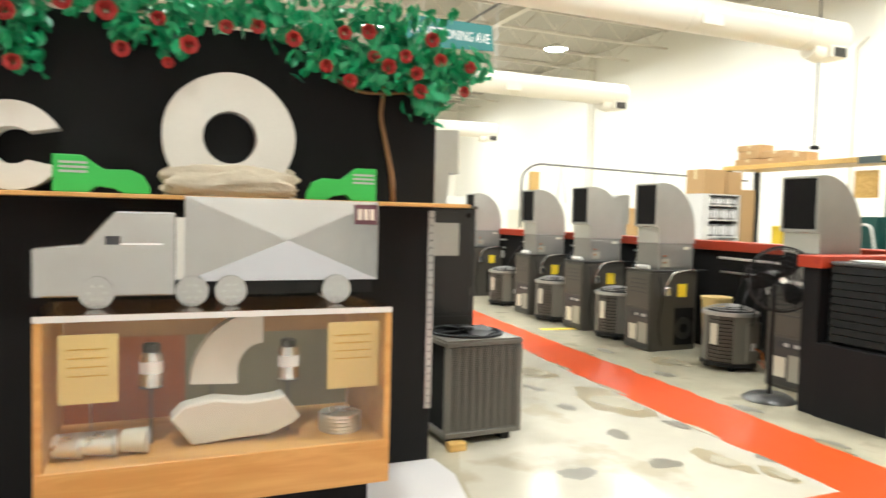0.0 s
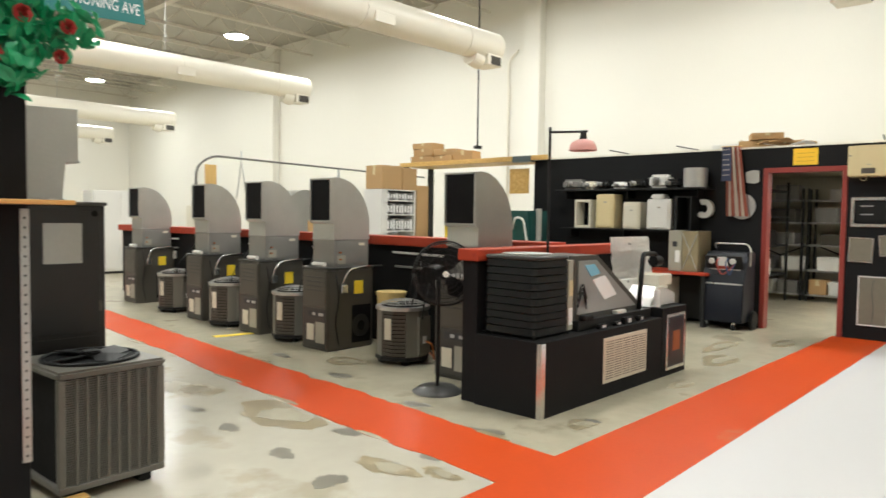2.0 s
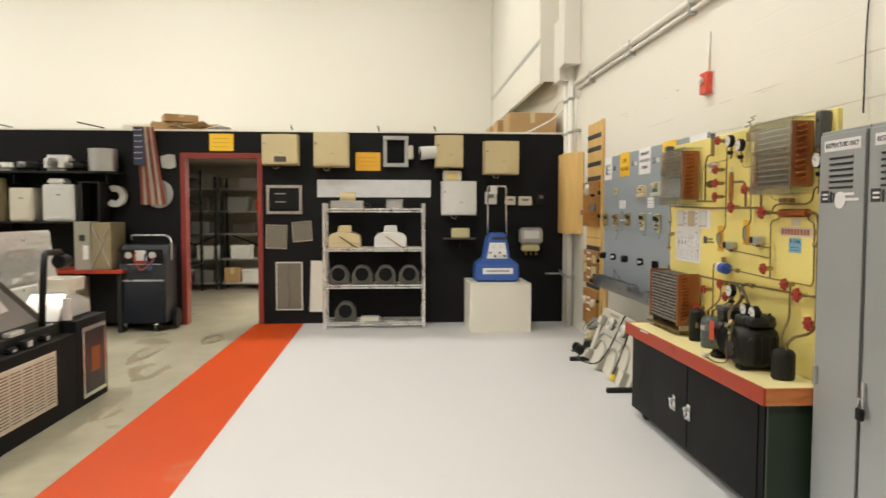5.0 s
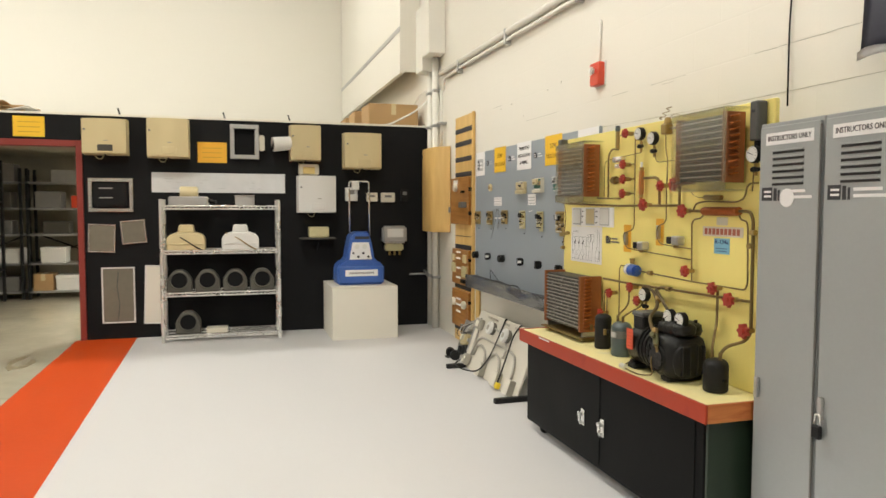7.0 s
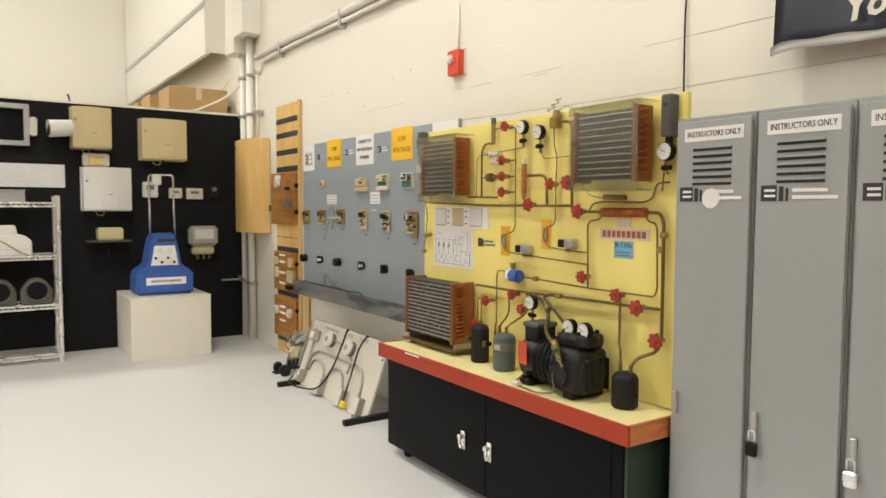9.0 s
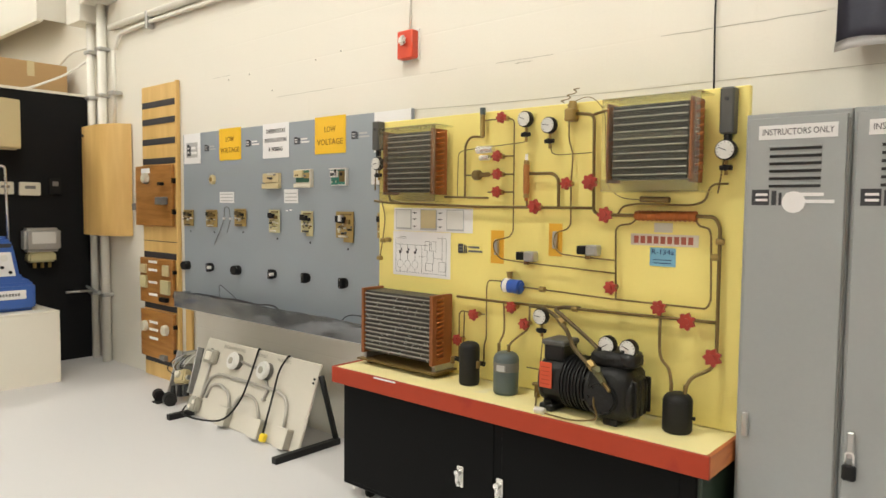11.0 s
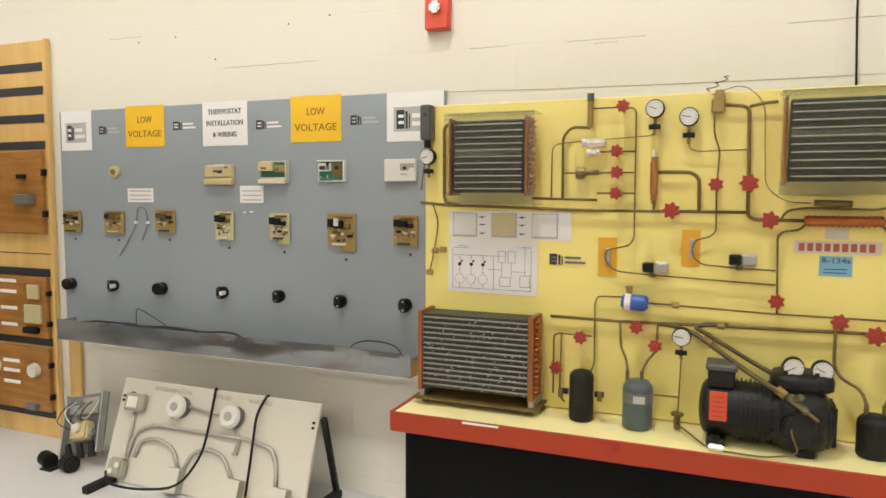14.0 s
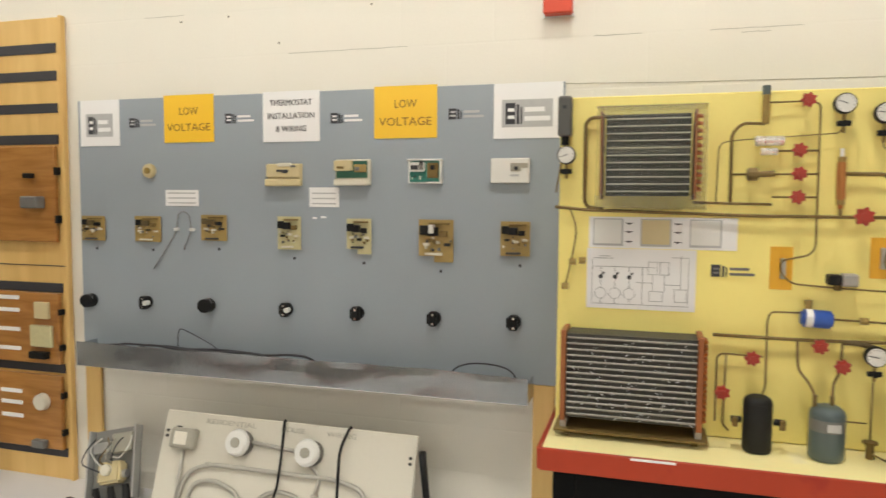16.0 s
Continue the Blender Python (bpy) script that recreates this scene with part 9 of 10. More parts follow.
for x, y, sx, sy, sz, m_, lab in ((8.6, 17.5, 1.2, 0.6, 1.9, "white_plastic", "tall white cabinet far down the hall"), (10.6, 16.8, 0.9, 0.6, 1.6, "cream_pale", "ivory cabinet far down the hall"), (6.9, 19.5, 1.5, 0.7, 1.7, "condenser", "grey equipment cabinet far down the hall"), (12.8, 15.5, 1.0, 0.6, 1.7, "cardboard", "stack of cartons far down the hall")):
    t = thing("far_cabinet", (x, y, 0), lab, "cabinet")
    part("body", box(x - sx / 2, y - sy / 2, 0.05, x + sx / 2, y + sy / 2, sz, 0.01), m_, t)
    part("base", box(x - sx / 2 + 0.03, y - sy / 2 + 0.03, 0, x + sx / 2 - 0.03, y + sy / 2, 0.05), "black_matte", t)
    part("door", box(x - sx / 2 + 0.03, y - sy / 2 - 0.012, 0.1, x - 0.01, y - sy / 2, sz - 0.05, 0.003), m_, t)
    part("door", box(x + 0.01, y - sy / 2 - 0.012, 0.1, x + sx / 2 - 0.03, y - sy / 2, sz - 0.05, 0.003), m_, t)

# ---- overhead round ducts ----
for y, dx in ((3.15, 0.0), (9.14, 0.05), (15.45, 0.35), (23.9, 1.0), (30.0, 1.4)):
    t = thing("round_duct", (4.0, y, 4.5), "large cream painted round supply duct under the roof", "air duct", "round ducts")
    smooth(part("shell", rod((X0, y, 4.565), (12.15 + dx, y, 4.565), 0.27, seg=36, bev=0.015), "duct", t))
    for j in range(7):
        x = 11.2 + dx - 2.4 * j
        smooth(part("seam", rod((x, y, 4.565), (x + 0.03, y, 4.565), 0.278, seg=36), "duct", t))
        if j % 2:
            part("hanger", rod((x - 0.3, y, 4.83), (x - 0.3, y, TOP), 0.008, seg=6), "steel", t)
    part("outlet_box", box(11.72 + dx, y - 0.21, 4.185, 12.10 + dx, y + 0.2, 4.385, 0.01), "duct", t)
    part("outlet_neck", rod((11.70 + dx, y, 4.265), (11.45 + dx, y, 4.325), 0.16, seg=20), "duct", t)
    g = part("grille", box(11.80 + dx, y - 0.214, 4.20, 12.08 + dx, y - 0.21, 4.355), "grille_dark", t)
    for j in range(5):
        part("slat", box(11.80 + dx, y - 0.222, 4.21 + 0.03 * j, 12.08 + dx, y - 0.214, 4.217 + 0.03 * j), "furnace", g)
    for xs in (2.6, 6.0, 9.2):
        part("register", box(xs - 0.2, y - 0.275, 4.365, xs + 0.2, y - 0.235, 4.525, 0.004), "duct" if xs > 9 else "grille_dark", t)
t = thing("cord_drop", (12.3, 9.6, 2.3), "black power cord hanging from the roof", "cable")
part("cord", tube([(12.0, 9.35, TOP), (12.0, 9.35, 2.75), (11.98, 9.36, 2.70)], 0.014, seg=6, bend=0), "black", t)
part("reel", box(11.96, 9.31, 2.70, 12.10, 9.42, 2.76, 0.01), "black", t)
t = thing("wall_conduit_east", (X1, 12.2, 0), "thin painted conduit on the tall wall", "conduit")
part("pipe", tube([(X1 - 0.04, 12.3, 0), (X1 - 0.04, 12.3, 5.6), (X1 - 0.04, 12.0, 5.8)], 0.035, seg=8, bend=0.15), "duct", t)
# hanging street sign
t = thing("street_sign", (4.7, 8.0, 3.3), "teal street-name sign reading AVE hung from the roof", "sign")
part("plate", slab([(4.02, 3.28), (5.09, 3.33), (5.06, 3.62), (4.0, 3.62)], "y", 8.0, 8.02), "sign_teal", t)
words("CONDITIONING AVE", 0.16, (4.54, 7.998, 3.455), "north", "paper", t, 0.98)
part("wire", rod((4.2, 8.01, 3.62), (4.2, 8.01, TOP), 0.004, seg=5), "steel", t)
part("wire", rod((4.9, 8.01, 3.62), (4.9, 8.01, TOP), 0.004, seg=5), "steel", t)

# ---- display wall with the rose tree, and the glass case ----
WY = 4.22
part("wall_display", box(-1.6, WY, 0, 2.87, WY + 0.26, 2.29, 0.004), "black_wall", kind="structure", label="matte black display wall draped with roses")
t = thing("display_ledge", (1.0, 4.08, 1.44), "honey wood ledge along the black display wall", "shelf")
part("board", box(-1.6, 3.98, 1.438, 2.985, WY, 1.458, 0.003), "maple", t)
t = thing("perforated_angle", (2.86, WY, 0.3), "upright perforated steel angle on the wall end", "steel angle")
part("angle", box(2.838, WY - 0.006, 0.30, 2.874, WY - 0.001, 1.42), "steel", t)
for k in range(26):
    part("hole", rod((2.856, WY - 0.0072, 0.33 + 0.042 * k), (2.856, WY - 0.006, 0.33 + 0.042 * k), 0.006, seg=8), "ink", t)
# foam letters on the ledge
t = thing("foam_letter_o", (1.77, 4.12, 1.46), "big chalky white foam ring on a rubble base", "foam letter")
b = bmesh.new()
n = 48
rings = []
for k in range(n):
    a = 2 * math.pi * k / n
    w1, w0 = 0.306 + 0.0025 * math.sin(5 * a + 1), 0.125
    cx, cz = 1.752, 1.742
    rings.append([b.verts.new(p) for p in ((cx + w1 * math.cos(a), 4.06, cz + w1 * math.sin(a)), (cx + w1 * math.cos(a), 4.19, cz + w1 * math.sin(a)), (cx + w0 * math.cos(a), 4.19, cz + w0 * math.sin(a)), (cx + w0 * math.cos(a), 4.06, cz + w0 * math.sin(a)))])
for k in range(n):
    for j in range(4):
        b.faces.new((rings[k][j], rings[k][(j + 1) % 4], rings[(k + 1) % n][(j + 1) % 4], rings[(k + 1) % n][j]))
bmesh.ops.recalc_face_normals(b, faces=b.faces)
smooth(part("ring", b, "plaster", t), 40)
smooth(part("hub", rod((1.752, 4.15, 1.742), (1.752, 4.19, 1.742), 0.124, seg=28), "black_wall", t))
r = random.Random(2)
b = bmesh.new()
bmesh.ops.create_icosphere(b, subdivisions=4, radius=1)
for v in b.verts:
    k = 1 + 0.16 * noise.noise(v.co * 3.1) + 0.11 * noise.noise(v.co * 9)
    v.co = Vector((1.762 + max(-0.95, min(0.95, v.co.x * 1.3)) * 0.31 * k, 4.10 + v.co.y * 0.09 * k, 1.46 + max(0.0, 0.055 + v.co.z * 0.10 * k)))
smooth(part("rubble_base", b, "rubble", t))
t = thing("foam_letter_c", (0.79, 4.12, 1.46), "big chalky white foam letter C on the ledge", "foam letter")
ou = [(0.852 + 0.196 * math.cos(a), 1.652 + 0.192 * math.sin(a)) for a in (math.radians(26 + 308 * k / 30) for k in range(31))]
inn = [(0.852 + 0.088 * math.cos(a), 1.652 + 0.080 * math.sin(a)) for a in (math.radians(48 + 264 * k / 30) for k in range(30, -1, -1))]
smooth(part("letter", slab(ou + inn, "y", 4.05, 4.19), "plaster", t), 40)
for x0, x1, flip in ((1.005, 1.40, False), (2.115, 2.475, True)):
    t = thing("green_truck_cutout", ((x0 + x1) / 2, 4.1, 1.46), "bright green sheet-metal shape of a furnace blower", "cutout")
    w = x1 - x0
    pts = [(0.0, 0.0), (0.0, 0.165), (0.30, 0.165), (0.42, 0.13), (0.52, 0.105), (0.78, 0.108), (0.92, 0.085), (1.0, 0.03), (1.0, 0.0), (0.72, 0.0), (0.62, 0.02), (0.45, 0.028), (0.36, 0.0)]
    if flip:
        pts = [(1 - a, c) for a, c in pts][::-1]
    part("sheet", slab([(x0 + a * w, 1.459 + c) for a, c in pts], "y", 4.04, 4.08, bev=0.004), "green_sheet", t)
    xa = x0 + (0.02 if not flip else 0.60) * w
    for k in range(3):
        part("print_line", box(xa + 0.02, 4.038, 1.545 + 0.02 * k, xa + 0.13, 4.04, 1.555 + 0.02 * k), "paper_grey", t)
# aluminium lorry
t = thing("sheet_metal_lorry", (1.7, 3.75, 0.985), "folded bright aluminium model lorry on the case", "model lorry")
TY0, TY1 = 3.68, 3.84
tr = box(1.535, TY0, 1.092, 2.378, TY0 + 0.05, 1.45)
fr = min(tr.faces, key=lambda f: f.calc_center_median().y)
pk = bmesh.ops.poke(tr, faces=[fr])
for v in pk["verts"]:
    v.co.y -= 0.04
part("trailer", tr, "lorry_alu", t)
part("cab", slab([(0.976, 1.035), (1.50, 1.035), (1.50, 1.38), (1.27, 1.38), (1.155, 1.245), (0.976, 1.228)], "y", TY0, TY1, bev=0.006), "lorry_alu", t)
part("hitch", box(1.50, TY0 + 0.01, 1.10, 1.535, TY0 + 0.045, 1.36), "alu", t)
part("chassis", box(1.02, TY0 + 0.03, 1.03, 2.36, TY1 - 0.03, 1.092), "black_matte", t)
for x in (1.205, 1.565, 1.722, 2.182):
    for yy in (TY0 - 0.012, TY1 - 0.012):
        wv = part("wheel", rod((x, yy, 1.052), (x, yy + 0.024, 1.052), 0.066, seg=26, bev=0.004), "lorry_alu", t)
        if yy < TY0:
            for k in range(6):
                a = 2 * math.pi * k / 6
                part("wheel_nut", rod((x + 0.03 * math.cos(a), yy - 0.003, 1.052 + 0.03 * math.sin(a)), (x + 0.03 * math.cos(a), yy, 1.052 + 0.03 * math.sin(a)), 0.006, seg=6), "alu", wv)
part("door_mark", box(1.235, TY0 - 0.002, 1.245, 1.29, TY0, 1.28), "ink", t)
part("door_line", box(1.29, TY0 - 0.002, 1.245, 1.45, TY0, 1.252), "paper", t)
part("badge", box(2.262, TY0 - 0.014, 1.345, 2.366, TY0 - 0.001, 1.435), "badge_maroon", t)
for k in range(3):
    part("badge_bar", box(2.275 + 0.029 * k, TY0 - 0.016, 1.365, 2.294 + 0.029 * k, TY0 - 0.014, 1.415), "flag_white", t)
# glass display case
t = thing("display_case", (1.7, 3.85, 0), "honey maple glass-fronted display case", "display case")
CX0, CX1, CY0, CY1, CZ0, CZ1 = 1.0, 2.40, 3.52, WY - 0.004, 0.19, 0.985
part("plinth", box(CX0 + 0.02, CY0 + 0.07, 0, CX1 - 0.08, CY1, CZ0), "black_wall", t)
part("front_panel", box(CX0, CY0, CZ0, CX1, CY0 + 0.02, 0.385, 0.003), "maple", t)
part("floor", box(CX0 + 0.02, CY0 + 0.02, 0.36, CX1 - 0.02, CY1, 0.38), "maple", t)
part("base", box(CX0 + 0.02, CY0 + 0.02, CZ0, CX1 - 0.02, CY1, 0.36), "maple", t)
for x in (CX0, CX1 - 0.03):
    part("side", box(x, CY0 + (0.0 if x > 2 else 0.0), 0.385, x + 0.03, CY1, CZ1 - 0.03, 0.003), "maple", t)
part("back", box(CX0 + 0.03, CY1 - 0.02, 0.38, CX1 - 0.03, CY1, CZ1 - 0.03), "case_back", t)
part("red_lining", box(CX0 + 0.031, CY1 - 0.026, 0.38, 1.56, CY1 - 0.021, 0.78), "case_red", t)
# Added olive panel paints the wall and floor mirrored in the glass.
part("reflection_panel", box(1.562, CY1 - 0.026, 0.38, CX1 - 0.031, CY1 - 0.021, 0.78), "case_reflection", t)
part("top", box(CX0, CY0, CZ1 - 0.028, CX1, CY1, CZ1, 0.003), "pane", t, "clear glass top").visible_shadow = False
part("top_edge", box(CX0, CY0 - 0.004, CZ1 - 0.026, CX1, CY0, CZ1 - 0.002), "white_plastic", t)
part("pane", box(CX0 + 0.03, CY0 + 0.008, 0.385, CX1 - 0.03, CY0 + 0.012, CZ1 - 0.03), "pane", t, "clear front glass").visible_shadow = False
for x0, x1, z0, z1, sk in ((1.075, 1.287, 0.625, 0.897, -2), (2.129, 2.365, 0.612, 0.909, 1)):
    s = thing("card", ((x0 + x1) / 2, 3.60, z0), "yellowed manila card with faint print behind the glass", "card", "display cards")
    part("sheet", box(x0, 3.595, z0, x1, 3.60, z1), "manila", s)
    for k in range(4):
        part("print_line", box(x0 + 0.03, 3.593, z1 - 0.06 - 0.035 * k, x1 - 0.04, 3.595, z1 - 0.055 - 0.035 * k), "faint_ink", s)
    part("wire_stand", tube([((x0 + x1) / 2, 3.61, z1), ((x0 + x1) / 2, 3.75, 0.381)], 0.003, seg=5, bend=0), "steel", s)
t = thing("sheet_metal_elbow", (1.72, 3.8, 0.62), "pale quarter-round sheet-metal duct elbow on a stand", "duct fitting")
n = 12
out = [(1.565 + 0.0, 0.63)] + [(1.875 - 0.31 * math.cos(math.pi / 2 * k / n), 0.64 + 0.30 * math.sin(math.pi / 2 * k / n)) for k in range(n + 1)]
inn = [(1.875, 0.80)] + [(1.875 - 0.11 * math.cos(math.pi / 2 * k / n), 0.68 + 0.12 * math.sin(math.pi / 2 * k / n)) for k in range(n, -1, -1)] + [(1.767, 0.62)]
smooth(part("elbow", slab(out + inn, "y", 3.78, 3.86), "plaster", t), 30)
part("stand", rod((1.66, 3.82, 0.381), (1.66, 3.82, 0.64), 0.006, seg=8), "furnace", t)
t = thing("offset_fitting", (1.75, 3.75, 0.38), "pale pink-white S-shaped duct fitting lying in the case", "duct fitting")
out = [(1.482, 0.50), (1.53, 0.55), (1.66, 0.575), (1.80, 0.555), (1.93, 0.565), (1.96, 0.575), (2.035, 0.47), (2.0, 0.44), (1.90, 0.40), (1.74, 0.395), (1.62, 0.383), (1.57, 0.383)]
smooth(part("fitting", slab(out, "y", 3.70, 3.82, bev=0.008), "plaster", t), 30)
for x, z in ((1.408, 0.63), (1.993, 0.625)):
    t = thing("glass_jar", (x, 3.8, z - 0.01), "glass sample jar with a white band and steel lid", "jar", "sample jars")
    smooth(part("body", rod((x, 3.8, z), (x, 3.8, z + 0.15), 0.047, seg=22, bev=0.008), "alu", t))
    part("band", rod((x, 3.8, z + 0.06), (x, 3.8, z + 0.11), 0.0478, seg=22), "paper", t)
    smooth(part("lid", rod((x, 3.8, z + 0.15), (x, 3.8, z + 0.185), 0.036, seg=20, bev=0.005), "furnace", t))
    part("perch", rod((x, 3.8, 0.381), (x, 3.8, z - 0.004), 0.006, seg=8), "furnace", t)
    part("perch_plate", rod((x, 3.8, z - 0.004), (x, 3.8, z), 0.05, seg=20), "furnace", t)
for x, h_, m_ in ((1.10, 0.10, "chrome"), (1.215, 0.12, "chrome"), (1.345, 0.10, "cream_pale")):
    t = thing("tin_cup", (x, 3.70, 0.381), "small polished tin cup lying on its side in the case", "cup", "case cups")
    smooth(part("cup", rod((x - h_ / 2, 3.70, 0.435), (x + h_ / 2, 3.68, 0.435), 0.045, 0.053, 22, bev=0.004), m_, t))
    part("rim", rod((x + h_ / 2 - 0.002, 3.68, 0.435), (x + h_ / 2 + 0.004, 3.68, 0.435), 0.0545, seg=22), "chrome", t)
for k in range(5):
    t = thing("steel_plate", (2.229, 3.75, 0.381 + 0.017 * k), "shiny steel disc in a short stack", "disc", "stacked discs")
    smooth(part("disc", rod((2.229, 3.75, 0.381 + 0.017 * k), (2.229, 3.75, 0.395 + 0.017 * k), 0.098, seg=28, bev=0.004), "chrome", t))

# artificial rose tree over the display wall
t = thing("rose_tree", (2.6, 4.15, 1.46), "artificial climbing rose with green leaves, red blooms and a vine trunk", "artificial plant")
part("trunk", tube([(2.60, 4.14, 1.459), (2.595, 4.15, 1.60), (2.56, 4.17, 1.78), (2.53, 4.18, 1.92), (2.545, 4.17, 2.04), (2.53, 4.16, 2.12)], 0.016, seg=10, bend=0.05, taper=0.010), "bark", t)
part("branch", tube([(2.54, 4.17, 2.04), (2.42, 4.17, 2.03), (2.30, 4.17, 2.07), (2.24, 4.17, 2.16)], 0.011, seg=8, bend=0.05, taper=0.006), "bark", t)
part("branch", tube([(2.545, 4.17, 2.03), (2.64, 4.16, 2.05), (2.74, 4.14, 2.03)], 0.009, seg=8, bend=0.04, taper=0.005), "bark", t)
r = random.Random(21)


def leaf_cloud(spots, count, name):
    b = bmesh.new()
    for _ in range(count):
        cx, cz, sx, sz = r.choice(spots)
        p = Vector((cx + max(-1.1, min(1.1, r.gauss(0, 0.5))) * sx, 4.10 + r.uniform(-0.12, 0.08), cz + max(-1.1, min(1.1, r.gauss(0, 0.5))) * sz))
        l, w = r.uniform(0.055, 0.088), r.uniform(0.042, 0.062)
        m_ = Matrix.Translation(p) @ Euler((r.uniform(0.3, 1.9), r.uniform(-0.8, 0.8), r.uniform(-3.1, 3.1))).to_matrix().to_4x4()
        shape = ((0, -l * 0.5, 0), (w * 0.42, -l * 0.22, 0.006), (w * 0.5, l * 0.08, 0.009), (w * 0.25, l * 0.34, 0.005), (0, l * 0.55, -0.004), (-w * 0.25, l * 0.34, 0.005), (-w * 0.5, l * 0.08, 0.009), (-w * 0.42, -l * 0.22, 0.006))
        vs = [b.verts.new(m_ @ Vector(q)) for q in shape]
        mid = [b.verts.new(m_ @ Vector(q)) for q in ((0, -l * 0.15, -0.002), (0, l * 0.2, -0.003))]
        for f in ((0, 1, 8), (1, 2, 9, 8), (2, 3, 9), (3, 4, 9), (4, 5, 9), (5, 6, 9), (6, 7, 8, 9), (7, 0, 8)):
            b.faces.new([(vs + mid)[i] for i in f])
    return part(name, b, "leaf", t, kind="stuff")


SPOTS = [(0.80, 2.28, 0.25, 0.07), (0.88, 2.10, 0.09, 0.13), (1.15, 2.32, 0.22, 0.06), (1.30, 2.21, 0.08, 0.07), (1.50, 2.31, 0.2, 0.06), (1.50, 2.20, 0.09, 0.08), (1.80, 2.32, 0.18, 0.06), (2.02, 2.31, 0.2, 0.06),
         (2.20, 2.22, 0.22, 0.12), (2.30, 2.16, 0.2, 0.10), (2.45, 2.20, 0.22, 0.12), (2.50, 2.12, 0.16, 0.09), (2.65, 2.20, 0.22, 0.13), (2.75, 2.10, 0.14, 0.12), (2.77, 1.99, 0.09, 0.11), (2.88, 2.14, 0.14, 0.12), (2.70, 2.27, 0.2, 0.10), (2.98, 2.20, 0.12, 0.08)]
leaf_cloud(SPOTS, 1350, "foliage")
leaf_cloud([(2.0, 2.42, 0.8, 0.10), (0.9, 2.42, 0.5, 0.10), (2.5, 2.40, 0.3, 0.09)], 350, "foliage")


def bloom(x, z, s, y=4.02):
    b = bmesh.new()
    for ring, (rad, tilt, n_) in enumerate(((0.012, 80, 3), (0.026, 60, 5), (0.042, 32, 6), (0.05, 10, 7))):
        for k in range(n_):
            a = 2 * math.pi * k / n_ + ring * 0.6
            m_ = Matrix.Translation((x, y, z)) @ Matrix.Rotation(radians(90), 4, "X") @ Matrix.Rotation(a, 4, "Z") @ Matrix.Translation((rad * s * 0.55, 0, 0.01 * (3 - ring) * s)) @ Matrix.Rotation(radians(-tilt), 4, "Y")
            w = rad * s * 0.95 + 0.008
            vs = [b.verts.new(m_ @ Vector(q)) for q in ((0, -w * 0.5, 0), (w * 0.7, -w * 0.65, 0.004), (w, 0, 0.008), (w * 0.7, w * 0.65, 0.004), (0, w * 0.5, 0))]
            b.faces.new(vs)
    bmesh.ops.solidify(b, geom=b.faces[:], thickness=0.0025)
    smooth(part("rose_bloom", b, "rose", t, "red fabric rose"), 60)


for x, z, s_ in ((0.84, 2.20, 1.1), (0.87, 1.99, 0.9), (1.05, 2.27, 1.0), (1.22, 2.25, 1.2), (1.28, 2.09, 0.9), (1.43, 2.24, 0.8), (1.47, 2.05, 0.6), (1.56, 2.14, 1.1), (1.72, 2.24, 0.8), (1.86, 2.26, 0.9), (2.03, 2.22, 1.0), (2.28, 2.28, 0.9),
                 (2.19, 2.11, 0.8), (2.31, 2.05, 0.9), (2.43, 2.18, 0.8), (2.51, 2.14, 1.0), (2.60, 2.20, 0.9), (2.68, 2.03, 1.0), (2.66, 2.12, 0.9), (2.79, 2.20, 0.9), (2.96, 2.18, 0.8), (2.93, 2.05, 0.7), (2.40, 2.30, 1.0), (2.74, 2.30, 1.0)):
    bloom(x, z, s_ * 0.47, 3.985)

# dark furnace cabinet and the grey outdoor unit at the wall end
t = thing("furnace_cabinet", (3.25, 5.3, 0), "tall dark grey furnace cabinet with a pale notice", "furnace")
part("body", box(2.95, 5.0, 0, 3.50, 5.6, 1.445, 0.006), "cabinet_dark", t)
part("door", box(2.98, 4.994, 0.72, 3.47, 5.0, 1.42, 0.003), "cabinet_dark", t)
part("door", box(2.98, 4.994, 0.06, 3.47, 5.0, 0.70, 0.003), "cabinet_dark", t)
part("knockout", rod((3.44, 4.99, 1.40), (3.44, 4.994, 1.40), 0.018, seg=14), "inside", t)
part("latch", box(3.46, 4.988, 0.84, 3.475, 4.994, 0.90, 0.002), "furnace", t)
part("notice", box(3.17, 4.988, 1.12, 3.37, 4.9935, 1.345), "elbow", t)
part("top_flange", box(2.945, 4.99, 1.445, 3.51, 5.61, 1.465, 0.003), "furnace", t)
t = thing("supply_plenum", (3.15, 5.3, 1.466), "grey sheet-metal plenum box on the furnace", "duct fitting")
part("plenum", slab([(2.96, 1.467), (3.28, 1.467), (3.30, 1.68), (3.365, 1.69), (3.365, 1.985), (3.1, 1.975), (2.96, 1.95)], "y", 5.02, 5.5, bev=0.003), "elbow", t)
part("flange", box(2.955, 5.01, 1.467, 3.29, 5.51, 1.482, 0.002), "steel", t)
part("seam", box(3.296, 5.012, 1.684, 3.372, 5.508, 1.696, 0.002), "steel", t)
ac = thing("condensing_unit", (0, 0, 0), "square grey outdoor condensing unit with wire louvres and a black fan", "air conditioner")
W = 0.53
# Filler block coloured near-black as the shade behind the slats.
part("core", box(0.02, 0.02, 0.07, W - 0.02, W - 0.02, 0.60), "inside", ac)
part("base_pan", box(0, 0, 0.05, W, W, 0.085, 0.004), "condenser", ac)
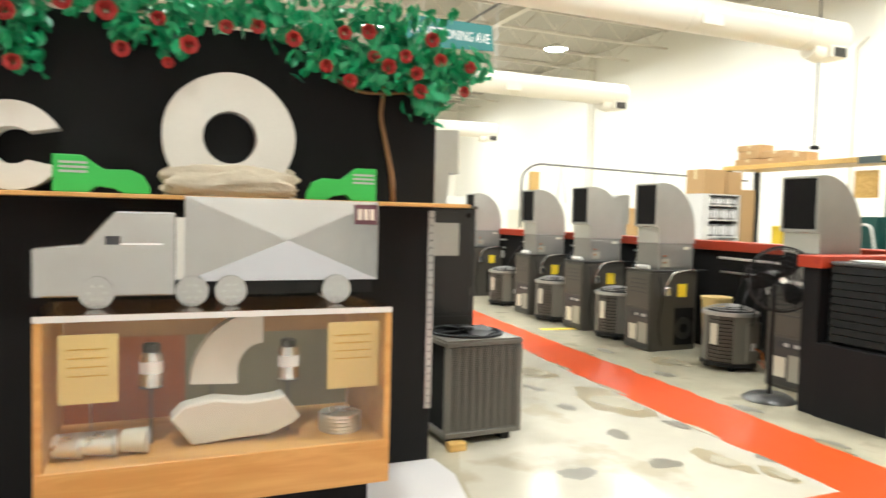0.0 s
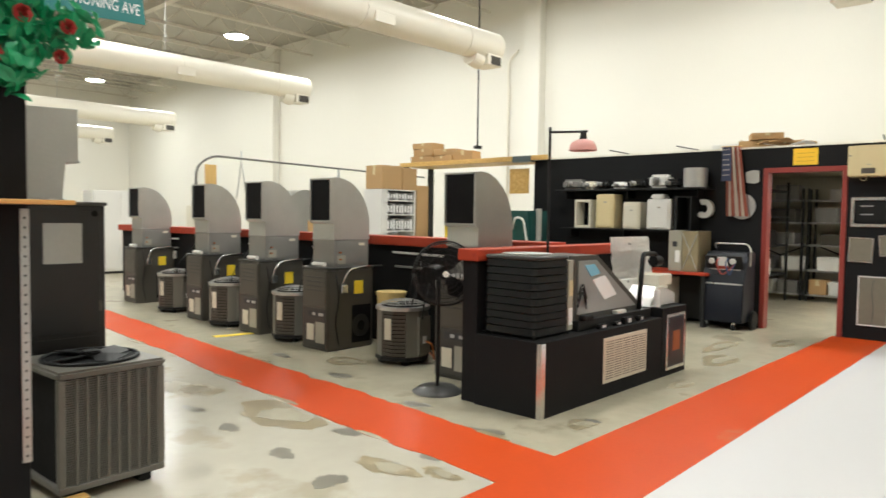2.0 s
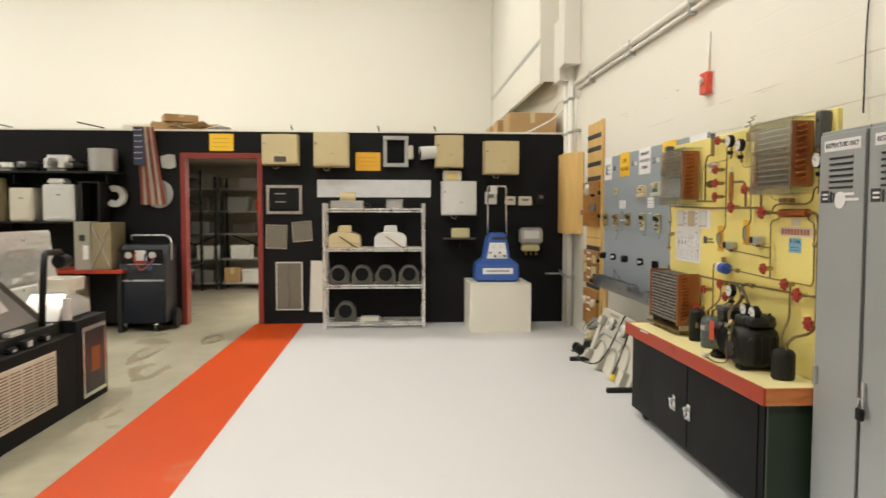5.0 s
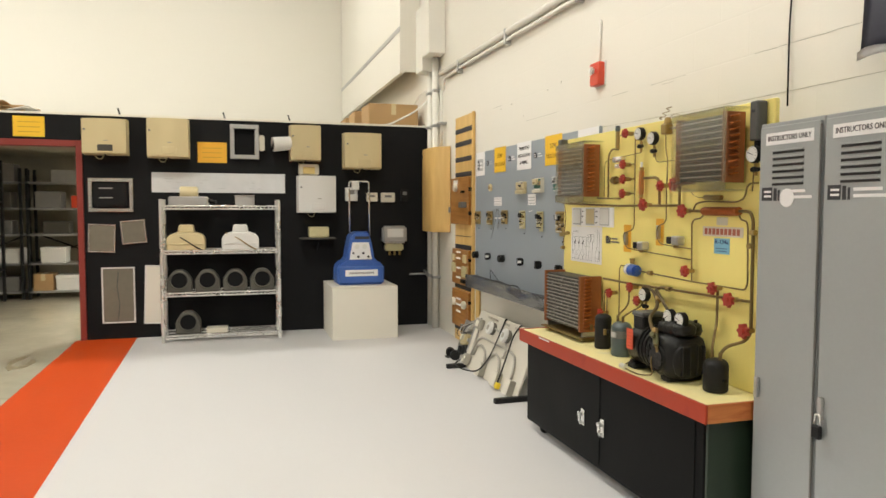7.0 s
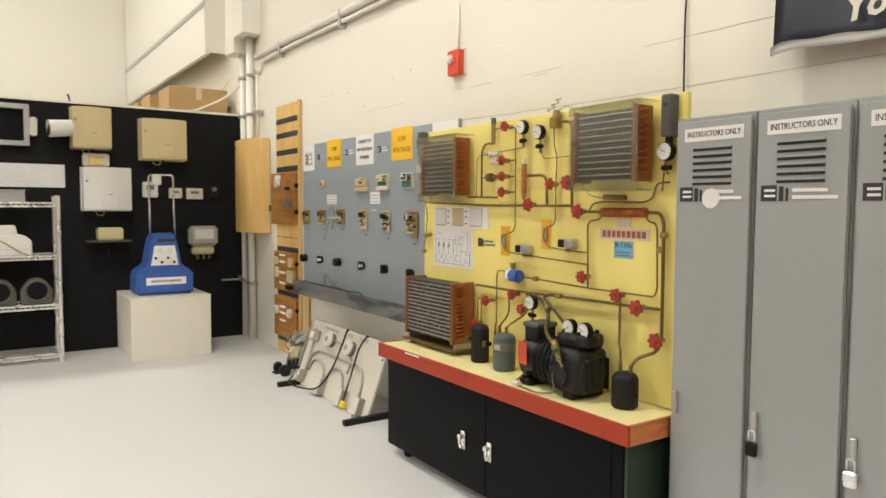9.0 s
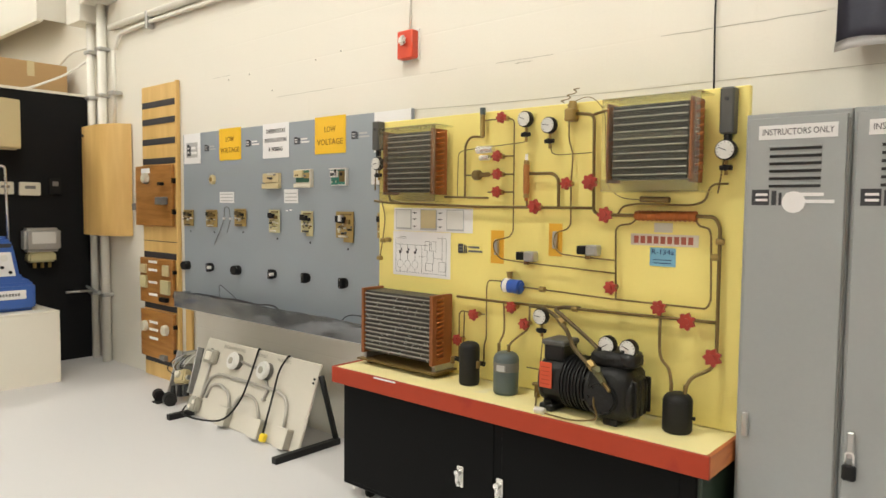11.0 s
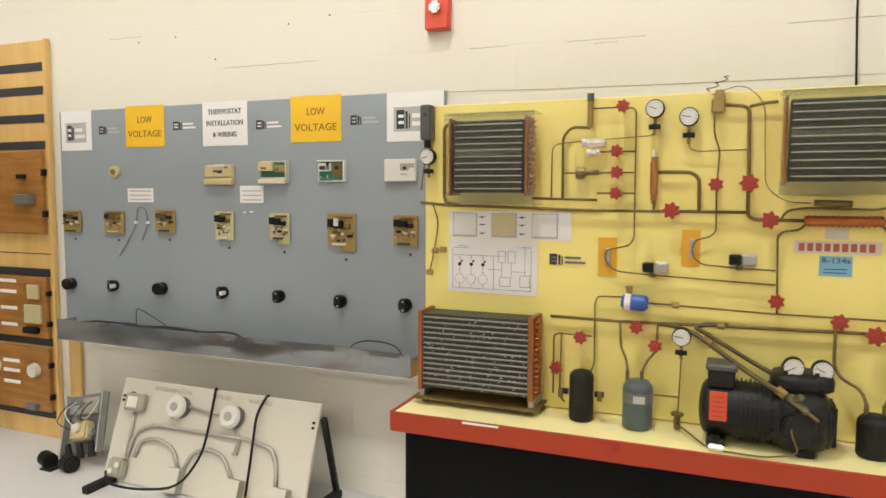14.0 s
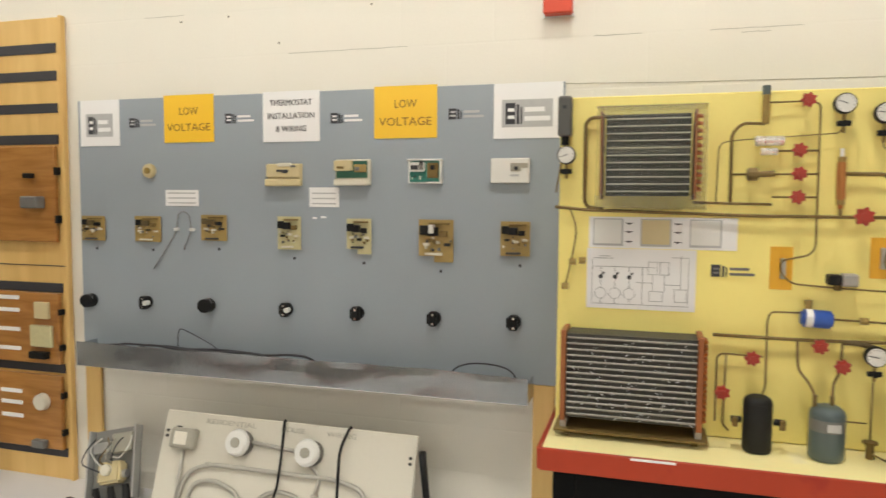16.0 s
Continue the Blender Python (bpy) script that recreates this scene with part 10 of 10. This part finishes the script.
smooth(part("top", box(-0.006, -0.006, 0.605, W + 0.006, W + 0.006, 0.645, 0.012, seg=2), "condenser", ac))
for x, y in ((0, 0), (W - 0.035, 0), (0, W - 0.035), (W - 0.035, W - 0.035)):
    part("corner_post", box(x, y, 0.085, x + 0.035, y + 0.035, 0.605, 0.003), "condenser", ac)
for k in range(1, 9):
    x = 0.035 + (W - 0.07) * k / 9
    part("mullion", box(x - 0.007, -0.001, 0.085, x + 0.007, 0.012, 0.605, 0.002), "condenser", ac)
for j in range(44):
    z = 0.090 + 0.0117 * j
    part("louvre_slat", box(0.035, 0.004, z, W - 0.035, 0.016, z + 0.0062), "slat_front", ac)
for j in range(15):
    z = 0.092 + 0.0344 * j
    part("louvre_slat", box(W - 0.016, 0.035, z, W - 0.004, W - 0.035, z + 0.017), "slat", ac)
smooth(part("fan_well", rod((W / 2, W / 2, 0.645), (W / 2, W / 2, 0.648), 0.225, seg=36), "inside", ac))
smooth(part("fan_ring", tube([(W / 2 + 0.228 * math.cos(2 * math.pi * k / 36), W / 2 + 0.228 * math.sin(2 * math.pi * k / 36), 0.652) for k in range(37)], 0.010, seg=8, bend=0), "black", ac))
for k in range(4):
    b = slab([(0.03, -0.03), (0.12, -0.09), (0.205, -0.07), (0.21, 0.04), (0.12, 0.03), (0.03, 0.02)], "z", -0.002, 0.003)
    turned(b, Matrix.Translation((W / 2, W / 2, 0.665)) @ Matrix.Rotation(math.pi / 2 * k + 0.4, 4, "Z") @ Matrix.Rotation(radians(9), 4, "X"))
    part("fan_blade", b, "black", ac)
smooth(part("fan_hub", rod((W / 2, W / 2, 0.65), (W / 2, W / 2, 0.685), 0.05, seg=18, bev=0.006), "black", ac))
for x in (0.06, W - 0.12):
    part("foot", box(x, 0.03, 0.0, x + 0.06, W - 0.03, 0.05, 0.003), "black", ac)
ac.matrix_basis = pose(3.03, 4.36, 0, 0, 0, 3)
t = thing("wood_block", (3.10, 4.47, 0), "small offcut of pine under the condensing unit", "wood block")
part("block", box(3.03, 4.28, 0, 3.14, 4.345, 0.05, 0.003), "pine_x", t)
